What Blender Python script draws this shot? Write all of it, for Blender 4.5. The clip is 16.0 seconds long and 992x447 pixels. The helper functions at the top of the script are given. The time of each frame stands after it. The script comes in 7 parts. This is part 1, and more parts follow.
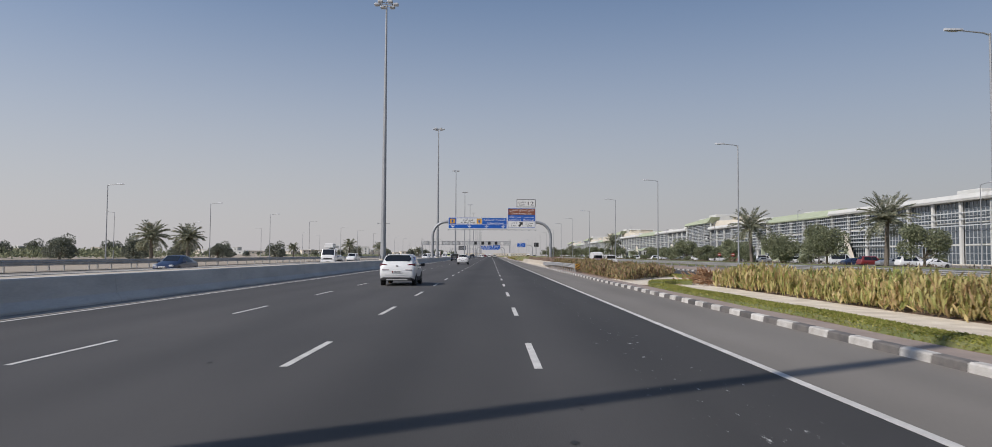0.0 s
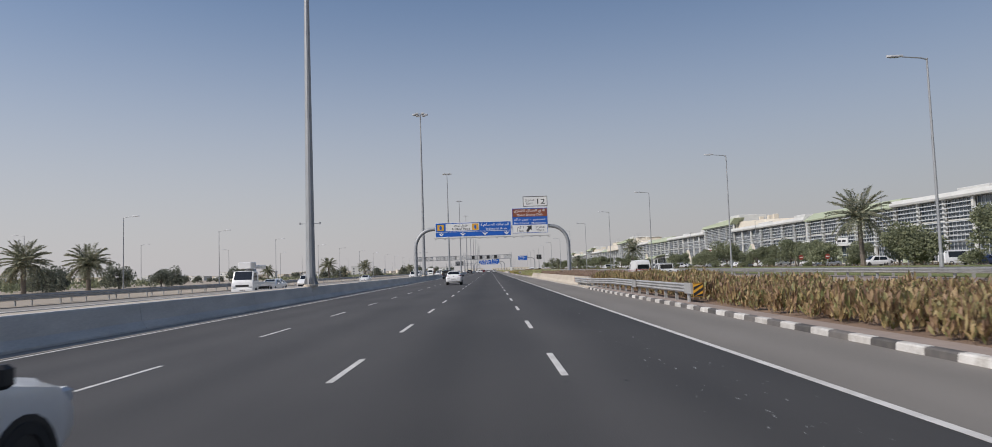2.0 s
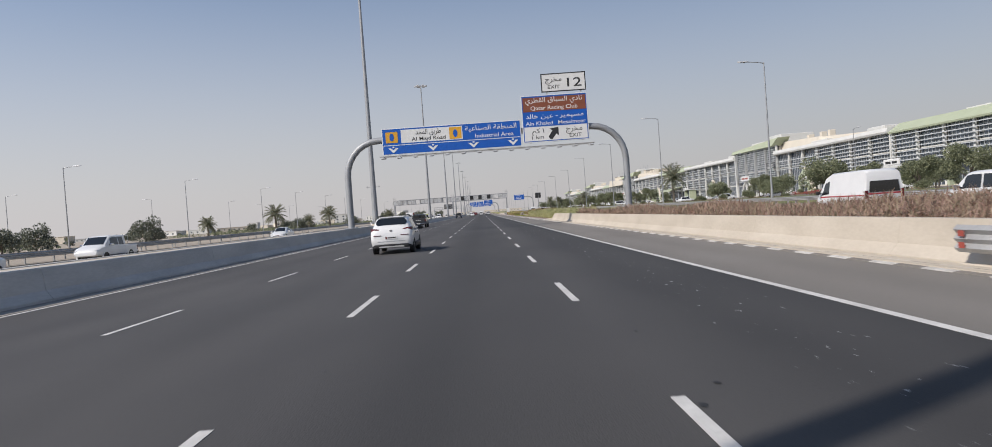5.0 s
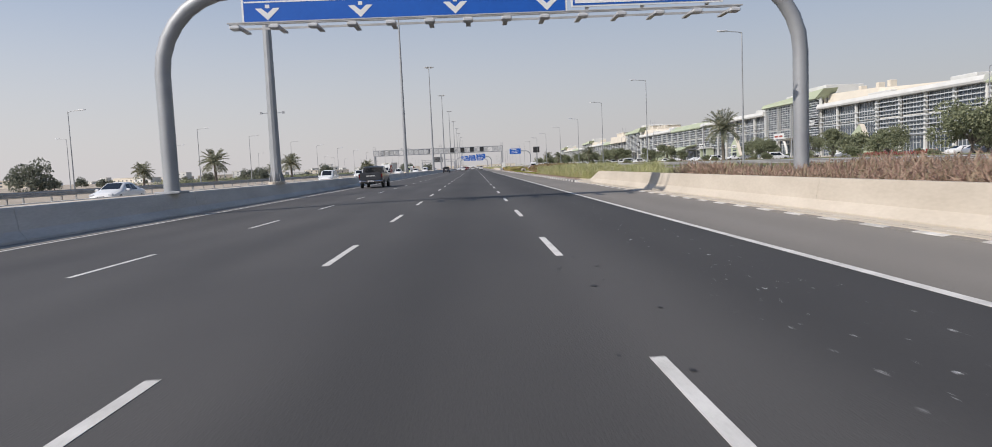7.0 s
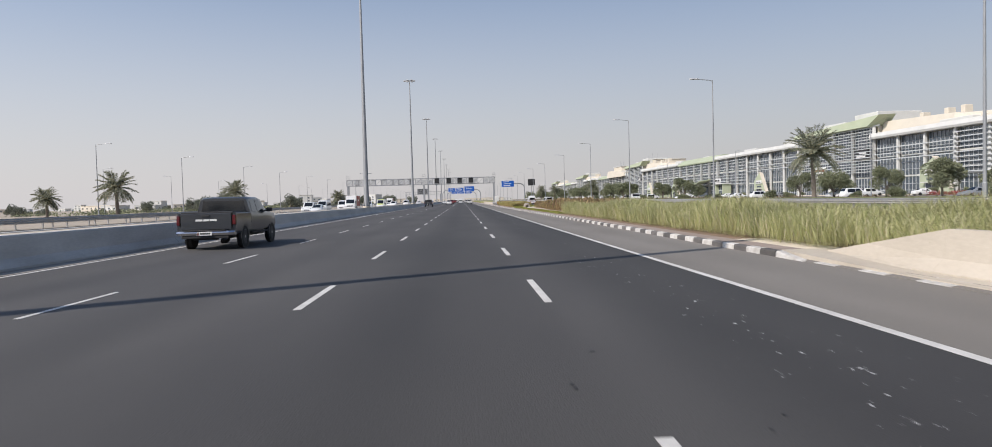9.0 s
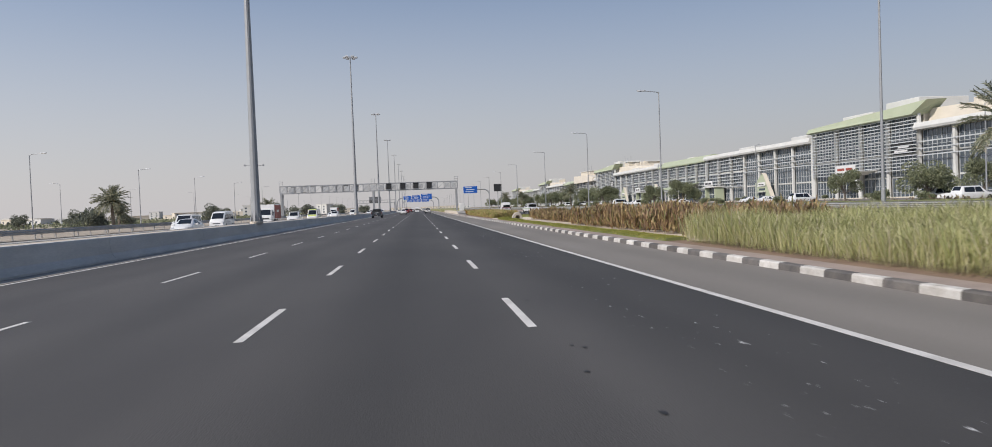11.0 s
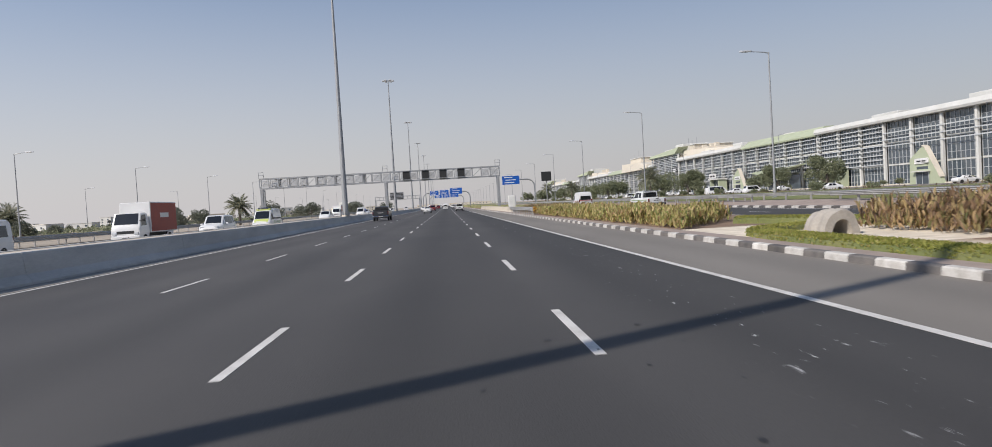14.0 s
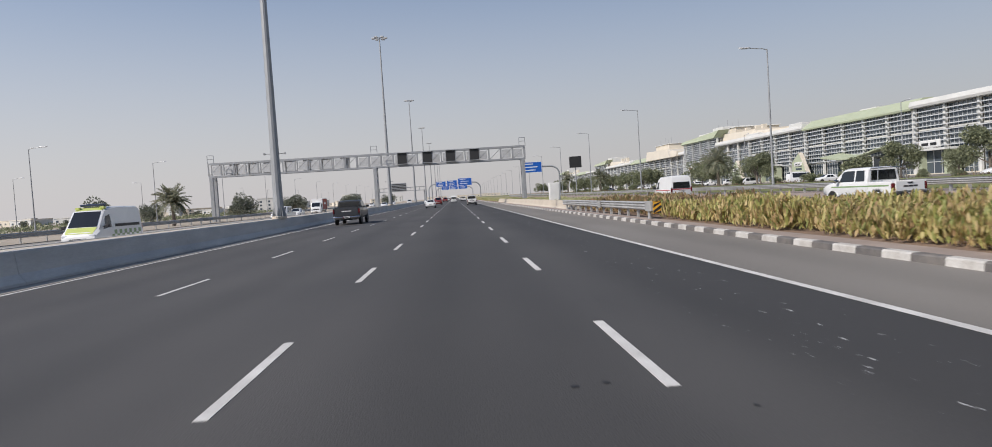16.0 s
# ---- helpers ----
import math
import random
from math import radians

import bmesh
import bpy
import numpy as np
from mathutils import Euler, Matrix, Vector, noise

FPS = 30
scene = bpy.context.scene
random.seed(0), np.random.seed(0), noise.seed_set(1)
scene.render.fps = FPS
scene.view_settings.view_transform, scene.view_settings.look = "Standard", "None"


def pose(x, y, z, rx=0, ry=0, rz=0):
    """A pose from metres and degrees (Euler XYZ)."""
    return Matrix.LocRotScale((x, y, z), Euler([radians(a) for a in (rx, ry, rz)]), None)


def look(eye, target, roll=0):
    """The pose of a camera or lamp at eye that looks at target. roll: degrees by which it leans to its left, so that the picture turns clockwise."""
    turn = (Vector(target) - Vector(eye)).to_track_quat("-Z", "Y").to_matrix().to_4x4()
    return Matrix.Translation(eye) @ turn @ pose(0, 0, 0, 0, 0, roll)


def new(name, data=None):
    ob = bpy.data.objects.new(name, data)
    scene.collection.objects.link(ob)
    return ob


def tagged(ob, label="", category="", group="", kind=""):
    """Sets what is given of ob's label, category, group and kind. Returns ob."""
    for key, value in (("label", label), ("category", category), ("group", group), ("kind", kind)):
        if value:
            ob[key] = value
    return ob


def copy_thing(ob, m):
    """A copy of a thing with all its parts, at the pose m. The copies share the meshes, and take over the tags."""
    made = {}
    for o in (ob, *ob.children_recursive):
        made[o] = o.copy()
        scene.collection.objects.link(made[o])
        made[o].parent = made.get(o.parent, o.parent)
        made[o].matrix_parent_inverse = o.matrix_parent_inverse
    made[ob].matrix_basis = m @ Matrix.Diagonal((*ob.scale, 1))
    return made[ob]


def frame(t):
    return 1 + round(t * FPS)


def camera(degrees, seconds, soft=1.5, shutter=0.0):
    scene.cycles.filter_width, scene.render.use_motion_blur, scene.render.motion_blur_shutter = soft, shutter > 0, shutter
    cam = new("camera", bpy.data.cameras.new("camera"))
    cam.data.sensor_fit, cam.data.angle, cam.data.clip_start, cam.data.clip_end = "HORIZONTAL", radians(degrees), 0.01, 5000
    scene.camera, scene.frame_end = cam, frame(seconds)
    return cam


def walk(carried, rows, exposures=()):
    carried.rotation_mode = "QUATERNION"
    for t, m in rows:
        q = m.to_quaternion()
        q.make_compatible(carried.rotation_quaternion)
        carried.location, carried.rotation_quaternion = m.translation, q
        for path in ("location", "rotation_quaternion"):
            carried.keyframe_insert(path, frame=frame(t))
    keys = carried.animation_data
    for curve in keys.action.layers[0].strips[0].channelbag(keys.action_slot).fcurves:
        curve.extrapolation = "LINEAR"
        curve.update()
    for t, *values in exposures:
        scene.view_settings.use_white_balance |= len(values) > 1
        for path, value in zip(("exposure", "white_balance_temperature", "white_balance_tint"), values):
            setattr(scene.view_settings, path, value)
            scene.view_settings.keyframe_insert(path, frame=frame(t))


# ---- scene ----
cam = camera(69.88, 16.0, soft=0.85, shutter=0.1)
# seconds, x, y, z, yaw, pitch, roll
ROWS = [
    (0.0, 0.640, 0.000, 1.642, -0.39, 2.54, -0.41),
    (0.5, 0.594, 8.740, 1.601, -1.27, 2.43, 0.18),
    (1.0, 0.513, 17.504, 1.619, -1.13, 1.68, 0.96),
    (1.5, 0.390, 26.254, 1.672, -0.79, 2.68, 2.06),
    (2.0, 0.217, 35.073, 1.690, -0.49, 3.71, 1.87),
    (2.5, -0.007, 43.873, 1.701, -0.72, 4.14, 2.00),
    (3.0, -0.245, 52.700, 1.717, -1.11, 2.93, 0.73),
    (3.5, -0.387, 61.700, 1.699, -1.45, 3.74, -0.86),
    (4.0, -0.274, 70.677, 1.641, -2.75, 2.43, 1.23),
    (4.5, -0.147, 79.702, 1.566, -2.42, -1.35, 4.38),
    (5.0, -0.088, 88.721, 1.552, -1.13, -0.98, 4.09),
    (7.5, 0.060, 134.217, 1.445, -2.16, -5.72, 2.01),
    (8.0, 0.013, 143.385, 1.484, -2.45, -6.28, 1.70),
    (8.5, 0.070, 152.702, 1.490, -3.01, -4.55, 2.10),
    (9.0, 0.098, 161.753, 1.544, -2.75, -1.95, 1.48),
    (9.5, 0.132, 171.128, 1.608, -1.97, 0.22, 2.49),
    (12.0, -0.194, 217.664, 1.559, -8.37, -2.27, 1.66),
    (12.5, -0.199, 227.024, 1.545, -5.10, -1.18, 3.15),
    (13.0, -0.148, 236.419, 1.507, -4.55, -1.71, 4.72),
    (13.5, -0.092, 245.870, 1.552, -4.10, -1.65, 3.23),
    (14.0, -0.068, 255.288, 1.539, -3.96, -1.70, 3.36),
    (14.5, -0.131, 264.646, 1.570, -3.28, -1.13, 1.57),
    (15.0, -0.208, 273.990, 1.579, -2.81, -1.16, 1.87),
    (15.5, -0.246, 283.283, 1.550, -3.75, -2.58, 2.35),
    (16.0, -0.293, 292.553, 1.601, -3.35, -2.31, 3.59),
]
walk(cam, [(t, pose(x, y, z, 90 + pitch, roll, yaw)) for t, x, y, z, yaw, pitch, roll in ROWS],
     [(0.0, -0.05, 6450, 12), (4.0, 0.0, 6500, 12), (5.0, 0.12, 6520, 12), (7.5, 0.25, 6520, 12), (8.5, 0.31, 6520, 12), (9.0, 0.28, 6520, 12), (12.0, 0.08, 6520, 12), (12.5, 0.17, 6520, 12), (16.0, 0.15, 6520, 12)])

# ---- light ----
SUN_ELEVATION, SUN_AZIMUTH = radians(40.5), math.atan2(-0.853, -0.522)
world = bpy.data.worlds.new("world")
scene.world = world
world.use_nodes = True
wn = world.node_tree.nodes
sky = wn.new("ShaderNodeTexSky")
sky.sky_type, sky.sun_disc = "NISHITA", False
sky.sun_elevation, sky.sun_rotation = SUN_ELEVATION, SUN_AZIMUTH
sky.altitude, sky.air_density, sky.dust_density, sky.ozone_density = 0, 1.0, 0.6, 2.5
# desert dust: the sky pales evenly towards the horizon all the way round
wl = world.node_tree.links
sep = wn.new("ShaderNodeSeparateXYZ")
wl.new(wn.new("ShaderNodeTexCoord").outputs["Generated"], sep.inputs[0])
rise = wn.new("ShaderNodeMapRange")
rise.interpolation_type = "SMOOTHERSTEP"
rise.inputs["From Min"].default_value, rise.inputs["From Max"].default_value = -0.12, 0.50
rise.inputs["To Min"].default_value, rise.inputs["To Max"].default_value = 1.0, 0.0
wl.new(sep.outputs["Z"], rise.inputs["Value"])
haze = wn.new("ShaderNodeMix")
haze.data_type = "RGBA"
wl.new(rise.outputs[0], haze.inputs["Factor"])
wl.new(sky.outputs["Color"], haze.inputs["A"])
haze.inputs["B"].default_value = (4.78, 4.66, 4.74, 1)
# a little more light in the dust on the sun's side
side = wn.new("ShaderNodeMapRange")
side.interpolation_type = "SMOOTHSTEP"
side.inputs["From Min"].default_value, side.inputs["From Max"].default_value = -1.0, 1.0
side.inputs["To Min"].default_value, side.inputs["To Max"].default_value = 0.117, 0.083
wl.new(sep.outputs["X"], side.inputs["Value"])
wl.new(side.outputs[0], wn["Background"].inputs["Strength"])
wl.new(haze.outputs["Result"], wn["Background"].inputs["Color"])
sun = new("sun", bpy.data.lights.new("sun", "SUN"))
sun.data.energy, sun.data.angle, sun.data.color = 3.75, radians(0.6), (1.0, 0.94, 0.86)
to_sun = Vector((math.sin(SUN_AZIMUTH) * math.cos(SUN_ELEVATION), math.cos(SUN_AZIMUTH) * math.cos(SUN_ELEVATION), math.sin(SUN_ELEVATION)))
sun.matrix_world = look(to_sun * 200, (0, 0, 0))
scene.view_settings.exposure = 0.0

# ---- materials ----
def surface(name, c1, c2=None, scale=3.0, fine=40.0, rough=0.8, metal=0.0, bump=0.2, stretch=(1, 1, 1), coat=0.0, local=False, spread=0.0, per=""):
    """Two-scale mottled paint, stone or metal. per: 'object' or 'island' shifts each piece's brightness by spread."""
    m = bpy.data.materials.new(name)
    m.use_nodes = True
    n, l = m.node_tree.nodes, m.node_tree.links
    b = n["Principled BSDF"]
    c2 = c2 or tuple(v * 0.8 for v in c1)
    if local:
        at = n.new("ShaderNodeTexCoord").outputs["Object"]
    else:
        at = n.new("ShaderNodeNewGeometry").outputs["Position"]
    mp = n.new("ShaderNodeMapping")
    mp.inputs["Scale"].default_value = stretch
    l.new(at, mp.inputs["Vector"])
    big, small = n.new("ShaderNodeTexNoise"), n.new("ShaderNodeTexNoise")
    big.inputs["Scale"].default_value, big.inputs["Detail"].default_value = scale, 5
    small.inputs["Scale"].default_value, small.inputs["Detail"].default_value = fine, 3
    for t in (big, small):
        l.new(mp.outputs[0], t.inputs["Vector"])
    add = n.new("ShaderNodeMath")
    add.operation = "MULTIPLY_ADD"
    l.new(small.outputs["Fac"], add.inputs[0])
    add.inputs[1].default_value = 0.45
    l.new(big.outputs["Fac"], add.inputs[2])
    ramp = n.new("ShaderNodeValToRGB")
    ramp.color_ramp.elements[0].position, ramp.color_ramp.elements[1].position = 0.5, 0.95
    ramp.color_ramp.elements[0].color, ramp.color_ramp.elements[1].color = (*c1, 1), (*c2, 1)
    l.new(add.outputs[0], ramp.inputs["Fac"])
    colour = ramp.outputs["Color"]
    if per:
        rnd = n.new("ShaderNodeObjectInfo").outputs["Random"] if per == "object" else n.new("ShaderNodeNewGeometry").outputs["Random Per Island"]
        rng = n.new("ShaderNodeMapRange")
        rng.inputs["To Min"].default_value, rng.inputs["To Max"].default_value = 1 - spread, 1 + spread
        l.new(rnd, rng.inputs["Value"])
        hsv = n.new("ShaderNodeHueSaturation")
        l.new(rng.outputs[0], hsv.inputs["Value"])
        l.new(colour, hsv.inputs["Color"])
        colour = hsv.outputs["Color"]
    l.new(colour, b.inputs["Base Color"])
    b.inputs["Roughness"].default_value, b.inputs["Metallic"].default_value = rough, metal
    b.inputs["Coat Weight"].default_value = coat
    b.inputs["Coat Roughness"].default_value = 0.05
    if bump:
        bp = n.new("ShaderNodeBump")
        bp.inputs["Strength"].default_value, bp.inputs["Distance"].default_value = bump, 0.02
        l.new(small.outputs["Fac"], bp.inputs["Height"])
        l.new(bp.outputs[0], b.inputs["Normal"])
    return m


def leafy(name, stops, rough=0.6):
    """Leaves: each one takes its own colour from the stops, lets some light through."""
    m = bpy.data.materials.new(name)
    m.use_nodes = True
    n, l = m.node_tree.nodes, m.node_tree.links
    b = n["Principled BSDF"]
    ramp = n.new("ShaderNodeValToRGB")
    cr = ramp.color_ramp
    while len(cr.elements) < len(stops):
        cr.elements.new(0.5)
    for e, (p, c) in zip(cr.elements, stops):
        e.position, e.color = p, (*c, 1)
    l.new(n.new("ShaderNodeNewGeometry").outputs["Random Per Island"], ramp.inputs["Fac"])
    patch = n.new("ShaderNodeTexNoise")
    patch.inputs["Scale"].default_value = 0.5
    l.new(n.new("ShaderNodeNewGeometry").outputs["Position"], patch.inputs["Vector"])
    rng = n.new("ShaderNodeMapRange")
    rng.inputs["To Min"].default_value, rng.inputs["To Max"].default_value = 0.65, 1.35
    l.new(patch.outputs["Fac"], rng.inputs["Value"])
    hsv = n.new("ShaderNodeHueSaturation")
    l.new(rng.outputs[0], hsv.inputs["Value"])
    l.new(ramp.outputs["Color"], hsv.inputs["Color"])
    l.new(hsv.outputs["Color"], b.inputs["Base Color"])
    b.inputs["Roughness"].default_value = rough
    tr = n.new("ShaderNodeBsdfTranslucent")
    l.new(hsv.outputs["Color"], tr.inputs["Color"])
    mix = n.new("ShaderNodeMixShader")
    mix.inputs["Fac"].default_value = 0.3
    l.new(b.outputs[0], mix.inputs[1])
    l.new(tr.outputs[0], mix.inputs[2])
    l.new(mix.outputs[0], n["Material Output"].inputs["Surface"])
    return m


def road_surface(name, c1, c2, spill=False):
    """Asphalt: fine chippings, long wheel tracks, patches and old seams; a trail of dried cement flecks where it runs."""
    m = surface(name, c1, c2, scale=0.35, fine=60, rough=0.8, bump=0.18, stretch=(1.0, 0.3, 1.0))
    n, l = m.node_tree.nodes, m.node_tree.links
    b = n["Principled BSDF"]
    was = b.inputs["Base Color"].links[0].from_socket
    at = n.new("ShaderNodeNewGeometry").outputs["Position"]
    sep = n.new("ShaderNodeSeparateXYZ")
    l.new(at, sep.inputs[0])
    # lanes worn unevenly: pale where tyres polish, dark where oil drips
    span = n.new("ShaderNodeMapRange")
    span.inputs["From Min"].default_value, span.inputs["From Max"].default_value = -12.0, 5.0
    jit = n.new("ShaderNodeTexNoise")
    jit.inputs["Scale"].default_value, jit.inputs["Detail"].default_value = 0.08, 3
    l.new(at, jit.inputs["Vector"])
    sway = n.new("ShaderNodeMath")
    sway.operation = "MULTIPLY_ADD"
    l.new(jit.outputs["Fac"], sway.inputs[0])
    sway.inputs[1].default_value = 0.8
    l.new(sep.outputs["X"], sway.inputs[2])
    l.new(sway.outputs[0], span.inputs["Value"])
    lanes = n.new("ShaderNodeValToRGB")
    cr = lanes.color_ramp
    stops = ((0.0, 1.15), (0.09, 1.28), (0.235, 1.16), (0.357, 1.29), (0.476, 1.08), (0.576, 1.22), (0.635, 0.98), (0.70, 0.80), (0.76, 0.93), (0.815, 1.16), (0.855, 0.98), (0.906, 0.77), (1.0, 0.78))
    while len(cr.elements) < len(stops):
        cr.elements.new(0.5)
    for e, (p, v) in zip(cr.elements, stops):
        e.position, e.color = p, (v / 1.3, v / 1.3, v / 1.3, 1)
    l.new(span.outputs[0], lanes.inputs["Fac"])
    worn = n.new("ShaderNodeMix")
    worn.data_type, worn.blend_type = "RGBA", "MULTIPLY"
    worn.inputs["Factor"].default_value = 1.0
    l.new(was, worn.inputs["A"])
    l.new(lanes.outputs["Color"], worn.inputs["B"])
    was = worn.outputs["Result"]
    # wheel tracks across the lanes
    wave = n.new("ShaderNodeMath")
    wave.operation = "MULTIPLY_ADD"
    l.new(sep.outputs["X"], wave.inputs[0])
    wave.inputs[1].default_value, wave.inputs[2].default_value = 2 * math.pi / 1.85, 1.2
    sine = n.new("ShaderNodeMath")
    sine.operation = "SINE"
    l.new(wave.outputs[0], sine.inputs[0])
    rng = n.new("ShaderNodeMapRange")
    rng.inputs["From Min"].default_value = -1
    rng.inputs["To Min"].default_value, rng.inputs["To Max"].default_value = 0.94, 1.05
    l.new(sine.outputs[0], rng.inputs["Value"])
    speck = n.new("ShaderNodeTexNoise")
    speck.inputs["Scale"].default_value, speck.inputs["Detail"].default_value = 160, 2
    l.new(at, speck.inputs["Vector"])
    rng2 = n.new("ShaderNodeMapRange")
    rng2.inputs["To Min"].default_value, rng2.inputs["To Max"].default_value = 0.55, 1.45
    l.new(speck.outputs["Fac"], rng2.inputs["Value"])
    mul = n.new("ShaderNodeMath")
    mul.operation = "MULTIPLY"
    l.new(rng.outputs[0], mul.inputs[0])
    l.new(rng2.outputs[0], mul.inputs[1])
    hsv = n.new("ShaderNodeHueSaturation")
    l.new(mul.outputs[0], hsv.inputs["Value"])
    l.new(was, hsv.inputs["Color"])
    last = hsv.outputs["Color"]
    if spill:
        mp = n.new("ShaderNodeMapping")
        mp.inputs["Scale"].default_value = (3.0, 1.1, 1.0)
        l.new(at, mp.inputs["Vector"])
        fl = n.new("ShaderNodeTexNoise")
        fl.inputs["Scale"].default_value, fl.inputs["Detail"].default_value, fl.inputs["Roughness"].default_value = 2.6, 6, 0.72
        l.new(mp.outputs[0], fl.inputs["Vector"])
        cut = n.new("ShaderNodeMapRange")
        cut.inputs["From Min"].default_value, cut.inputs["From Max"].default_value = 0.636, 0.663
        l.new(fl.outputs["Fac"], cut.inputs["Value"])
        dist = n.new("ShaderNodeMath")
        dist.operation = "SUBTRACT"
        l.new(sep.outputs["X"], dist.inputs[0])
        dist.inputs[1].default_value = 3.3
        ab = n.new("ShaderNodeMath")
        ab.operation = "ABSOLUTE"
        l.new(dist.outputs[0], ab.inputs[0])
        band = n.new("ShaderNodeMapRange")
        band.inputs["From Min"].default_value, band.inputs["From Max"].default_value = 0.2, 0.95
        band.inputs["To Min"].default_value, band.inputs["To Max"].default_value = 1, 0
        l.new(ab.outputs[0], band.inputs["Value"])
        mm = n.new("ShaderNodeMath")
        mm.operation = "MULTIPLY"
        l.new(cut.outputs[0], mm.inputs[0])
        l.new(band.outputs[0], mm.inputs[1])
        mix = n.new("ShaderNodeMix")
        mix.data_type = "RGBA"
        l.new(mm.outputs[0], mix.inputs["Factor"])
        l.new(last, mix.inputs["A"])
        mix.inputs["B"].default_value = (0.55, 0.55, 0.54, 1)
        last = mix.outputs["Result"]
    l.new(last, b.inputs["Base Color"])
    return m


def glassy(name, colour, rough=0.06):
    m = bpy.data.materials.new(name)
    m.use_nodes = True
    b = m.node_tree.nodes["Principled BSDF"]
    b.inputs["Base Color"].default_value = (*colour, 1)
    b.inputs["Roughness"].default_value = rough
    b.inputs["IOR"].default_value = 1.52
    b.inputs["Specular IOR Level"].default_value = 0.7
    return m


TAR = surface("oil_and_rubber", (0.018, 0.018, 0.019), (0.03, 0.03, 0.03), scale=4, fine=40, rough=0.7, bump=0)
ASPHALT = road_surface("asphalt", (0.060, 0.057, 0.055), (0.088, 0.083, 0.078), spill=True)
ASPHALT_OLD = road_surface("weathered_asphalt", (0.288, 0.261, 0.227), (0.366, 0.335, 0.294))
LINE_WHITE = surface("road_paint", (0.68, 0.665, 0.63), (0.48, 0.465, 0.435), scale=2.0, fine=30, rough=0.7)
CONCRETE_GREY = surface("grey_concrete", (0.60, 0.585, 0.555), (0.45, 0.44, 0.42), scale=0.9, fine=14, rough=0.85, stretch=(1, 0.35, 1.6))
CONCRETE_CREAM = surface("cream_concrete", (0.54, 0.48, 0.395), (0.44, 0.385, 0.31), scale=0.8, fine=12, rough=0.85, stretch=(1, 0.5, 1.4))
KERB_WHITE = surface("white_kerb_paint", (0.66, 0.64, 0.60), (0.42, 0.39, 0.35), scale=3.5, fine=30, rough=0.75, per="object", spread=0.12)
KERB_BLACK = surface("black_kerb_paint", (0.085, 0.08, 0.078), (0.16, 0.145, 0.13), scale=3.5, fine=30, rough=0.75, per="object", spread=0.3)
PAVER = surface("pink_paving", (0.36, 0.29, 0.245), (0.27, 0.22, 0.19), scale=1.2, fine=18, rough=0.9)
SAND = surface("desert_sand", (0.42, 0.36, 0.285), (0.33, 0.28, 0.22), scale=0.06, fine=2.5, rough=0.95, bump=0.3)
GRAVEL = surface("pale_gravel", (0.80, 0.72, 0.59), (0.55, 0.47, 0.36), scale=1.5, fine=26, rough=0.95, bump=0.8)
DUSTY_SOIL = surface("dusty_sandy_soil", (0.72, 0.63, 0.49), (0.27, 0.20, 0.14), scale=0.75, fine=14, rough=0.95, bump=0.8, stretch=(1.0, 0.5, 1.0))
SOIL = surface("planting_soil", (0.27, 0.185, 0.125), (0.18, 0.12, 0.085), scale=1.2, fine=18, rough=0.95, bump=0.8)
LAWN = surface("lawn", (0.13, 0.16, 0.05), (0.20, 0.20, 0.08), scale=0.8, fine=30, rough=0.9, bump=0.8)
GALVANISED = surface("galvanised_steel", (0.49, 0.485, 0.47), (0.36, 0.355, 0.345), scale=2.0, fine=25, rough=0.55, metal=0.35, bump=0.04, local=True)
POLE_GREY = surface("pole_grey", (0.36, 0.37, 0.38), (0.30, 0.31, 0.32), scale=1.0, fine=20, rough=0.55, metal=0.35, bump=0.03, local=True)
LAMP_HEAD = surface("lamp_housing", (0.55, 0.56, 0.57), (0.45, 0.46, 0.47), rough=0.65, metal=0.3, bump=0, local=True)
LAMP_GLASS = glassy("lamp_glass", (0.5, 0.52, 0.55), 0.15)
SIGN_BLUE = surface("sign_blue", (0.003, 0.098, 0.45), (0.003, 0.085, 0.40), scale=1, fine=8, rough=0.5, bump=0, local=True)
SIGN_BROWN = surface("sign_brown", (0.24, 0.075, 0.035), (0.20, 0.06, 0.03), scale=1, fine=8, rough=0.5, bump=0, local=True)
SIGN_WHITE = surface("sign_white", (0.74, 0.74, 0.72), (0.66, 0.66, 0.64), scale=1, fine=8, rough=0.5, bump=0, local=True)
SIGN_YELLOW = surface("sign_yellow", (0.70, 0.36, 0.03), (0.62, 0.32, 0.03), scale=1, fine=8, rough=0.5, bump=0, local=True)
BLACK = surface("black_plastic", (0.018, 0.018, 0.019), (0.026, 0.026, 0.027), scale=4, fine=60, rough=0.6, bump=0.05, local=True)
RUBBER = surface("tyre_rubber", (0.022, 0.022, 0.022), (0.035, 0.034, 0.033), scale=5, fine=60, rough=0.85, bump=0.1, local=True)
ALLOY = surface("alloy_rim", (0.42, 0.42, 0.43), (0.34, 0.34, 0.35), scale=5, fine=40, rough=0.35, metal=0.8, bump=0, local=True)
CHROME = surface("chrome", (0.75, 0.75, 0.76), (0.68, 0.68, 0.69), scale=5, fine=40, rough=0.15, metal=1.0, bump=0, local=True)
PAINT_WHITE = surface("white_car_paint", (0.76, 0.76, 0.75), (0.70, 0.70, 0.69), scale=1, fine=10, rough=0.35, bump=0, coat=0.6, local=True)
PAINT_GREY = surface("dark_grey_car_paint", (0.038, 0.041, 0.046), (0.045, 0.048, 0.053), scale=1, fine=10, rough=0.35, metal=0.2, bump=0, coat=0.6, local=True)
PAINT_RED = surface("dark_red_car_paint", (0.20, 0.02, 0.02), (0.17, 0.02, 0.02), scale=1, fine=10, rough=0.35, bump=0, coat=0.6, local=True)
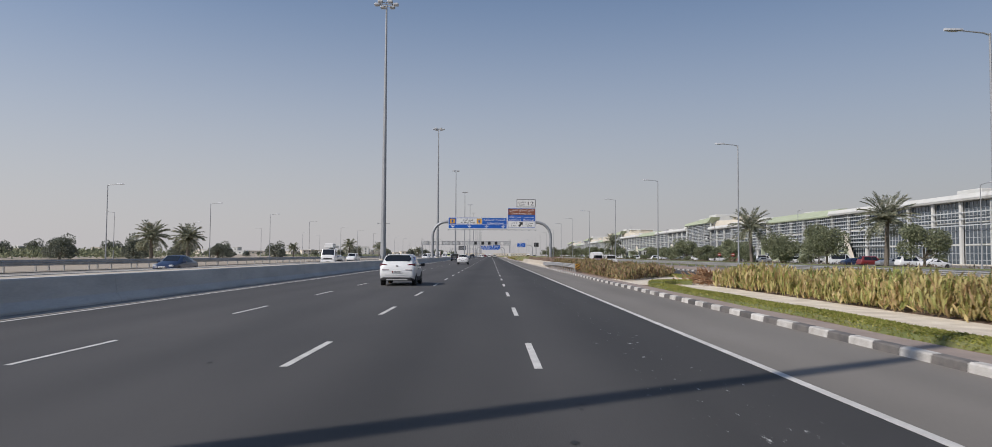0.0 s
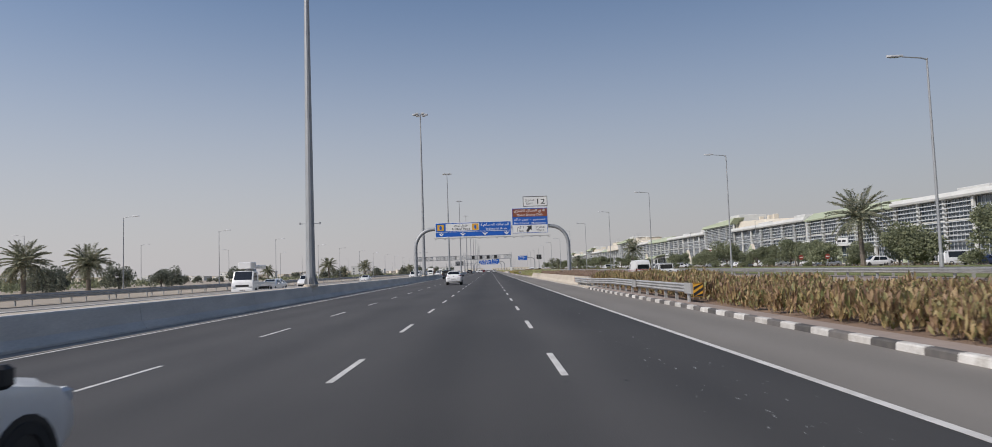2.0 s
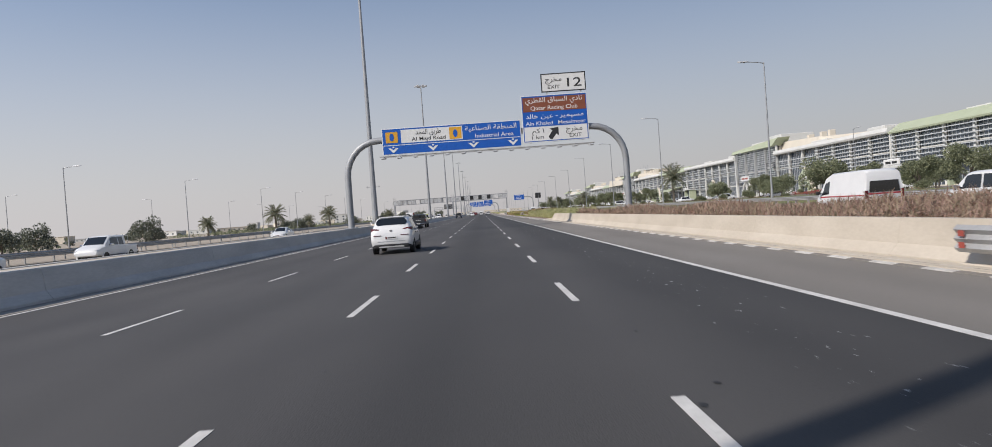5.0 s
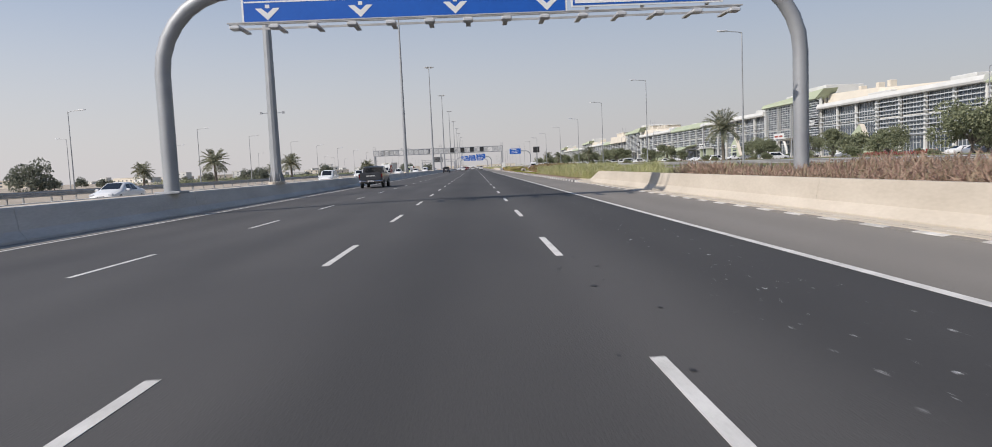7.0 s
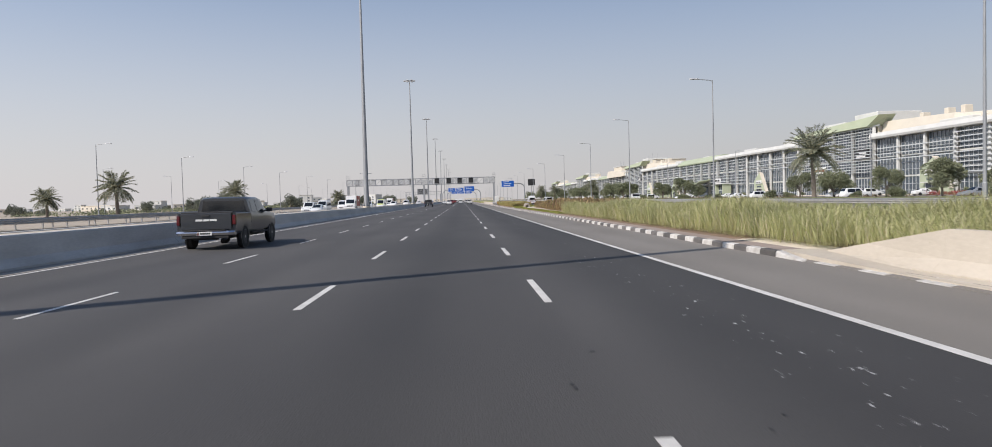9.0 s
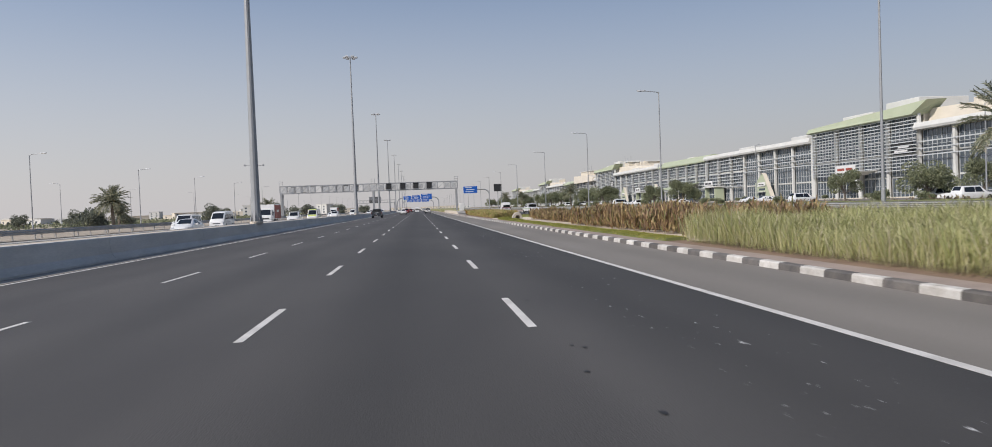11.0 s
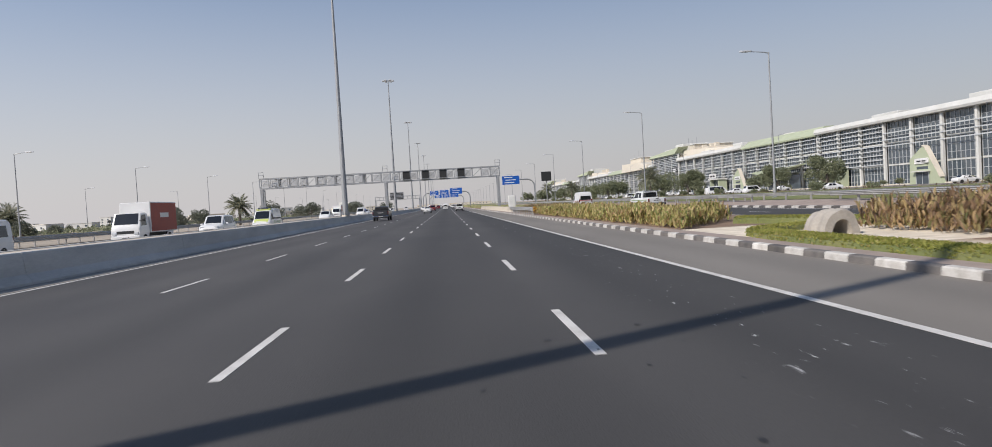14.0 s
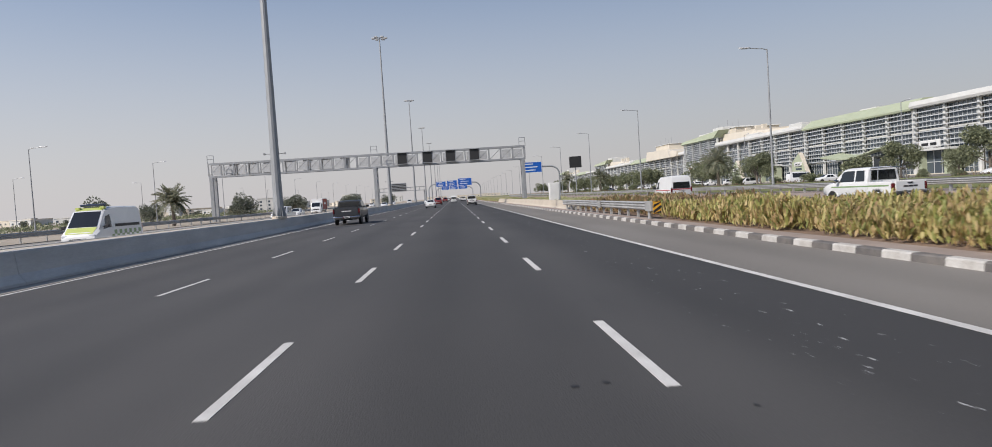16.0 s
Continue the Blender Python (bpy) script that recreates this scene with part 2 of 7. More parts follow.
PAINT_BLUE = surface("dark_blue_car_paint", (0.02, 0.035, 0.08), (0.02, 0.03, 0.07), scale=1, fine=10, rough=0.35, bump=0, coat=0.6, local=True)
PAINT_SILVER = surface("silver_car_paint", (0.40, 0.41, 0.42), (0.36, 0.37, 0.38), scale=1, fine=10, rough=0.35, metal=0.5, bump=0, coat=0.6, local=True)
BOX_RED = surface("red_cargo_panel", (0.36, 0.07, 0.045), (0.27, 0.06, 0.045), scale=1.2, fine=12, rough=0.6, bump=0.05, local=True)
CHECK_GREEN = surface("muted_green_film", (0.20, 0.30, 0.14), (0.25, 0.36, 0.18), scale=2, fine=20, rough=0.4, bump=0, local=True)
VEST_GREEN = surface("fluorescent_green", (0.52, 0.58, 0.17), (0.47, 0.53, 0.16), scale=2, fine=20, rough=0.5, bump=0, local=True)
CAR_GLASS = glassy("tinted_car_glass", (0.012, 0.014, 0.016))
TAIL_RED = surface("tail_lamp_red", (0.12, 0.008, 0.012), (0.085, 0.007, 0.010), scale=6, fine=60, rough=0.2, bump=0, coat=0.5, local=True)
LAMP_CLEAR = surface("headlamp", (0.62, 0.64, 0.66), (0.5, 0.52, 0.54), scale=6, fine=60, rough=0.15, bump=0, coat=0.5, local=True)
STRIPE_RED = surface("red_stripe", (0.42, 0.03, 0.04), (0.36, 0.03, 0.04), scale=3, fine=30, rough=0.5, bump=0, local=True)
FACADE_WHITE = surface("white_render", (0.64, 0.64, 0.61), (0.55, 0.55, 0.52), scale=0.25, fine=3, rough=0.8, bump=0.05)
FACADE_CREAM = surface("cream_render", (0.66, 0.60, 0.50), (0.58, 0.53, 0.44), scale=0.25, fine=3, rough=0.8, bump=0.05)
FACADE_GREEN = surface("pale_green_cladding", (0.43, 0.47, 0.33), (0.38, 0.42, 0.29), scale=0.25, fine=3, rough=0.7, bump=0.05)
FACADE_GLASS = glassy("curtain_wall_glass", (0.085, 0.105, 0.125), 0.1)
FACADE_GLASS.node_tree.nodes["Principled BSDF"].inputs["Metallic"].default_value = 0.1
MULLION = surface("grey_aluminium", (0.50, 0.52, 0.53), (0.43, 0.45, 0.46), scale=0.4, fine=5, rough=0.5, metal=0.1, bump=0)
LOUVRE = surface("white_aluminium", (0.58, 0.60, 0.60), (0.50, 0.52, 0.52), scale=0.4, fine=5, rough=0.5, metal=0.1, bump=0)
BARK = surface("bark", (0.20, 0.17, 0.14), (0.13, 0.11, 0.09), scale=6, fine=40, rough=0.95, bump=0.8, local=True)
ROCK = surface("painted_rock", (0.43, 0.39, 0.34), (0.30, 0.275, 0.24), scale=2, fine=14, rough=0.9, bump=0.7, local=True)
CANNA = leafy("canna_leaves", [(0, (0.165, 0.105, 0.070)), (0.3, (0.330, 0.215, 0.125)), (0.55, (0.450, 0.330, 0.165)), (0.8, (0.290, 0.255, 0.110)), (1, (0.170, 0.190, 0.075))])
CANNA_OLIVE = leafy("olive_canna_leaves", [(0, (0.18, 0.12, 0.07)), (0.3, (0.34, 0.235, 0.13)), (0.58, (0.45, 0.34, 0.16)), (0.85, (0.29, 0.265, 0.11)), (1, (0.18, 0.205, 0.07))])
CANNA_GREEN = leafy("green_canna_leaves", [(0, (0.340, 0.215, 0.105)), (0.25, (0.560, 0.430, 0.210)), (0.6, (0.500, 0.440, 0.175)), (0.82, (0.350, 0.350, 0.105)), (1, (0.210, 0.250, 0.075))])
CANNA_DARK = leafy("bronze_canna_leaves", [(0, (0.150, 0.098, 0.066)), (0.35, (0.310, 0.200, 0.115)), (0.6, (0.480, 0.345, 0.170)), (0.85, (0.290, 0.245, 0.105)), (1, (0.170, 0.180, 0.072))])
SHRUB_RED = leafy("reddish_shrub", [(0, (0.27, 0.165, 0.125)), (0.4, (0.41, 0.275, 0.21)), (0.75, (0.39, 0.30, 0.205)), (1, (0.25, 0.22, 0.13))])
HEDGE_BROWN = leafy("brown_hedge", [(0, (0.11, 0.085, 0.055)), (0.5, (0.19, 0.14, 0.09)), (1, (0.26, 0.21, 0.12))])
GRASS_TALL = leafy("tall_grass", [(0, (0.29, 0.32, 0.12)), (0.35, (0.41, 0.42, 0.18)), (0.75, (0.52, 0.49, 0.25)), (1, (0.62, 0.56, 0.40))])
HEDGE = leafy("low_hedge", [(0, (0.17, 0.19, 0.035)), (0.5, (0.27, 0.28, 0.055)), (0.85, (0.38, 0.36, 0.09)), (1, (0.36, 0.28, 0.11))])
# both tree greens are raised and greyed, with distance haze put into the colour
TREE_DARK = leafy("dark_tree_leaves", [(0, (0.12, 0.135, 0.105)), (0.5, (0.18, 0.195, 0.15)), (1, (0.24, 0.25, 0.19))], 0.85)
TREE_LEAF = leafy("haze_paled_tree_leaves", [(0, (0.13, 0.15, 0.09)), (0.5, (0.215, 0.235, 0.14)), (1, (0.315, 0.325, 0.195))], 0.85)
# frond tones lightened so that far haze is painted into them
PALM_LEAF = leafy("haze_paled_palm_leaves", [(0, (0.18, 0.195, 0.135)), (0.6, (0.27, 0.285, 0.20)), (0.9, (0.37, 0.35, 0.25)), (1, (0.40, 0.34, 0.22))], 0.8)
DRY_LEAF = leafy("dry_fronds", [(0, (0.26, 0.13, 0.07)), (0.6, (0.40, 0.24, 0.13)), (1, (0.50, 0.36, 0.22))])
FLOWER_RED = leafy("red_flowering_shrub", [(0, (0.16, 0.18, 0.07)), (0.4, (0.30, 0.10, 0.08)), (1, (0.42, 0.07, 0.08))])


# ---- mesh helpers ----
class Build:
    """Collects vertices and faces for one mesh."""

    def __init__(self):
        self.v, self.f = [], []

    def add(self, verts, faces):
        k = len(self.v)
        self.v += [tuple(p) for p in verts]
        self.f += [tuple(i + k for i in f) for f in faces]
        return self

    def box(self, x0, x1, y0, y1, z0, z1):
        v = [(x, y, z) for z in (z0, z1) for y in (y0, y1) for x in (x0, x1)]
        return self.add(v, [(0, 2, 3, 1), (4, 5, 7, 6), (0, 1, 5, 4), (2, 6, 7, 3), (0, 4, 6, 2), (1, 3, 7, 5)])

    def soft_box(self, x0, x1, y0, y1, z0, z1, r=0.02):
        """A box with chamfered edges."""
        rings = []
        for z, d in ((z0, r), (z0 + r, 0), (z1 - r, 0), (z1, r)):
            a, b, c, e = x0 + d, x1 - d, y0 + d, y1 - d
            rings.append([(a + r, c, z), (b - r, c, z), (b, c + r, z), (b, e - r, z), (b - r, e, z), (a + r, e, z), (a, e - r, z), (a, c + r, z)])
        return self.loft(rings)

    def loft(self, rings, closed=True, caps=True):
        n = len(rings[0])
        v = [p for r in rings for p in r]
        f = []
        for i in range(len(rings) - 1):
            for j in range(n if closed else n - 1):
                k = (j + 1) % n
                f.append((i * n + j, i * n + k, (i + 1) * n + k, (i + 1) * n + j))
        if caps and closed:
            f += [tuple(range(n))[::-1], tuple(range((len(rings) - 1) * n, len(rings) * n))]
        return self.add(v, f)

    def along_y(self, profile, y0, y1):
        return self.loft([[(x, y, z) for x, z in profile] for y in (y0, y1)])

    def along_x(self, profile, x0, x1):
        return self.loft([[(x, y, z) for y, z in profile] for x in (x0, x1)])

    def tube(self, points, radii, n=8, squash=1.0):
        pts = [Vector(p) for p in points]
        if not isinstance(radii, (list, tuple)):
            radii = [radii] * len(pts)
        rings = []
        for i, p in enumerate(pts):
            d = (pts[min(i + 1, len(pts) - 1)] - pts[max(i - 1, 0)]).normalized()
            a = d.cross(Vector((0, 1, 0) if abs(d.y) < 0.9 else (1, 0, 0))).normalized()
            b = d.cross(a)
            rings.append([tuple(p + radii[i] * (math.cos(2 * math.pi * k / n) * a + squash * math.sin(2 * math.pi * k / n) * b)) for k in range(n)])
        return self.loft(rings)

    def wheel_ring(self, profile, cx, cy, cz, n=20):
        """Turns (offset along x, radius) points round the x axis."""
        rings = [[(cx + o, cy + r * math.cos(2 * math.pi * k / n), cz + r * math.sin(2 * math.pi * k / n)) for k in range(n)] for o, r in profile]
        return self.loft(rings)

    def mesh(self, name, material, smooth=0):
        me = bpy.data.meshes.new(name)
        me.from_pydata(self.v, [], self.f)
        me.materials.append(material)
        if smooth:
            me.shade_smooth()
            me.set_sharp_from_angle(angle=radians(smooth))
        return me


def thing(name, label, category, group="", kind="", at=None):
    ob = new(name)
    if at is not None:
        ob.matrix_basis = at
    return tagged(ob, label, category, group, kind)


def part(name, build, material, parent, label="", smooth=0):
    ob = new(name, build.mesh(name, material, smooth) if isinstance(build, Build) else build)
    ob.parent = parent
    return tagged(ob, label) if label else ob


def solid(name, build, material, label, category, kind="", smooth=0):
    return tagged(new(name, build.mesh(name, material, smooth)), label, category, kind=kind)


# ---- ground and roads ----
Y0, Y1 = -120.0, 1800.0
PERIOD, DASH, PHASE = 8.99, 2.97, 1.37
solid("ground", Build().add([(-4500, -4500, -0.06), (4500, -4500, -0.06), (4500, 4500, -0.06), (-4500, 4500, -0.06)], [(0, 1, 2, 3)]), SAND, "flat sandy desert ground reaching the horizon", "ground", "structure")
road = solid("road", Build().add([(-12.0, Y0, 0), (4.78, Y0, 0), (4.78, Y1, 0), (-12.0, Y1, 0)], [(0, 1, 2, 3)]), ASPHALT, "dark smooth asphalt carriageway with white lane markings", "road", "structure")
solid("road_shoulder", Build().add([(4.78, Y0, 0.0), (8.7, Y0, 0.0), (8.7, Y1, 0.0), (4.78, Y1, 0.0)], [(0, 1, 2, 3)]), ASPHALT_OLD, "paler weathered asphalt hard shoulder", "road", "structure")
road_left = solid("road_oncoming", Build().add([(-35.5, Y0, 0), (-13.9, Y0, 0), (-13.9, Y1, 0), (-35.5, Y1, 0)], [(0, 1, 2, 3)]), ASPHALT_OLD, "oncoming asphalt carriageway behind the median wall", "road", "structure")
service = solid("road_service", Build().add([(15.2, Y0, 0), (23.2, Y0, 0), (23.2, Y1, 0), (15.2, Y1, 0)], [(0, 1, 2, 3)]), ASPHALT, "narrow asphalt service road beside the planted island", "road", "structure")
solid("road_frontage", Build().add([(33.0, Y0, 0.12), (41.0, Y0, 0.12), (41.0, Y1, 0.12), (33.0, Y1, 0.12)], [(0, 1, 2, 3)]), ASPHALT_OLD, "frontage road in front of the car park", "road", "structure")
solid("car_park", Build().add([(50.0, 60, 0.12), (103.2, 60, 0.12), (103.2, 1400, 0.12), (50.0, 1400, 0.12)], [(0, 1, 2, 3)]), ASPHALT_OLD, "asphalt car park in front of the long building", "car park", "structure")


def line(parent, x, y0, y1, width, z=0.004):
    w = width / 2
    return part("lane_line", Build().box(x - w, x + w, y0, y1, z - 0.003, z + 0.001), LINE_WHITE, parent)


line(road, 4.71, Y0, Y1, 0.135)
line(road, -10.78, Y0, Y1, 0.135)
line(road_left, -14.9, Y0, Y1, 0.15)
line(road_left, -30.5, Y0, Y1, 0.15)
line(service, 15.9, Y0, Y1, 0.12)
line(service, 22.6, Y0, Y1, 0.12)
for x, w, last in ((1.34, 0.118, 66), (-2.36, 0.118, 66), (-6.34, 0.1, 66)):
    dash = Build().box(-w / 2, w / 2, 0, DASH, 0.001, 0.005).mesh("lane_dash", LINE_WHITE)
    for k in range(-1, last):
        ob = part("lane_dash", dash, None, road)
        ob.location = (x, PHASE + k * PERIOD + (0.05 if x < 0 else 0), 0)
far_dashes = Build()
for k in range(66, 150):
    for x in (1.34, -2.36, -6.34):
        far_dashes.box(x - 0.065, x + 0.065, PHASE + k * PERIOD, PHASE + k * PERIOD + DASH, 0.001, 0.005)
for k in range(-5, 150):
    for x in (-18.7, -22.4, -26.1):
        far_dashes.box(x - 0.07, x + 0.07, k * PERIOD, k * PERIOD + DASH, 0.001, 0.005)
    far_dashes.box(19.15, 19.27, k * PERIOD, k * PERIOD + DASH, 0.001, 0.005)
tagged(part("far_lane_dashes", far_dashes, LINE_WHITE, road), kind="stuff")
# dark oil and rubber spots, thickest about the lane line
spots, srng = Build(), random.Random(71)
for k in range(420):
    cx, cy = srng.gauss(1.5, 0.55) if k % 4 else srng.uniform(-9, 4.4), srng.uniform(-4, 330)
    rad = 0.015 + 0.035 * srng.random() ** 3
    rim = [(cx + rad * srng.uniform(0.6, 1.2) * math.cos(a), cy + 1.5 * rad * srng.uniform(0.6, 1.2) * math.sin(a)) for a in [j * math.pi / 4 for j in range(8)]]
    spots.add([(x, y, 0.0062) for x, y in rim], [tuple(range(8))])
tagged(part("oil_spots", spots, TAR, road), kind="stuff")

# paler asphalt colour laid here to lift the wall's cast shadow on the road
solid("wall_shadow_lift", Build().add([(-11.72, Y0, 0.004), (-10.98, Y0, 0.004), (-10.98, Y1, 0.004), (-11.72, Y1, 0.004)], [(0, 1, 2, 3)]), ASPHALT_OLD, "pale strip brightening the wall's shadow at the foot of the median wall", "road", "structure")

# ---- median wall on the left ----
wall = thing("median_wall", "shaded grey concrete median wall with a filled top", "barrier", kind="structure")
panel = Build().along_y([(-11.75, 0), (-11.75, 0.07), (-11.92, 0.3), (-12.0, 0.88), (-12.03, 0.92), (-12.3, 0.92), (-12.3, 0)], 0.012, 11.988).mesh("wall_panel", CONCRETE_GREY)
for k in range(-6, 60):
    part("wall_panel", panel, None, wall).location = (0, k * 12.0, 0)
part("far_wall", Build().along_y([(-11.75, 0), (-11.75, 0.07), (-11.92, 0.3), (-12.0, 0.88), (-12.3, 0.92), (-12.3, 0)], 720, Y1), CONCRETE_GREY, wall)
part("wall_fill", Build().box(-13.75, -12.3, Y0, Y1, 0, 0.895), CONCRETE_CREAM, wall, "pale gravel-topped fill between the walls")
part("back_wall", Build().along_y([(-13.75, 0), (-13.75, 0.92), (-14.02, 0.92), (-14.08, 0.3), (-14.25, 0.07), (-14.25, 0)], Y0, Y1), CONCRETE_GREY, wall)

# ---- planted island on the right ----
Z = 0.15
solid("island_soil", Build().box(7.75, 14.9, Y0, 88.4, -0.02, Z - 0.004).box(9.6, 14.9, 88.4, 178.6, -0.02, Z - 0.004).box(7.75, 14.9, 178.6, Y1, -0.02, Z - 0.004), SOIL, "bare brown soil of the planted traffic island", "soil", "structure")
solid("island_paving", Build().box(7.725, 8.35, Y0, 88.4, 0, Z + 0.002), PAVER, "pinkish paved strip behind the painted kerb", "pavement", "structure")
solid("island_paving_far", Build().box(7.725, 8.35, 178.5, Y1, 0, Z + 0.002), PAVER, "pinkish paved strip behind the painted kerb", "pavement", "structure")
solid("barrier_apron", Build().box(7.76, 9.6, 88.4, 178.5, -0.01, 0.05), CONCRETE_CREAM, "pale concrete apron under the barrier", "pavement", "structure")
solid("apron_ramp", Build().along_x([(174.0, 0.0), (174.0, 0.052), (178.5, 0.157), (178.5, 0.0)], 7.77, 9.6), CONCRETE_CREAM, "pale concrete ramp up to the island paving", "pavement", "structure")
solid("nose_apron", Build().box(8.35, 9.3, 178.5, 183, 0.01, Z + 0.003), GRAVEL, "pale gravel at the end of the barrier", "gravel", "structure")
for name, x0, x1, ya, yb in (("sand_patch_1", 8.35, 14.9, 37.0, 46.0), ("sand_patch_2", 9.35, 11.9, -20, 37.0), ("sand_patch_3", 9.35, 11.2, 222, 270), ("sand_patch_5", 10.4, 14.9, 46.0, 52.0), ("sand_patch_4", 8.35, 14.9, 270, 280.5)):
    solid(name, Build().box(x0, x1, ya, yb, 0.01, Z + 0.003), DUSTY_SOIL if ya == 222 else GRAVEL, "pale gravel between the planting beds", "gravel", "structure")

kerb = thing("kerb_right", "black and white painted concrete kerb blocks", "kerb", kind="structure")
BLOCK = 0.8575
profile = [(7.53, 0), (7.54, 0.12), (7.57, 0.148), (7.72, 0.153), (7.72, 0)]
flat = [(7.62, 0), (7.62, 0.012), (7.98, 0.052), (7.98, 0)]
kw, kb = (Build().along_y(profile, 0.006, BLOCK - 0.006).mesh("kerb_block", m) for m in (KERB_WHITE, KERB_BLACK))
fw, fb = (Build().along_y(flat, 0.006, BLOCK - 0.006).mesh("kerb_block", m) for m in (KERB_WHITE, ASPHALT_OLD))
rest_w, rest_b = Build(), Build()
for k in range(-30, 800):
    y, white = k * BLOCK, k % 2
    low = 87.8 <= y < 178.3
    if 20 <= k < 320:
        part("kerb_block", (fw if white else fb) if low else (kw if white else kb), None, kerb).location = (0, y, 0)
    else:
        (rest_w if white else rest_b).along_y(profile, y + 0.006, y + BLOCK - 0.006)
tagged(part("far_kerb_white", rest_w, KERB_WHITE, kerb), kind="stuff")
tagged(part("far_kerb_black", rest_b, KERB_BLACK, kerb), kind="stuff")
part("kerb_return", Build().loft([[(a, y, 0.0), (a + 0.01, y, h - 0.03), (a + 0.04, y, h), (9.0, y, h), (9.0, y, 0.0)] for y, a, h in ((88.42, 7.74, 0.156), (91.0, 7.93, 0.15), (95.0, 8.05, 0.12), (101.0, 8.2, 0.07))]), CONCRETE_CREAM, kerb, "cream kerb end bending back to the barrier foot")
part("kerb_nose", Build().loft([[(x, y, z * h) for x, z in profile] for y, h in ((177.0, 0.06), (178.3, 1.0))]), KERB_WHITE, kerb, "kerb end tapering down to the road")
near_side, far_side = thing("kerb_island_back", "plain concrete kerb along the service road", "kerb", kind="structure"), thing("kerb_service", "black and white painted kerb along the far side of the service road", "kerb", kind="structure")
part("kerb_stone", Build().along_y([(14.9, 0), (14.9, 0.15), (15.17, 0.15), (15.2, 0.12), (15.2, 0)], Y0, Y1), CONCRETE_CREAM, near_side)
sw, sb = Build(), Build()
for k in range(-10, 620):
    (sw if k % 2 else sb).along_y([(23.2, 0), (23.22, 0.14), (23.45, 0.155), (23.45, 0)], k + 0.006, k + 0.994)
tagged(part("kerb_white", sw, KERB_WHITE, far_side), kind="stuff")
tagged(part("kerb_black", sb, KERB_BLACK, far_side), kind="stuff")
solid("verge_paving", Build().along_y([(23.45, 0), (23.45, 0.15), (25.6, 0.42), (26.4, 0.42), (26.4, 0)], Y0, Y1), PAVER, "pinkish paved verge rising to the guard rail", "pavement", "structure")
solid("verge_lawn", Build().along_y([(26.4, 0), (26.4, 0.41), (28.6, 0.62), (31.5, 0.92), (33.0, 0.96), (33.0, 0)], Y0, Y1), LAWN, "green lawn verge with lamp posts", "lawn", "structure")
solid("verge_lawn_far", Build().box(41.0, 50.0, Y0, Y1, 0, 0.25), LAWN, "lawn strip between frontage road and car park", "lawn", "structure")
solid("verge_left", Build().box(-52.0, -35.5, Y0, Y1, -0.02, 0.05), SAND, "sandy verge beside the oncoming carriageway", "verge", "structure")


# ---- cream safety barriers on the right ----
def safety_barrier(y0, y1, nose):
    ob = thing("safety_barrier", "cream precast concrete safety barrier with sloping foot", "barrier")
    prof = [(8.3, 0), (8.3, 0.08), (8.5, 0.30), (8.6, 0.82), (8.8, 0.82), (8.9, 0.30), (9.08, 0.08), (9.08, 0)]
    step = (y1 - nose - y0) / max(1, round((y1 - nose - y0) / 8.0))
    me = Build().along_y(prof, 0.004, step - 0.004).mesh("barrier_unit", CONCRETE_CREAM)
    for k in range(round((y1 - nose - y0) / step)):
        part("barrier_unit", me, None, ob).location = (0, y0 + k * step, 0)
    rings = [[(x, y1 - nose + s * nose, z * (1 - s) + 0.01 * s) for x, z in prof] for s in (0, 0.5, 1.0)]
    part("barrier_nose", Build().loft(rings), CONCRETE_CREAM, ob)
    return ob


safety_barrier(95.5, 178.8, 5.0)
safety_barrier(345.0, 440.0, 7.0)


# ---- guard rails ----
def corrugated(x, z0, z1, depth=0.07, ridges=3):
    """A three-ridged steel rail section, as a thin closed profile facing -x."""
    front, n = [], ridges * 4
    for i in range(n + 1):
        s = i / n
        front.append((x - depth * (0.5 - 0.5 * math.cos(2 * math.pi * ridges * s)), z0 + (z1 - z0) * s))
    return front + [(px + 0.008, pz) for px, pz in front[::-1]]


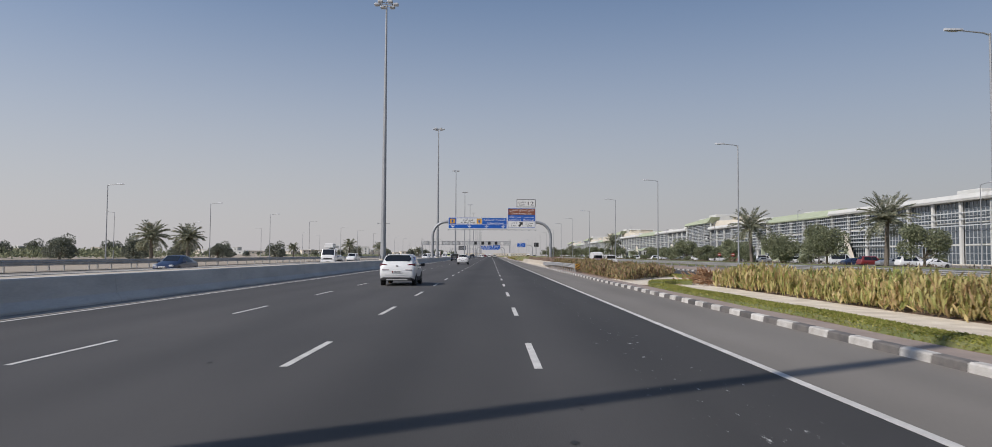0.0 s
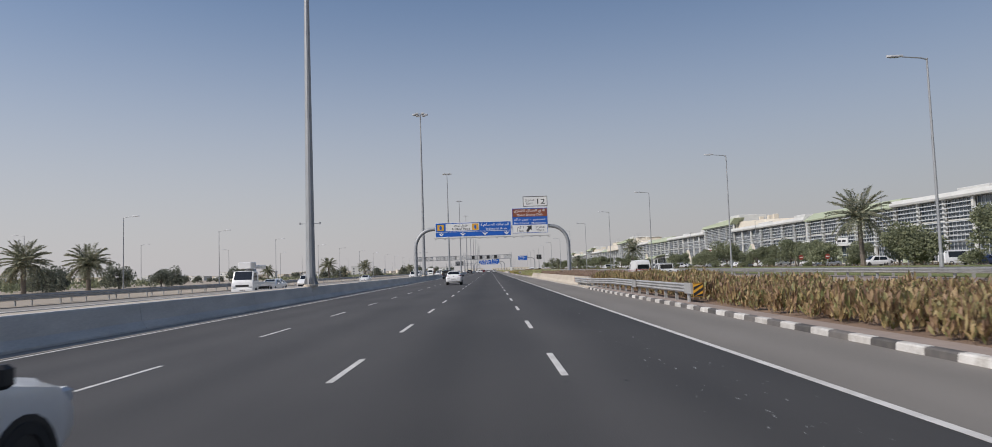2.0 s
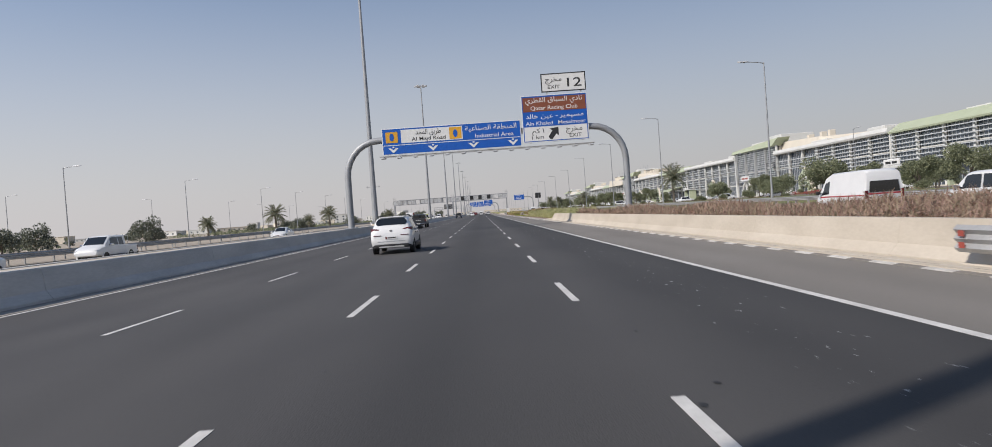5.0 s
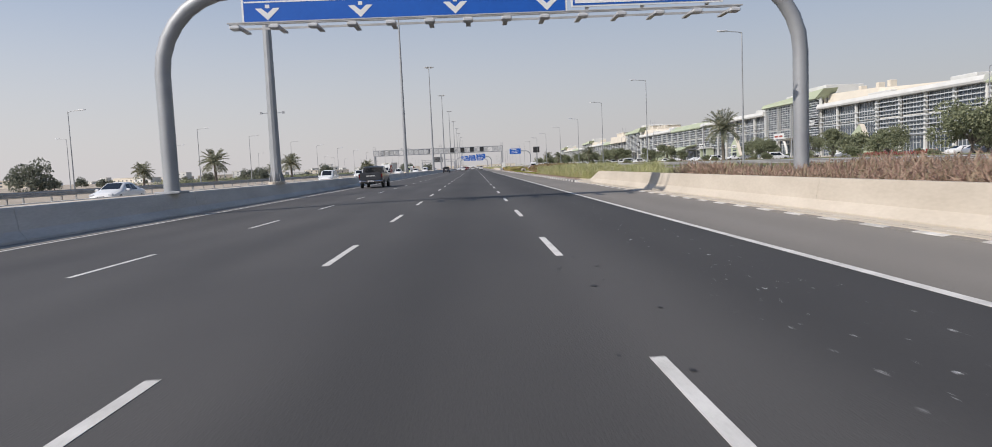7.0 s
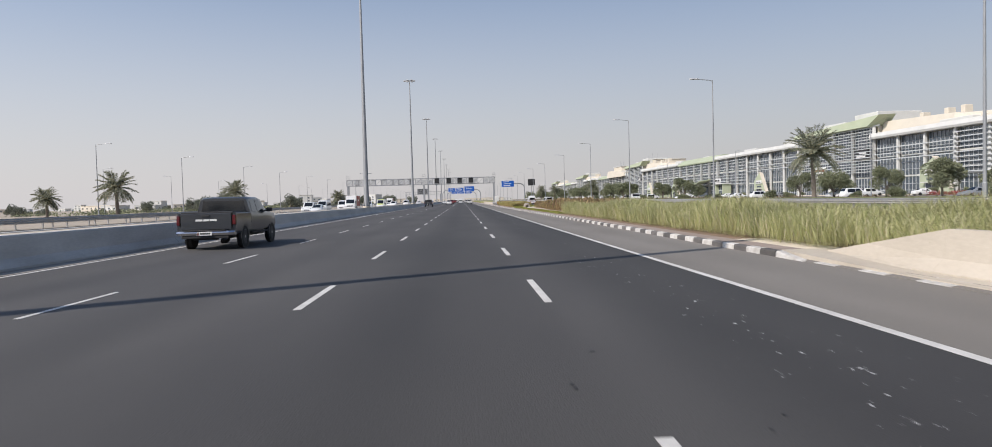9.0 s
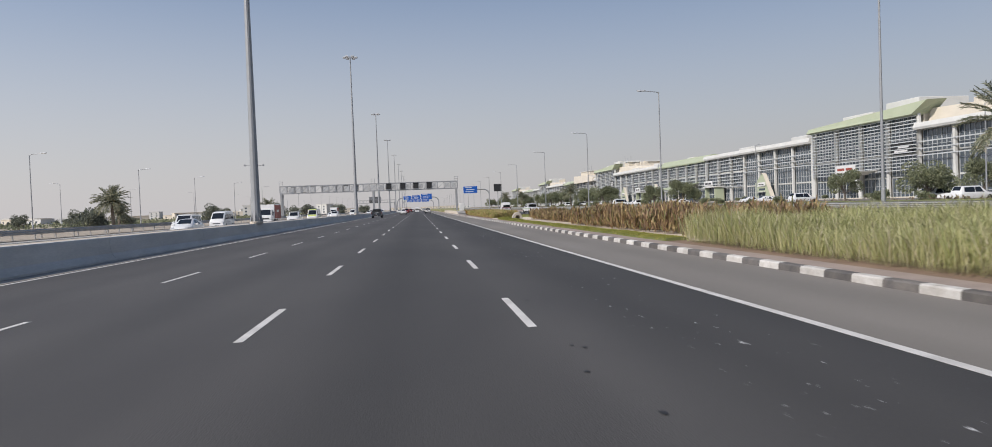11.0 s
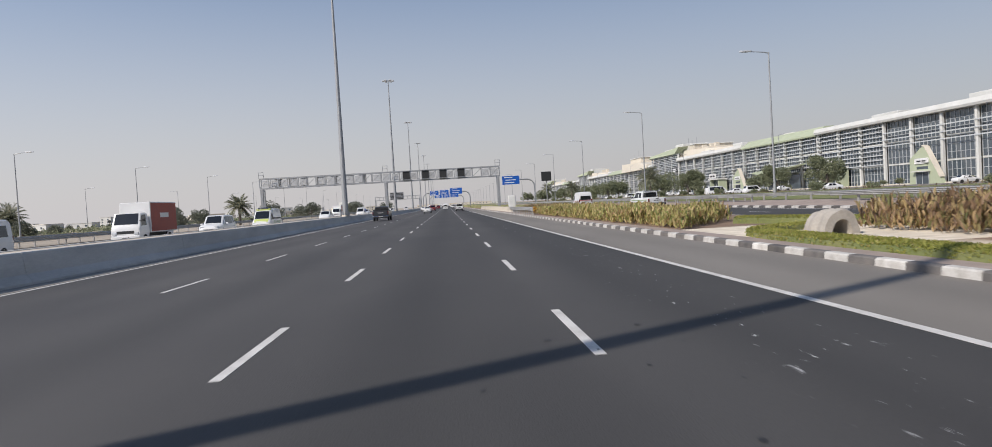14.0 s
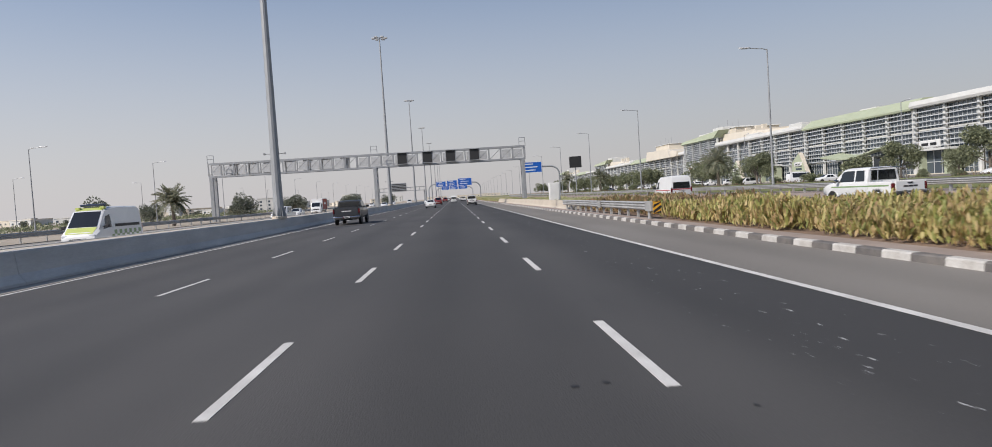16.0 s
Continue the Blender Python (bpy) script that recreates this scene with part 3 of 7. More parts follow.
def guard_rail(x, y0, y1, z0=0.42, z1=0.93, base=0.15, ends=False, step=1.9, name="guard_rail", label="galvanised three-ridge steel guard rail on posts", facing=1, markers=False, drop=0.0):
    ob = thing(name, label, "guard rail", at=pose(x, 0, 0))
    n = max(1, round((y1 - y0) / 3.8))
    piece = (y1 - y0) / n
    me = Build().along_y([(facing * px, pz) for px, pz in corrugated(0, z0, z1)], -0.05, piece).mesh("rail", GALVANISED, 40)
    for k in range(n):
        o = part("rail", me, None, ob)
        o.location = (-0.006 * (k % 2), y0 + k * piece, -drop * k / n)
        o.rotation_euler = (-math.atan(drop / (y1 - y0)), 0, 0)
    post = Build().box(0.09, 0.105, -0.07, 0.07, base - 0.1, z1 - 0.05).box(0.09, 0.2, -0.07, -0.06, base - 0.1, z1 - 0.05).box(0.09, 0.2, 0.06, 0.07, base - 0.1, z1 - 0.05).mesh("post", GALVANISED)
    block = Build().box(0.008, 0.09, -0.05, 0.05, z0 + 0.08, z1 - 0.08).mesh("spacer_block", GALVANISED)
    for k in range(int((y1 - y0) / step) + 1):
        for nm, m in (("post", post), ("spacer_block", block)):
            o = part(nm, m, None, ob)
            o.location = (0, y0 + 0.3 + k * step, -drop * (0.3 + k * step) / (y1 - y0))
            if facing < 0:
                o.rotation_euler = (0, 0, math.pi)
    if markers:
        for ym, dz in ((y1 - 0.3, 0.08), (y1 - 0.3, 0.28), (y1 - 5.0, 0.28), (y0 + 0.05, 0.08), (y0 + 0.05, 0.29)):
            part("marker", Build().box(-0.098, -0.088, ym, ym + 0.15, z0 + dz, z0 + dz + 0.1), BOX_RED, ob, "small red reflective marker")
    if ends:
        part("end_plate", Build().soft_box(-0.1, 0.02, y0 - 0.75, y0 + 0.1, z0 - 0.03, z1 + 0.02, 0.015).box(-0.01, 0.02, y0 - 0.3, y0, base - 0.1, z0), GALVANISED, ob)
        part("joint_plate", Build().soft_box(-0.105, -0.08, y0 + 9.6, y0 + 10.5, z0 - 0.02, z1 + 0.01, 0.01), GALVANISED, ob)
        board = part("hazard_board", Build().soft_box(0.02, 0.40, y0 - 0.79, y0 - 0.76, z0 - 0.14, z1 + 0.02, 0.012), SIGN_YELLOW, ob, "yellow and black striped hazard board")
        hz, h0 = Build(), z0 - 0.12
        for s in range(4):
            a = h0 - 0.25 + s * 0.24
            quad = [(0.025, a), (0.025, a + 0.13), (0.395, a + 0.37), (0.395, a + 0.24)]
            quad = [(px, min(max(pz, h0), z1)) for px, pz in quad]
            hz.loft([[(px, y, pz) for px, pz in quad] for y in (y0 - 0.796, y0 - 0.792)])
        part("stripes", hz, BLACK, board)
    return ob


guard_rail(8.05, 63.4, 80.2, z0=0.52, z1=0.9, ends=True)
guard_rail(8.05, 80.2, 91.6, z0=0.52, z1=0.9, drop=0.14, label="steel guard rail dipping towards the concrete barrier")
guard_rail(8.06, 91.6, 100.8, z0=0.29, z1=0.76, base=0.1, markers=True, label="deeper steel guard rail lapping the concrete barrier")
guard_rail(8.05, 323.0, 347.0, z0=0.52, z1=0.9, ends=True)
guard_rail(24.9, -30, 300, z0=0.70, z1=1.0, base=0.35, step=3.8, label="long galvanised steel guard rail on the paved verge")
guard_rail(24.9, 312, 620, z0=0.70, z1=1.0, base=0.35, step=3.8, label="long galvanised steel guard rail on the paved verge")
guard_rail(26.2, -30, 620, z0=0.74, z1=1.02, base=0.4, step=3.8, label="second steel guard rail behind the first", facing=-1)
guard_rail(-36.0, -30, 330, z0=0.5, z1=0.95, base=0.05, step=3.8, label="dusty steel guard rail along the oncoming road", facing=-1)
guard_rail(-37.6, -30, 330, z0=0.55, z1=0.98, base=0.05, step=7.6, label="second dusty guard rail behind the first", facing=1)
guard_rail(-36.0, 330, 700, z0=0.5, z1=0.95, base=0.05, step=3.8, label="dusty steel guard rail along the oncoming road", facing=-1)


# ---- lamp posts and masts ----
def high_mast():
    ob = thing("high_mast", "tall tapered grey steel lighting mast with a crown of floodlights", "light mast", "lighting masts on the median")
    part("base", Build().loft([[(0.46 * d * math.cos(k * math.pi / 10), 0.95 * d * math.sin(k * math.pi / 10), z) for k in range(20)] for z, d in ((-0.05, 1), (0.1, 1), (0.15, 0.94))]), CONCRETE_CREAM, ob, "round concrete footing")
    part("shaft", Build().tube([(0, 0, 0.15), (0, 0, 3), (0, 0, 15), (0, 0, 30.8)], [0.35, 0.31, 0.22, 0.10], 12), POLE_GREY, ob)
    gus = Build()
    for k in range(8):
        a = k * math.pi / 4
        c, s = math.cos(a), math.sin(a)
        gus.add([(0.36 * c, 0.36 * s, 0.15), (0.5 * c, 0.62 * s, 0.15), (0.36 * c, 0.36 * s, 0.75), (0.36 * c - 0.02 * s, 0.36 * s + 0.02 * c, 0.15), (0.5 * c - 0.02 * s, 0.62 * s + 0.02 * c, 0.15), (0.36 * c - 0.02 * s, 0.36 * s + 0.02 * c, 0.75)], [(0, 1, 2), (3, 5, 4), (0, 3, 4, 1), (1, 4, 5, 2)])
    part("gusset_ring", gus, POLE_GREY, ob)
    part("bracket", Build().tube([(-0.7, 0, 4.35), (0.7, 0, 4.35)], 0.018, 6).box(-0.74, -0.62, -0.05, 0.05, 4.3, 4.44).box(0.62, 0.74, -0.05, 0.05, 4.3, 4.44), POLE_GREY, ob)
    part("crown_ring", Build().tube([(0.75 * math.cos(a), 0.75 * math.sin(a), 30.8) for a in [k * math.pi / 8 for k in range(17)]], 0.05, 6).tube([(-0.75, 0, 30.8), (0.75, 0, 30.8)], 0.04, 6).tube([(0, -0.75, 30.8), (0, 0.75, 30.8)], 0.04, 6), POLE_GREY, ob)
    for k in range(6):
        a = k * math.pi / 3
        c, s = 1.15 * math.cos(a), 1.15 * math.sin(a)
        f = part("floodlight", Build().soft_box(c - 0.3, c + 0.3, s - 0.3, s + 0.3, 30.65, 30.95, 0.06), LAMP_HEAD, ob)
        part("lens", Build().box(c - 0.22, c + 0.22, s - 0.22, s + 0.22, 30.63, 30.647), LAMP_GLASS, f)
    return ob


first = high_mast()
mast_y = [-85.1, -0.4, 84.5, 169.6, 254.2, 341.4, 425.6] + [510.4 + 84.75 * k for k in range(6)]
first.matrix_basis = pose(-12.2, mast_y[0], 0.94)
for y in mast_y[1:]:
    copy_thing(first, pose(-12.2, y, 0.94))


def street_lamp(height, arm):
    ob = thing("street_lamp", "slim grey tapered street lamp with a single outreach arm", "street lamp", "street lamps along the road")
    part("base_plate", Build().soft_box(-0.22, 0.22, -0.22, 0.22, 0, 0.06, 0.015), POLE_GREY, ob)
    part("pole", Build().tube([(0, 0, 0.06), (0, 0, 1.2), (0, 0, 1.25), (0, 0, height)], [0.13, 0.125, 0.10, 0.055], 10), POLE_GREY, ob)
    part("arm", Build().tube([(0, 0, height - 0.1), (-0.25 * arm, 0, height + 0.02), (-arm, 0, height + 0.12)], [0.05, 0.045, 0.035], 8), POLE_GREY, ob)
    head = part("lamp_head", Build().loft([[(-arm + a, b * w, height + 0.12 + c) for b, c in ((-1, 0), (-0.7, 0.10), (0, 0.14), (0.7, 0.10), (1, 0), (0, -0.03))] for a, w in ((0.1, 0.06), (-0.15, 0.15), (-0.7, 0.16), (-0.95, 0.07))]), LAMP_HEAD, ob)
    part("lens", Build().box(-arm - 0.7, -arm - 0.2, -0.1, 0.1, height + 0.075, height + 0.092), LAMP_GLASS, head)
    return ob


lamp = street_lamp(13.55, 1.6)
lamp_y = [-1.0, 38.6, 78.8, 117.0, 157.2, 198.6, 239.6, 279.2, 314.7, 354.5, 399.2] + [438.6 + 39.7 * k for k in range(15)]
lamp.matrix_basis = pose(28.15, lamp_y[0], 0.55)
for y in lamp_y[1:]:
    copy_thing(lamp, pose(28.15, y, 0.55) @ Matrix.Diagonal((1, 1, 0.92 if y > 300 else 1, 1)))
lamp_left = street_lamp(12.0, 1.6)
left_y = [-14.0, 27.0, 68.2, 109.4, 149.6, 190.0, 231.0, 279.3, 314.3, 356.7, 394.5] + [435.0 + 41.0 * k for k in range(14)]
lamp_left.matrix_basis = pose(-58.5, left_y[0], 0, 0, 0, 180)
for y in left_y[1:]:
    copy_thing(lamp_left, pose(-58.5, y, 0, 0, 0, 180))
for y in range(130, 900, 55):
    copy_thing(lamp_left, pose(-96 - 4 * math.sin(y), y, 0, 0, 0, 0 if y % 2 else 180))
for y in range(100, 700, 60):
    copy_thing(lamp_left, pose(70, y, 0.12, 0, 0, 90))


# ---- writing ----
def writing(text, x, y, z, size, material, parent, width=None):
    """Raised lettering facing -y, its left foot at x, z."""
    cu = bpy.data.curves.new("writing", "FONT")
    cu.body, cu.size, cu.extrude, cu.offset, cu.resolution_u = text, size, 0.004, 0.004 * size, 3
    ob = bpy.data.objects.new("writing", cu)
    scene.collection.objects.link(ob)
    bpy.context.view_layer.update()
    me = bpy.data.meshes.new_from_object(ob.evaluated_get(bpy.context.evaluated_depsgraph_get()))
    bpy.data.objects.remove(ob)
    me.materials.clear()
    me.materials.append(material)
    o = new("lettering", me)
    o.parent = parent
    o["kind"] = "stuff"
    xs = [v.co.x for v in me.vertices]
    s = width / (max(xs) - min(xs)) if width else 1.0
    o.matrix_basis = pose(x - min(xs) * s, y, z, 90) @ Matrix.Diagonal((s, 1, 1, 1))
    return o


AR_ROAD = "\ufeaa\ufea0\ufee4\ufedf\ufe8d \ufed6\ufef3\ufeae\ufec3"
AR_AREA = "\ufe94\ufef4\ufecb\ufe8e\ufee8\ufebc\ufedf\ufe8d \ufe94\ufed8\ufec4\ufee8\ufee4\ufedf\ufe8d"
AR_CLUB = "\ufef1\ufeae\ufec4\ufed8\ufedf\ufe8d \ufed5\ufe8e\ufe92\ufeb4\ufedf\ufe8d \ufef1\ufea9\ufe8e\ufee7"
AR_TOWN = "\ufeaa\ufedf\ufe8e\ufea7 \ufee6\ufef4\ufecb - \ufeae\ufef4\ufee4\ufef4\ufeb4\ufee3"
AR_KM = "\ufee2\ufedb \u0661"
AR_EXIT = "\ufe9d\ufeae\ufea8\ufee3"


# ---- overhead sign gantry ----
def plate(x0, x1, z0, z1, y, material, parent, name="panel", label="", d=0.03):
    return part(name, Build().soft_box(x0, x1, y - d, y, z0, z1, 0.008), material, parent, label)


def down_arrow(x, z, y, parent, material, s=0.3):
    b = Build()
    b.add([(x + s * px, yy, z + s * pz) for yy in (y, y - 0.006) for px, pz in ((-1.6, 0.55), (0, -1), (1.6, 0.55), (0.75, 0.55), (0, -0.1), (-0.75, 0.55), (-0.28, 0.55), (-0.28, 1), (0.28, 1), (0.28, 0.55))],
          [(10, 11, 14, 15), (14, 11, 12, 13), (16, 17, 18, 19), (0, 5, 4, 1), (4, 3, 2, 1), (0, 1, 11, 10), (1, 2, 12, 11)])
    return part("arrow", b, material, parent)


def arch_gantry(y, xl, xr, name, label):
    ob = thing(name, label, "gantry")
    z, r = 8.75, 0.30
    for nm, x, s, base in (("left_post", xl, 1, 0.92), ("right_post", xr, -1, 0.15)):
        pts = [(x, y, base), (x, y, 5.6)]
        for k in range(1, 8):
            a = k * math.pi / 14
            pts.append((x + s * (3.0 - 3.0 * math.cos(a)), y, 5.6 + 3.15 * math.sin(a)))
        pts.append((x + s * 3.9, y, z))
        part(nm, Build().tube(pts, r, 14), POLE_GREY, ob, smooth=60)
        part("post_foot", Build().soft_box(x - 0.5, x + 0.5, y - 0.5, y + 0.5, base - 0.02, base + 0.08, 0.02), POLE_GREY, ob)
    part("upper_beam", Build().tube([(xl + 3.8, y, z), (xr - 3.8, y, z)], 0.26, 12), POLE_GREY, ob, smooth=60)
    return ob


SY = 154.0
gantry = arch_gantry(SY, -12.1, 13.5, "sign_gantry", "grey tubular steel arch gantry carrying blue road signs")
# rails and lamp arms reach out below the signs
for dy in (1.95, 1.72):
    part("light_bar", Build().tube([(-8.8, SY - dy, 7.1), (10.4, SY - dy, 7.1)], 0.03, 6), GALVANISED, gantry)
part("arm_rail", Build().box(-8.7, 10.3, SY - 0.83, SY - 0.79, 7.06, 7.14), GALVANISED, gantry)
for k in range(14):
    x = -8.5 + k * 1.43
    arm = part("lamp_arm", Build().box(x - 0.09, x + 0.09, SY - 2.0, SY - 0.3, 6.99, 7.05), GALVANISED, gantry)
    part("sign_lamp", Build().soft_box(x - 0.19, x + 0.19, SY - 2.1, SY - 1.65, 6.86, 6.99, 0.03), LAMP_HEAD, arm)

SF = SY - 0.42
blue = plate(-8.7, 4.0, 7.32, 9.75, SF, SIGN_WHITE, gantry, "wide_sign", "wide blue direction sign with a white inset")
plate(-8.62, 3.92, 7.40, 9.67, SF - 0.034, SIGN_BLUE, blue, "sign_face", d=0.004)
plate(-6.95, -1.35, 8.35, 9.55, SF - 0.042, SIGN_WHITE, blue, "inset", d=0.004)
plate(-8.35, -7.25, 8.42, 9.4, SF - 0.042, SIGN_YELLOW, blue, "route_badge", d=0.004)
plate(-2.55, -1.45, 8.42, 9.48, SF - 0.05, SIGN_YELLOW, blue, "route_badge", d=0.004)
for cx in (-7.8, -2.0):
    part("badge_shield", Build().along_y([(cx + 0.2 * math.cos(a), 8.92 + 0.36 * math.sin(a)) for a in [k * math.pi / 6 for k in range(12)]], SF - 0.062, SF - 0.055), SIGN_BLUE, blue)
writing(AR_ROAD, -5.6, SF - 0.05, 9.05, 0.62, BLACK, blue, 2.3)
writing("Al Majd Road", -6.0, SF - 0.05, 8.5, 0.46, BLACK, blue, 3.1)
writing(AR_AREA, -1.1, SF - 0.043, 9.05, 0.62, SIGN_WHITE, blue, 4.7)
writing("Industrial Area", -0.2, SF - 0.043, 8.38, 0.5, SIGN_WHITE, blue, 3.5)
part("divider", Build().box(-8.6, 3.9, SF - 0.046, SF - 0.04, 8.16, 8.22), SIGN_WHITE, blue)
for x in (-7.7, -4.1, -0.4, 3.2):
    down_arrow(x, 7.78, SF - 0.041, blue, SIGN_WHITE)
tall = plate(4.15, 10.2, 7.55, 11.85, SF, SIGN_WHITE, gantry, "exit_sign", "exit direction sign in brown, blue and white bands")
plate(4.23, 10.12, 7.63, 11.77, SF - 0.034, SIGN_BLUE, tall, "blue_border", d=0.002)
plate(4.3, 10.05, 7.7, 8.98, SF - 0.037, SIGN_WHITE, tall, "white_band", d=0.002)
plate(4.3, 10.05, 10.35, 11.65, SF - 0.037, SIGN_BROWN, tall, "brown_band", d=0.004)
plate(4.3, 10.05, 9.0, 10.31, SF - 0.037, SIGN_BLUE, tall, "blue_band", d=0.004)
writing(AR_CLUB, 4.55, SF - 0.041, 11.2, 0.6, SIGN_WHITE, tall, 5.2)
writing("Qatar Racing Club", 5.0, SF - 0.041, 10.5, 0.5, SIGN_WHITE, tall, 4.3)
writing(AR_TOWN, 4.5, SF - 0.041, 9.75, 0.55, SIGN_WHITE, tall, 5.3)
writing("Ain Khaled", 4.45, SF - 0.041, 9.12, 0.48, SIGN_WHITE, tall, 2.5)
writing("Mesaimeer", 7.45, SF - 0.041, 9.12, 0.48, SIGN_WHITE, tall, 2.5)
writing(AR_KM, 5.0, SF - 0.041, 8.4, 0.6, BLACK, tall, 1.1)
writing("1 km", 4.95, SF - 0.041, 7.85, 0.5, BLACK, tall, 1.1)
writing(AR_EXIT, 8.1, SF - 0.041, 8.42, 0.65, BLACK, tall, 1.5)
writing("EXIT", 8.4, SF - 0.041, 7.85, 0.5, BLACK, tall, 1.1)
part("arrow", Build().along_y([(6.55, 7.85), (6.8, 7.75), (7.2, 8.25), (7.42, 8.05), (7.42, 8.85), (6.6, 8.75), (6.85, 8.55), (6.5, 8.05)], SF - 0.045, SF - 0.04), BLACK, tall)
top = plate(6.1, 10.2, 12.05, 13.75, SF, BLACK, gantry, "exit_number_sign", "white exit number plate with a black rim")
plate(6.2, 10.1, 12.15, 13.65, SF - 0.034, SIGN_WHITE, top, "sign_face", d=0.004)
writing(AR_EXIT, 6.5, SF - 0.042, 13.0, 0.6, BLACK, top, 1.5)
writing("EXIT", 6.7, SF - 0.042, 12.35, 0.45, BLACK, top, 1.1)
writing("12", 8.5, SF - 0.042, 12.45, 1.15, BLACK, top, 1.3)
for x in (6.6, 9.7):
    part("number_bracket", Build().box(x - 0.06, x + 0.06, SF + 0.005, SF + 0.08, 11.6, 13.5), GALVANISED, gantry)
for x in (-8.2, -5, -2, 1, 3.5, 4.8, 7, 9.6):
    part("panel_bracket", Build().box(x - 0.06, x + 0.06, SF + 0.002, SY - 0.2, 7.5, 9.7 if x < 4 else 11.7), GALVANISED, gantry)


# ---- lane-control gantry ----
def lattice_gantry(y):
    ob = thing("lane_control_gantry", "long grey steel box gantry with dark lane-control displays", "gantry")
    x0, x1, z0, z1, d = -39.6, 11.8, 7.35, 9.4, 1.5
    for yy in (y, y + d):
        for z in (z0, z1):
            part("chord", Build().box(x0, x1, yy - 0.12, yy + 0.12, z - 0.14, z + 0.14), POLE_GREY, ob)
    n = 26
    upright = Build().box(-0.09, 0.09, y - 0.09, y + 0.09, z0 + 0.14, z1 - 0.14).box(-0.09, 0.09, y + d - 0.09, y + d + 0.09, z0 + 0.14, z1 - 0.14).box(-0.06, 0.06, y, y + d, z0 - 0.05, z0 + 0.05).mesh("upright", POLE_GREY)
    brace = Build().tube([(0, y, z0 + 0.1), ((x1 - x0) / n, y, z1 - 0.1)], 0.05, 6).mesh("brace", POLE_GREY)
    screen = Build().box(0.25, (x1 - x0) / n - 0.25, y + d - 0.05, y + d + 0.05, z0 + 0.3, z1 - 0.3).mesh("back_panel", LAMP_HEAD)
    for k in range(n + 1):
        part("upright", upright, None, ob).location = (x0 + k * (x1 - x0) / n, 0, 0)
        if k < n:
            part("brace", brace, None, ob).location = (x0 + k * (x1 - x0) / n, 0, 0)
            if k % 6 != 5:
                part("back_panel", screen, None, ob).location = (x0 + k * (x1 - x0) / n, 0, 0)
    for x, foot in ((x0 + 0.4, 0.0), (-12.95, 0.89), (x1 - 0.4, 0.15)):
        for yy in (y - 0.15, y + d + 0.15):
            part("column", Build().soft_box(x - 0.28, x + 0.28, yy - 0.25, yy + 0.25, foot, z0 - 0.13, 0.03), POLE_GREY, ob)
        part("mast_cage", Build().tube([(x - 0.5, y, z1), (x - 0.5, y, z1 + 1.4)], 0.05, 6).tube([(x + 0.5, y, z1), (x + 0.5, y, z1 + 1.4)], 0.05, 6).tube([(x - 0.5, y, z1 + 0.8), (x + 0.5, y, z1 + 0.8)], 0.04, 6).tube([(x - 0.5, y, z1 + 1.4), (x + 0.5, y, z1 + 1.4)], 0.04, 6), POLE_GREY, ob)
    for x in (-8.4, -4.3, -0.5, 3.4):
        s = part("lane_display", Build().soft_box(x - 0.9, x + 0.9, y - 0.5, y - 0.14, z0 + 0.12, z1 + 0.06, 0.05), POLE_GREY, ob, "switched-off lane display in a grey case")
        part("screen", Build().soft_box(x - 0.74, x + 0.74, y - 0.53, y - 0.5, z0 + 0.28, z1 - 0.1, 0.01), BLACK, s)
        part("hood", Build().box(x - 0.8, x + 0.8, y - 0.75, y - 0.5, z1 - 0.08, z1 - 0.04), BLACK, s)
    for x in (-36, -33, -30.5, -27, -24, -21, -18):
        part("display_back", Build().soft_box(x - 0.8, x + 0.8, y + d + 0.14, y + d + 0.5, z0 + 0.1, z1 + 0.1, 0.05), GALVANISED, ob, "back of an oncoming lane display")
    return ob


lattice_gantry(410.0)
vms = thing("message_gantry", "far grey truss gantry with a message board over the oncoming road", "gantry")
for x in (-34.0, -13.0):
    part("column", Build().soft_box(x - 0.3, x + 0.3, 599.7, 600.3, 0.0 if x < -20 else 0.89, 5.6, 0.04), POLE_GREY, vms)
for z in (5.7, 7.2):
    for yy in (599.4, 600.6):
        part("chord", Build().box(-34.4, -12.6, yy - 0.1, yy + 0.1, z - 0.12, z + 0.12), POLE_GREY, vms)
for k in range(12):
    part("upright", Build().box(-34.1 + k * 1.9, -33.95 + k * 1.9, 599.35, 600.65, 5.8, 7.1), POLE_GREY, vms)
part("message_board", Build().soft_box(-27.0, -20.5, 598.6, 599.3, 5.6, 9.2, 0.06), POLE_GREY, vms)
for k in range(5):
    part("board_slat", Build().box(-26.8, -20.7, 598.54, 598.6, 5.9 + k * 0.64, 6.25 + k * 0.64), BLACK, vms)


def far_sign(y, x0, x1, z0, z1, parent):
    s = plate(x0, x1, z0, z1, y - 0.4, SIGN_WHITE, parent, "sign_board", "blue direction sign with white writing")
    plate(x0 + 0.08, x1 - 0.08, z0 + 0.08, z1 - 0.08, y - 0.434, SIGN_BLUE, s, "sign_face", d=0.004)
    for k, (a, b) in enumerate(((0.12, 0.6), (0.2, 0.8), (0.15, 0.7))):
        z = z1 - 0.55 - k * (z1 - z0 - 0.4) / 3
        part("text_bar", Build().box(x0 + a * (x1 - x0), x0 + b * (x1 - x0), y - 0.446, y - 0.44, z - 0.12, z + 0.12), SIGN_WHITE, s)


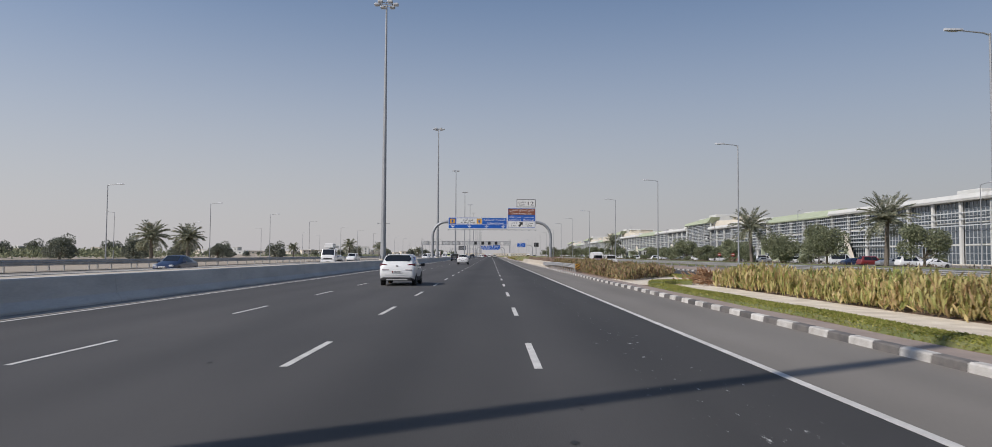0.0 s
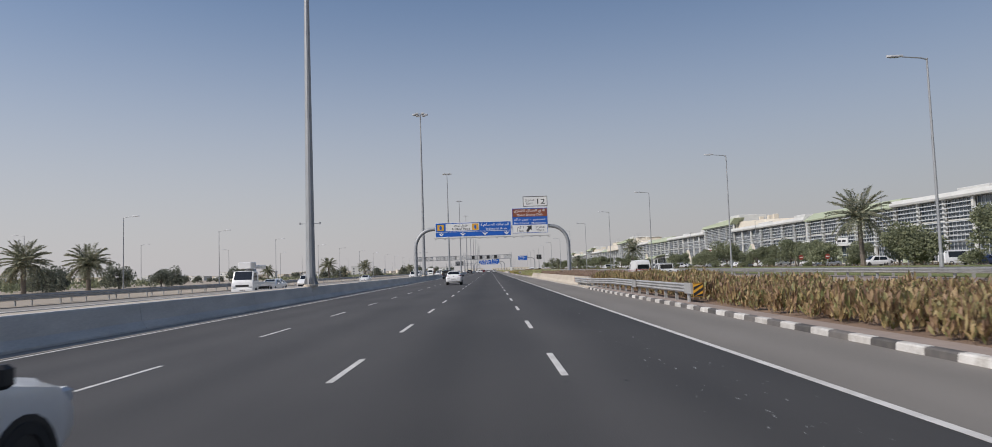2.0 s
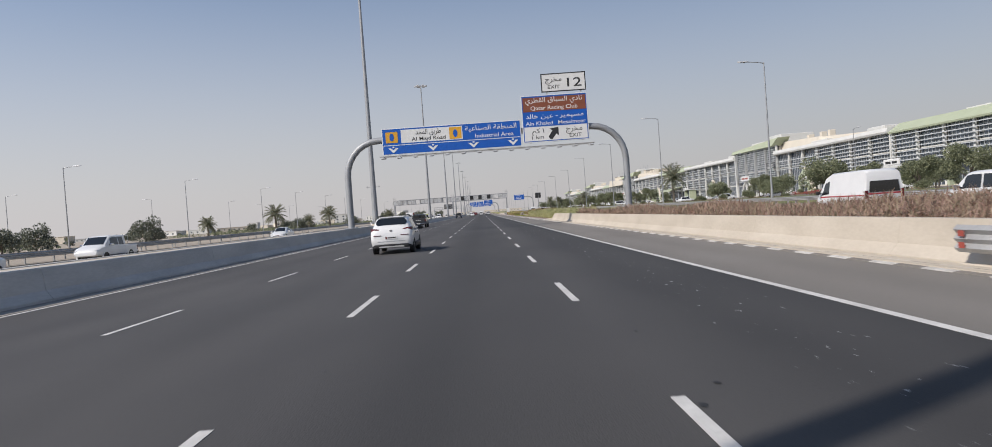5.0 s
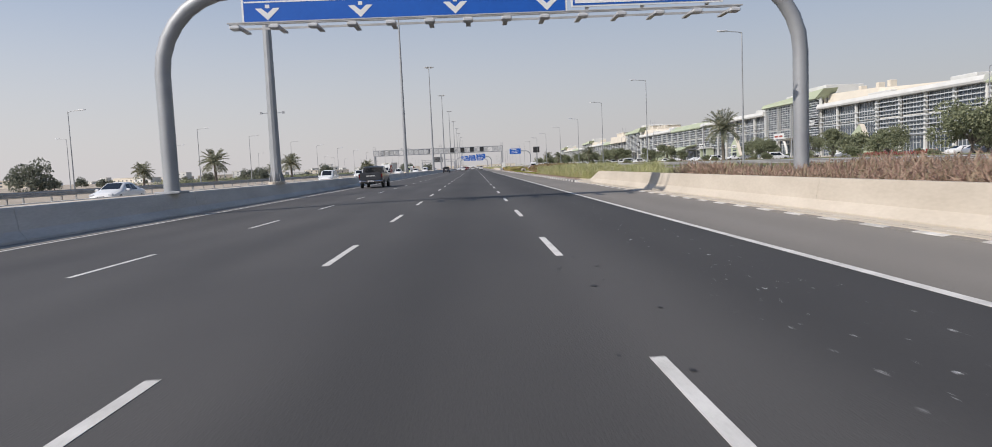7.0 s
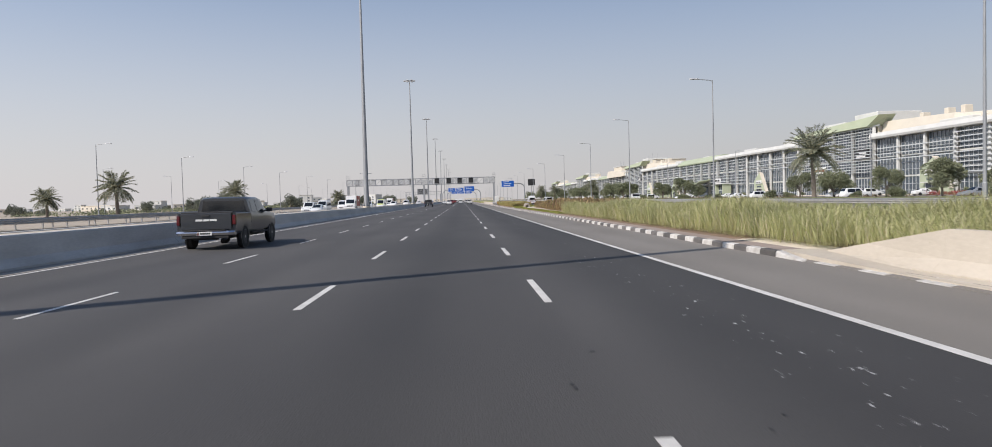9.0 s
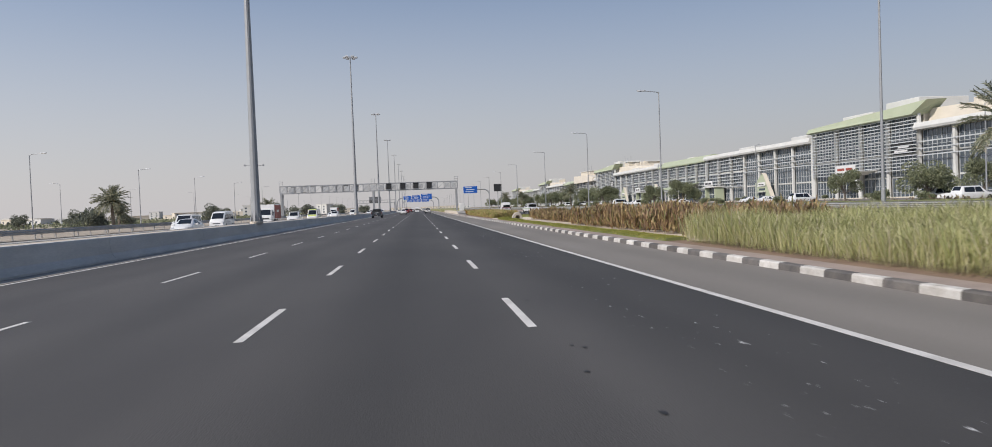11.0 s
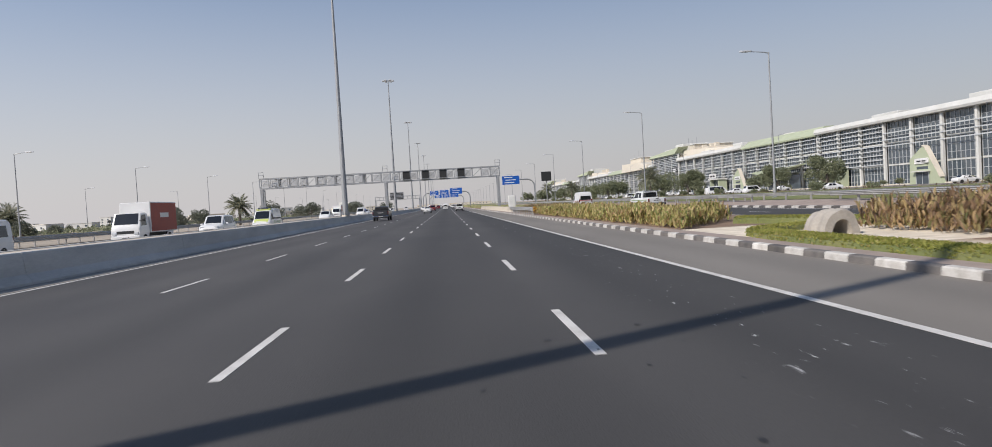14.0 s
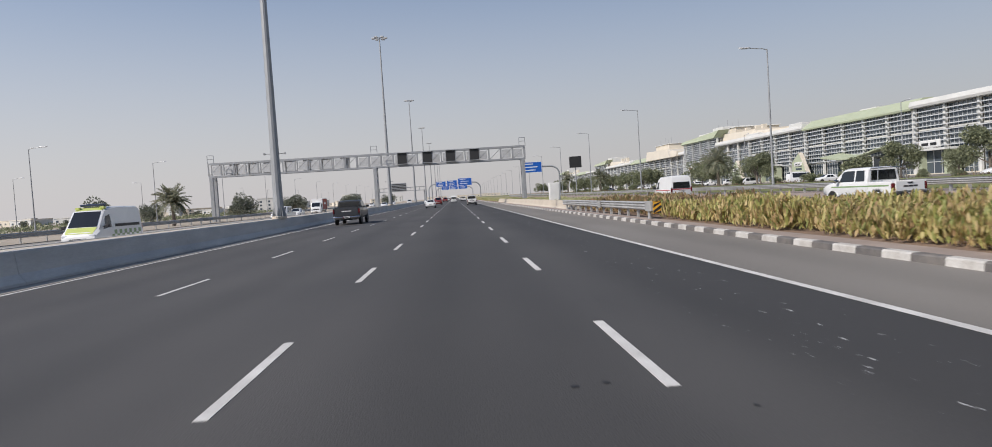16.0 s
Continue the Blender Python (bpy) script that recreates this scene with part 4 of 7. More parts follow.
g2 = arch_gantry(650.0, -12.9, 13.0, "sign_gantry", "distant arch gantry carrying several blue direction signs")
for x0, x1, z0, z1 in ((-9, -4.2, 7.4, 10.0), (-3.6, 1.4, 7.4, 10.2), (2.0, 8.8, 7.4, 11.0)):
    far_sign(650.0, x0, x1, z0, z1, g2)
g3 = arch_gantry(800.0, -12.9, 13.0, "sign_gantry", "distant arch gantry carrying several blue direction signs")
for x0, x1, z0, z1 in ((-9, -3.6, 7.4, 10.0), (-3.0, 2.4, 7.4, 10.2), (3.0, 9.2, 7.4, 10.4)):
    far_sign(800.0, x0, x1, z0, z1, g3)
cant = thing("cantilever_sign", "blue direction sign on a curved cantilever pole", "road sign")
pts = [(29, 488, 0.4), (29, 488, 6.4)] + [(29 - 2.4 * (1 - math.cos(k * math.pi / 10)), 488, 6.4 + 2.2 * math.sin(k * math.pi / 10)) for k in range(1, 6)] + [(18.6, 488, 8.7)]
part("pole", Build().tube(pts, 0.22, 10), POLE_GREY, cant, smooth=60)
far_sign(488, 18.4, 24.2, 7.1, 10.0, cant)
board = thing("message_board", "switched-off black message board on a post", "message board")
part("post", Build().tube([(30.5, 470, 0.4), (30.5, 470, 7.2)], 0.14, 8), POLE_GREY, board)
part("screen", Build().soft_box(29.0, 32.0, 469.5, 470.0, 7.2, 10.0, 0.06), BLACK, board)
cab = thing("control_cabinet", "white roadside control cabinet by the barrier", "cabinet")
part("body", Build().soft_box(9.6, 10.7, 366, 366.8, 0.15, 2.5, 0.04), SIGN_WHITE, cab)
part("door", Build().soft_box(9.7, 10.6, 365.97, 366, 0.4, 2.3, 0.01), SIGN_WHITE, cab)


# ---- the long glass-fronted building ----
FX, BAY = 106.0, 10.0


def wing(y0, bays, style, louvred, label, hall=False):
    """One stretch of the building, y0 at its near end. louvred: the bays that carry close horizontal blades."""
    ob = thing("building_wing", label, "building", "wings of the long building", at=pose(FX, y0, 0) @ Matrix.Diagonal((1, 1, 0.955, 1)))
    L = bays * BAY
    tall = style == "entrance"
    top = 18.6 if tall else 15.0
    part("core", Build().box(0.5, 44, 0.0, L, 0, top), FACADE_CREAM, ob)
    pane = {}
    for h in (4.4, 4.6, 8.2):
        pane[h] = Build().box(0.1, 0.16, 0.4, BAY - 0.4, 0, h).mesh("pane", FACADE_GLASS)
    mull = Build()
    for k in range(8):
        y = 0.35 + k * (BAY - 0.7) / 7
        mull.box(-0.02, 0.1, y - 0.055, y + 0.055, 0, top)
    for z in (1.3, 2.9, 6.5, 8.2, 11.6, 13.3) + ((15.4, 17.2) if tall else ()):
        mull.box(0.0, 0.1, 0.3, BAY - 0.3, z - 0.045, z + 0.045)
    grid = mull.mesh("mullion_grid", MULLION)
    slab = Build().box(-0.03, 0.5, 0.3, BAY - 0.3, -0.16, 0.16).mesh("floor_edge", FACADE_WHITE)
    col = Build().soft_box(-0.95, -0.3, -0.32, 0.32, 0, top + 0.1, 0.05).mesh("column", FACADE_WHITE)
    for k in range(bays):
        for z, h in ((0.2, 4.4), (5.1, 4.6), (10.2, 4.6 if not tall else 8.2)):
            part("pane", pane[h], None, ob).location = (0, k * BAY, z)
        part("mullion_grid", grid, None, ob).location = (0, k * BAY, 0)
        for z in (4.85, 9.95):
            part("floor_edge", slab, None, ob).location = (0, k * BAY, z)
        if k not in louvred:
            part("rail_blade", Build().box(-1.1, -0.97, k * BAY, (k + 1) * BAY, 9.2, 9.45).box(-1.1, -0.97, k * BAY, (k + 1) * BAY, 10.7, 10.95).box(-1.1, -0.97, k * BAY, (k + 1) * BAY, 12.2, 12.45), LOUVRE, ob)
    for k in range(bays + 1):
        part("column", col, None, ob).location = (0, k * BAY, 0)
    runs, start = [], None
    for k in range(bays + 1):
        if k in louvred and start is None:
            start = k
        if k not in louvred and start is not None:
            runs.append((start, k))
            start = None
    for a, b in runs:
        blade = Build().along_y([(-1.32, 0.0), (-0.97, 0.08), (-0.97, 0.17), (-1.32, 0.22)], a * BAY + 0.1, b * BAY - 0.1).mesh("louvre_blade", LOUVRE)
        z = 5.0 if not tall else 6.3
        while z < top - 0.5:
            part("louvre_blade", blade, None, ob).location = (-0.1, 0, z)
            z += 1.1 if not tall else 0.78
    if style == "white":
        part("parapet", Build().along_y([(-1.7, 15.0), (-1.9, 15.5), (-1.5, 16.5), (0.5, 16.6), (0.5, 15.0)], -0.3, L + 0.3), FACADE_WHITE, ob, "white sloping parapet")
        for a, b, h in ((0.1, 0.22, 1.5), (0.55, 0.7, 1.2)):
            part("roof_unit", Build().soft_box(2.0, 9.0, a * L, b * L, 15.0, 16.4 + h, 0.1), FACADE_WHITE, ob)
        if hall:
            part("roof_hall", Build().loft([[(x0, y, 15.5), (x0 + 0.6, y, zt), (34, y, zt + 0.6), (36, y, 15.5)] for y, x0, zt in ((0.30 * L, 5.0, 17.6), (0.62 * L, 3.0, 18.6), (0.64 * L, 2.0, 18.9), (L - 0.5, 1.0, 19.6))]), FACADE_CREAM, ob, "cream rendered roof volume")
            for q in (0.72, 0.8, 0.93):
                part("roof_vent", Build().soft_box(9, 11, q * L, q * L + 1.4, 18.6, 21.4, 0.1), FACADE_CREAM, ob)
    elif style == "green":
        part("parapet", Build().along_y([(-1.6, 14.7), (-1.7, 15.1), (1.5, 17.4), (4.0, 17.5), (4.0, 14.7)], -0.3, L + 0.3), FACADE_GREEN, ob, "pale green sloping roof edge")
        part("skylight", Build().along_y([(3.0, 17.4), (3.0, 17.9), (5.5, 18.1), (5.5, 17.4)], 0.4 * L, 0.55 * L), FACADE_WHITE, ob)
    else:
        part("parapet", Build().loft([[(-1.5, a, 18.3), (-2.2, a, 18.5), (-1.5, b, zt), (3.0, b, zt + 0.15), (3.0, a, 18.3)] for a, b, zt in ((0.3, -3.6, 21.2), (2.0, -1.0, 21.1), (L, L, 19.7), (L + 1, L + 1, 19.6))]), FACADE_GREEN, ob, "pale green slanting roof prow")
        part("roof_unit", Build().soft_box(4, 16, 6, 17, 18.6, 23.2, 0.1), FACADE_WHITE, ob)
        part("roof_unit", Build().soft_box(4, 16, 22, 34, 18.6, 22.0, 0.1), FACADE_WHITE, ob)
        part("entrance_canopy", Build().loft([[(-4.5 * math.sin(a) - 0.6, 19 + 11.0 * (s - 0.5), 5.8 + 0.9 * abs(2 * s - 1) + dz) for a in (0.0, 0.5, 1.0, 1.57) for dz in (0.0,)] + [(-0.6, 19 + 11.0 * (s - 0.5), 6.2 + 0.9 * abs(2 * s - 1))] for s in (0, 0.2, 0.4, 0.6, 0.8, 1.0)]), FACADE_WHITE, ob, "pale curved entrance canopy")
        arch = [(-4.6, 19 + 4.6 * math.cos(a), 0.3 + 6.2 * math.sin(a)) for a in [k * math.pi / 12 for k in range(13)]]
        part("entrance_arch", Build().tube(arch, 0.42, 8), FACADE_WHITE, ob, "white arch over the entrance", smooth=60)
        board = part("arch_sign", Build().soft_box(-5.4, -5.15, 15.2, 22.8, 6.6, 8.4, 0.05), SIGN_WHITE, ob, "white sign board with plain red bars")
        part("text_bar", Build().box(-5.43, -5.405, 16.0, 18.6, 7.2, 7.8).box(-5.43, -5.405, 19.2, 22.0, 7.2, 7.8), BOX_RED, board)
        sign = part("shop_sign", Build().soft_box(-1.3, -0.9, 1.5, 8.2, 10.0, 12.6, 0.05), BLACK, ob, "dark shop sign with plain white bars")
        part("text_bar", Build().box(-1.33, -1.305, 2.4, 5.8, 11.4, 12.0).box(-1.33, -1.305, 2.8, 7.0, 10.5, 10.9), SIGN_WHITE, sign)
    part("plinth", Build().box(-3.0, 0.5, 0, L, 0, 0.35), FACADE_CREAM, ob)
    return ob


def portal(y):
    ob = thing("shop_portal", "pale green gabled shop portal in front of the glass wall", "portal", "shop portals", at=pose(FX - 3.2, y, 0))
    part("gable_wall", Build().along_x([(-5.2, 0.1), (-4.6, 1.6), (-0.2, 8.0), (0.5, 8.2), (4.7, 5.6), (4.9, 0.1)], -0.5, 0.5), FACADE_GREEN, ob)
    part("gable_edge", Build().along_x([(-4.7, 1.5), (-0.3, 8.0), (0.5, 8.3), (0.5, 8.5), (-0.45, 8.2), (-5.0, 1.5)], -0.62, 0.5), FACADE_CREAM, ob)
    part("door_glass", Build().box(-0.56, -0.5, -1.4, 2.6, 0.1, 2.7), FACADE_GLASS, ob)
    part("door_frame", Build().box(-0.62, -0.56, -1.5, -1.38, 0.1, 2.7).box(-0.62, -0.56, 0.55, 0.65, 0.1, 2.7).box(-0.62, -0.56, 2.58, 2.7, 0.1, 2.7), LOUVRE, ob)
    part("lintel", Build().box(-1.5, -0.5, -1.9, 3.1, 2.75, 2.95), FACADE_WHITE, ob)
    part("lintel_window", Build().box(-0.56, -0.5, -1.2, 2.4, 3.3, 3.9), FACADE_GLASS, ob)
    s = part("shop_sign", Build().soft_box(-0.8, -0.5, -1.6, 2.8, 4.5, 5.7, 0.25), SIGN_WHITE, ob)
    part("text_bar", Build().box(-0.83, -0.805, -0.9, 0.3, 4.9, 5.2).box(-0.83, -0.805, 0.7, 2.0, 4.9, 5.2), BLACK, s)
    return ob


def porch(y):
    ob = thing("shop_porch", "pale square shop porch with a white sign over the door", "porch", "shop portals", at=pose(FX - 3.6, y, 0))
    part("side_wall", Build().box(-0.4, 2.8, -4.4, -3.6, 0.1, 5.2), FACADE_GREEN, ob)
    part("side_wall", Build().box(-0.4, 2.8, 3.6, 4.4, 0.1, 5.2), FACADE_GREEN, ob)
    part("roof_slab", Build().soft_box(-1.0, 2.8, -4.8, 4.8, 5.2, 5.7, 0.05), FACADE_WHITE, ob)
    part("door_glass", Build().box(0.9, 0.96, -3.6, 3.6, 0.1, 5.2), FACADE_GLASS, ob)
    part("door_frame", Build().box(0.82, 0.9, -1.3, -1.18, 0.1, 5.2).box(0.82, 0.9, 1.18, 1.3, 0.1, 5.2).box(0.82, 0.9, -3.6, 3.6, 2.7, 2.85), LOUVRE, ob)
    s = part("shop_sign", Build().soft_box(-1.05, -0.8, -3.4, 3.4, 5.8, 7.5, 0.2), SIGN_WHITE, ob)
    part("text_bar", Build().box(-1.08, -1.055, -2.4, -0.4, 6.3, 6.9).box(-1.08, -1.055, 0.2, 2.4, 6.3, 6.9), BLACK, s)
    return ob


def canopy_wing(y):
    ob = thing("entrance_canopy", "pale green sagging canopy over a wide shop entrance", "canopy", "shop portals", at=pose(FX - 1.2, y, 0))
    rings = []
    for k in range(11):
        u = k / 10
        z = 6.9 - 2.6 * u + 1.9 * max(0.0, u - 0.62) * 2.6 - 1.2 * math.sin(math.pi * min(1.0, u / 0.62)) * 0.4
        rings.append([(0.2, -12.5 + 25 * u, z + 0.9), (-5.2, -12.5 + 25 * u, z), (-5.2, -12.5 + 25 * u, z - 0.35), (0.2, -12.5 + 25 * u, z + 0.5)])
    part("roof", Build().loft(rings), FACADE_GREEN, ob)
    for yy in (-11, -4, 2.5, 11):
        part("post", Build().tube([(-4.6, yy, 0.1), (-4.6, yy, 5.0)], 0.16, 8), FACADE_WHITE, ob)
    part("front_glass", Build().box(-1.0, -0.94, -11, 11, 0.1, 4.6), FACADE_GLASS, ob)
    return ob


G0 = 338.4
first_set = [
    wing(G0 - 191.0, 7, "white", (4, 5, 6), "white-capped wing with tall glass bays and white columns"),
    wing(G0 - 121.0, 5, "green", range(5), "louvred wing under a pale green roof edge"),
    wing(G0 - 70.0, 7, "white", (0, 1, 2, 3), "white-capped wing with glass bays below a cream roof hall", hall=True),
    wing(G0, 4, "entrance", (0, 1, 2, 3), "taller louvred entrance block with a green prow roof and arch"),
]
for k in range(1, 4):
    for w, y in zip(first_set, (G0 + 40.8, G0 + 111.2, G0 + 161.6, G0 + 232.0)):
        copy_thing(w, pose(FX + (0 if k == 1 else 6.0 * (k - 1)), y + 232.0 * (k - 1), 0) @ Matrix.Diagonal((1, 1, 1.06, 1)))
wing(G0 - 241.2, 5, "white", (), "white-capped wing with tall clear glass bays")
p1 = portal(311.0)
for y in (205.0, 401.0, 498.0, 545.0):
    copy_thing(p1, pose(FX - 3.2, y, 0))
porch_1 = porch(439.0)
for y in (238.0, 262.0, 520.0):
    copy_thing(porch_1, pose(FX - 3.6, y, 0))
canopy_wing(468.5)


def rooftop_hall(y0, y1, slope, label):
    """A stepped cream hall on the far roofs, with aerials."""
    ob = thing("rooftop_hall", label, "roof hall", "halls on the far roofs", at=pose(FX + 3.0, y0, 15.0))
    L = y1 - y0
    part("lower_hall", Build().loft([[(0, y, 0), (0.8, y, 4.6 * h), (26, y, 5.2 * h), (27, y, 0)] for y, h in ((0, 0.55 if slope else 1.0), (0.35 * L, 0.95), (L, 1.1))]), FACADE_CREAM, ob)
    part("upper_hall", Build().soft_box(4, 22, 0.42 * L, 0.86 * L, 4.2, 7.4, 0.15), FACADE_CREAM, ob)
    part("roof_edge", Build().soft_box(3.6, 22.4, 0.41 * L, 0.87 * L, 7.4, 7.8, 0.1), FACADE_WHITE, ob)
    for q, h in ((0.45, 3.2), (0.55, 2.2), (0.63, 3.8), (0.8, 2.6)):
        part("aerial", Build().tube([(6, q * L, 7.8), (6, q * L, 7.8 + h)], 0.09, 6), POLE_GREY, ob)
    return ob


rooftop_hall(545, 606, False, "cream stepped hall with aerials on the far roof")
rooftop_hall(636, 690, True, "cream sloping hall with aerials on the far roof")


# ---- distant low buildings over the desert ----
def low_block(w, d, h, windows, material, label):
    ob = thing("low_building", label, "building", "far low buildings")
    part("wall", Build().box(-w / 2, w / 2, 0, d, 0, h), material, ob)
    part("roof_edge", Build().box(-w / 2 - 0.3, w / 2 + 0.3, -0.3, d + 0.3, h, h + 0.6), material, ob)
    n = int(w / 7)
    me = Build().box(-1.0, 1.0, -0.08, -0.01, 0, 1.6).mesh("window", FACADE_GLASS)
    for k in range(n):
        for z in windows:
            part("window", me, None, ob).location = (-w / 2 + 3 + k * 7, 0, z)
    return ob


kinds = [low_block(34, 18, 6.5, (1.2, 4.2), FACADE_CREAM, "far sand-coloured two-storey building"),
         low_block(22, 14, 4.5, (1.4,), FACADE_WHITE, "far white single-storey building"),
         low_block(48, 20, 5.5, (2.0,), FACADE_CREAM, "far long cream warehouse"),
         low_block(14, 14, 11, (1.2, 4.4, 7.6), FACADE_WHITE, "far white three-storey block")]
rng = random.Random(5)
for i, k in enumerate(kinds):
    k.matrix_basis = pose(-420 - 90 * i, 780 + 70 * i, 0)
for i in range(58):
    r = rng.uniform(720, 1600)
    a = rng.uniform(radians(94), radians(140))
    copy_thing(kinds[rng.randrange(4)], pose(-20 + r * math.cos(a), 200 + r * math.sin(a), 0, 0, 0, rng.uniform(-30, 30)))
for x, y in ((70, 1750), (-40, 1800), (30, 1900), (110, 1850), (-110, 1700)):
    copy_thing(kinds[rng.randrange(4)], pose(x, y, 0))


def round_sign(x, y):
    ob = thing("no_entry_sign", "round red no-entry sign on a grey post", "road sign", "round road signs", at=pose(x, y, 0.2))
    part("post", Build().tube([(0, 0, 0), (0, 0, 2.1)], 0.03, 8), POLE_GREY, ob)
    disc = part("disc", Build().along_y([(0.33 * math.cos(k * math.pi / 12), 1.8 + 0.33 * math.sin(k * math.pi / 12)) for k in range(24)], -0.05, -0.032), BOX_RED, ob)
    part("bar", Build().box(-0.22, 0.22, -0.056, -0.051, 1.75, 1.85), SIGN_WHITE, disc)
    return ob


sign_a = round_sign(43.6, 126.0)
copy_thing(sign_a, pose(43.8, 134.2, 0.2))


# ---- planting ----
def leaf_mesh(name, base, aim, length, width, material, droop=0.3, seed=0, simple=False):
    """Many single leaves in one mesh: each a lance of three faces that bends over by droop."""
    r = np.random.RandomState(seed)
    n = len(base)
    aim = aim / np.linalg.norm(aim, axis=1, keepdims=True)
    side = np.cross(aim, r.normal(size=(n, 3)))
    side /= np.linalg.norm(side, axis=1, keepdims=True) + 1e-9
    out = np.cross(side, aim)
    L, W = length[:, None], width[:, None]
    mid = base + aim * L * 0.42 + out * L * droop * 0.08
    upp = base + aim * L * 0.78 + out * L * droop * 0.35
    tip = base + aim * L * (1.0 - 0.1 * droop) + out * L * droop * 0.7
    if simple:
        v = np.stack([base, mid - side * W * 0.5, tip, mid + side * W * 0.5], 1).reshape(-1, 3)
        me = bpy.data.meshes.new(name)
        me.from_pydata(v.tolist(), [], (np.arange(n)[:, None] * 4 + [0, 1, 2, 3]).tolist())
        me.materials.append(material)
        return me
    v = np.stack([base, mid - side * W * 0.5, mid + side * W * 0.5, upp - side * W * 0.38, upp + side * W * 0.38, tip], 1).reshape(-1, 3)
    k = np.arange(n)[:, None] * 6
    tri = np.concatenate([k + [0, 1, 2], k + [3, 4, 5][::1]], 1).reshape(-1, 3)
    quad = (k + [1, 3, 4, 2]).reshape(-1, 4)
    me = bpy.data.meshes.new(name)
    me.from_pydata(v.tolist(), [], tri.tolist() + quad.tolist())
    me.materials.append(material)
    return me


def scatter(r, x0, x1, y0, y1, per):
    n = int((x1 - x0) * (y1 - y0) * per)
    return np.stack([r.uniform(x0, x1, n), r.uniform(y0, y1, n)], 1)


def canna_bed(x0, x1, y0, y1, height, material, label, seed, per=13, leaves=28, slant=0):
    """slant: how far the near end runs back across the bed."""
    r = np.random.RandomState(seed)
    p = scatter(r, x0, x1, y0, y1, per)
    p = p[p[:, 1] - y0 > slant * (p[:, 0] - x0) + r.normal(0, 0.25, len(p))]
    grow = 0.9 + 0.17 * np.sin(p[:, 1] * 0.9 + seed) * np.sin(p[:, 0] * 1.7 + p[:, 1] * 0.37) + r.normal(0, 0.07, len(p))
    hgt = np.repeat(height * np.clip(grow, 0.55, 1.2), leaves)
    p = np.repeat(p, leaves, 0) + r.normal(0, 0.07, (len(p) * leaves, 2))
    n = len(p)
    s = r.uniform(0.0, 0.68, n)
    base = np.concatenate([p, (Z + hgt * s)[:, None]], 1)
    ang, tilt = r.uniform(0, 2 * np.pi, n), np.abs(r.normal(0.0, 0.21, n)) + 0.3 * (s < 0.12)
    aim = np.stack([np.cos(ang) * np.sin(tilt), np.sin(ang) * np.sin(tilt), np.cos(tilt)], 1)
    me = leaf_mesh("canna_bed", base, aim, hgt * r.uniform(0.22, 0.4, n), r.uniform(0.03, 0.088, n), material, 0.45, seed)
    return tagged(new("canna_bed", me), label, "plants", kind="stuff")


def tuft_bed(name, x0, x1, y0, y1, h0, h1, per, material, label, seed, lean=0.25, width=0.02, round_top=False, simple=False, patchy=False):
    r = np.random.RandomState(seed)
    p = scatter(r, x0, x1, y0, y1, per)
    if patchy:
        # bushes gather in loose clumps and thin out towards the edges of the belt
        c = np.stack([r.uniform(x0, x1, 150), r.uniform(y0, y1, 150)], 1)
        k = r.randint(0, 150, len(p))
        p = c[k] + r.normal(0, 1, (len(p), 2)) * (1.2 + 3.0 * r.uniform(0, 1, 150)[k])[:, None]
    n = len(p)
    wave = 0.8 + 0.25 * np.sin(p[:, 1] * 0.55 + seed) * np.cos(p[:, 0] * 0.9 + p[:, 1] * 0.21)
    hgt = r.uniform(h0, h1, n) * wave
    base = np.concatenate([p, np.full((n, 1), Z)], 1)
    if round_top:
        base[:, 2] += hgt * r.uniform(0.0, 0.8, n)
        hgt = hgt * 0.35
    ang, tilt = r.uniform(0, 2 * np.pi, n), np.abs(r.normal(0, lean, n))
    aim = np.stack([np.cos(ang) * np.sin(tilt), np.sin(ang) * np.sin(tilt), np.cos(tilt)], 1)
    me = leaf_mesh(name, base, aim, hgt, width * r.uniform(0.6, 1.4, n), material, 0.5, seed, simple)
    return tagged(new(name, me), label, "plants", kind="stuff")


canna_bed(11.7, 14.7, -8, 35.4, 1.15, CANNA_GREEN, "yellowing green canna plants in a roadside bed", 11)
canna_bed(8.45, 14.2, 42.3, 62, 0.9, CANNA, "dry brown canna plants close to the kerb", 12, per=11, slant=1.75)
canna_bed(8.7, 14.2, 62, 78, 0.98, CANNA, "dry brown canna plants behind the guard rail", 13, per=8)
canna_bed(9.1, 14.2, 78, 96.5, 1.13, CANNA_OLIVE, "tall olive-brown canna plants behind the guard rail", 24, per=9)
tuft_bed("shrub_bed", 9.0, 14.7, 97, 158, 0.85, 1.2, 420, SHRUB_RED, "dusty pinkish shrubs behind the barrier", 14, lean=0.7, width=0.028, round_top=True, simple=True)
tuft_bed("grass_bed", 9.0, 14.6, 158, 178, 0.7, 1.1, 260, GRASS_TALL, "pale green grass behind the barrier", 15, width=0.014)
tuft_bed("grass_bed", 8.6, 14.4, 178, 222, 0.85, 1.4, 330, GRASS_TALL, "tall pale green ornamental grass by the kerb", 16, width=0.014)
canna_bed(10.0, 14.7, 222, 247.5, 1.3, CANNA_DARK, "tall bronze canna plants in a long bed", 17, per=9)
canna_bed(11.1, 14.7, 249, 269, 0.86, CANNA_DARK, "lower tan canna plants at the end of the long bed", 23, per=10)
canna_bed(11.9, 14.7, 269.5, 275.5, 1.1, CANNA_DARK, "dark canna clump beside the boulder", 18)
canna_bed(8.4, 12.2, 280.2, 322, 0.9, CANNA_GREEN, "yellow-green canna plants in a long bed", 19, slant=1.5)
canna_bed(8.8, 13.5, 322, 345, 0.95, CANNA, "dry canna plants behind the guard rail", 20, per=6)
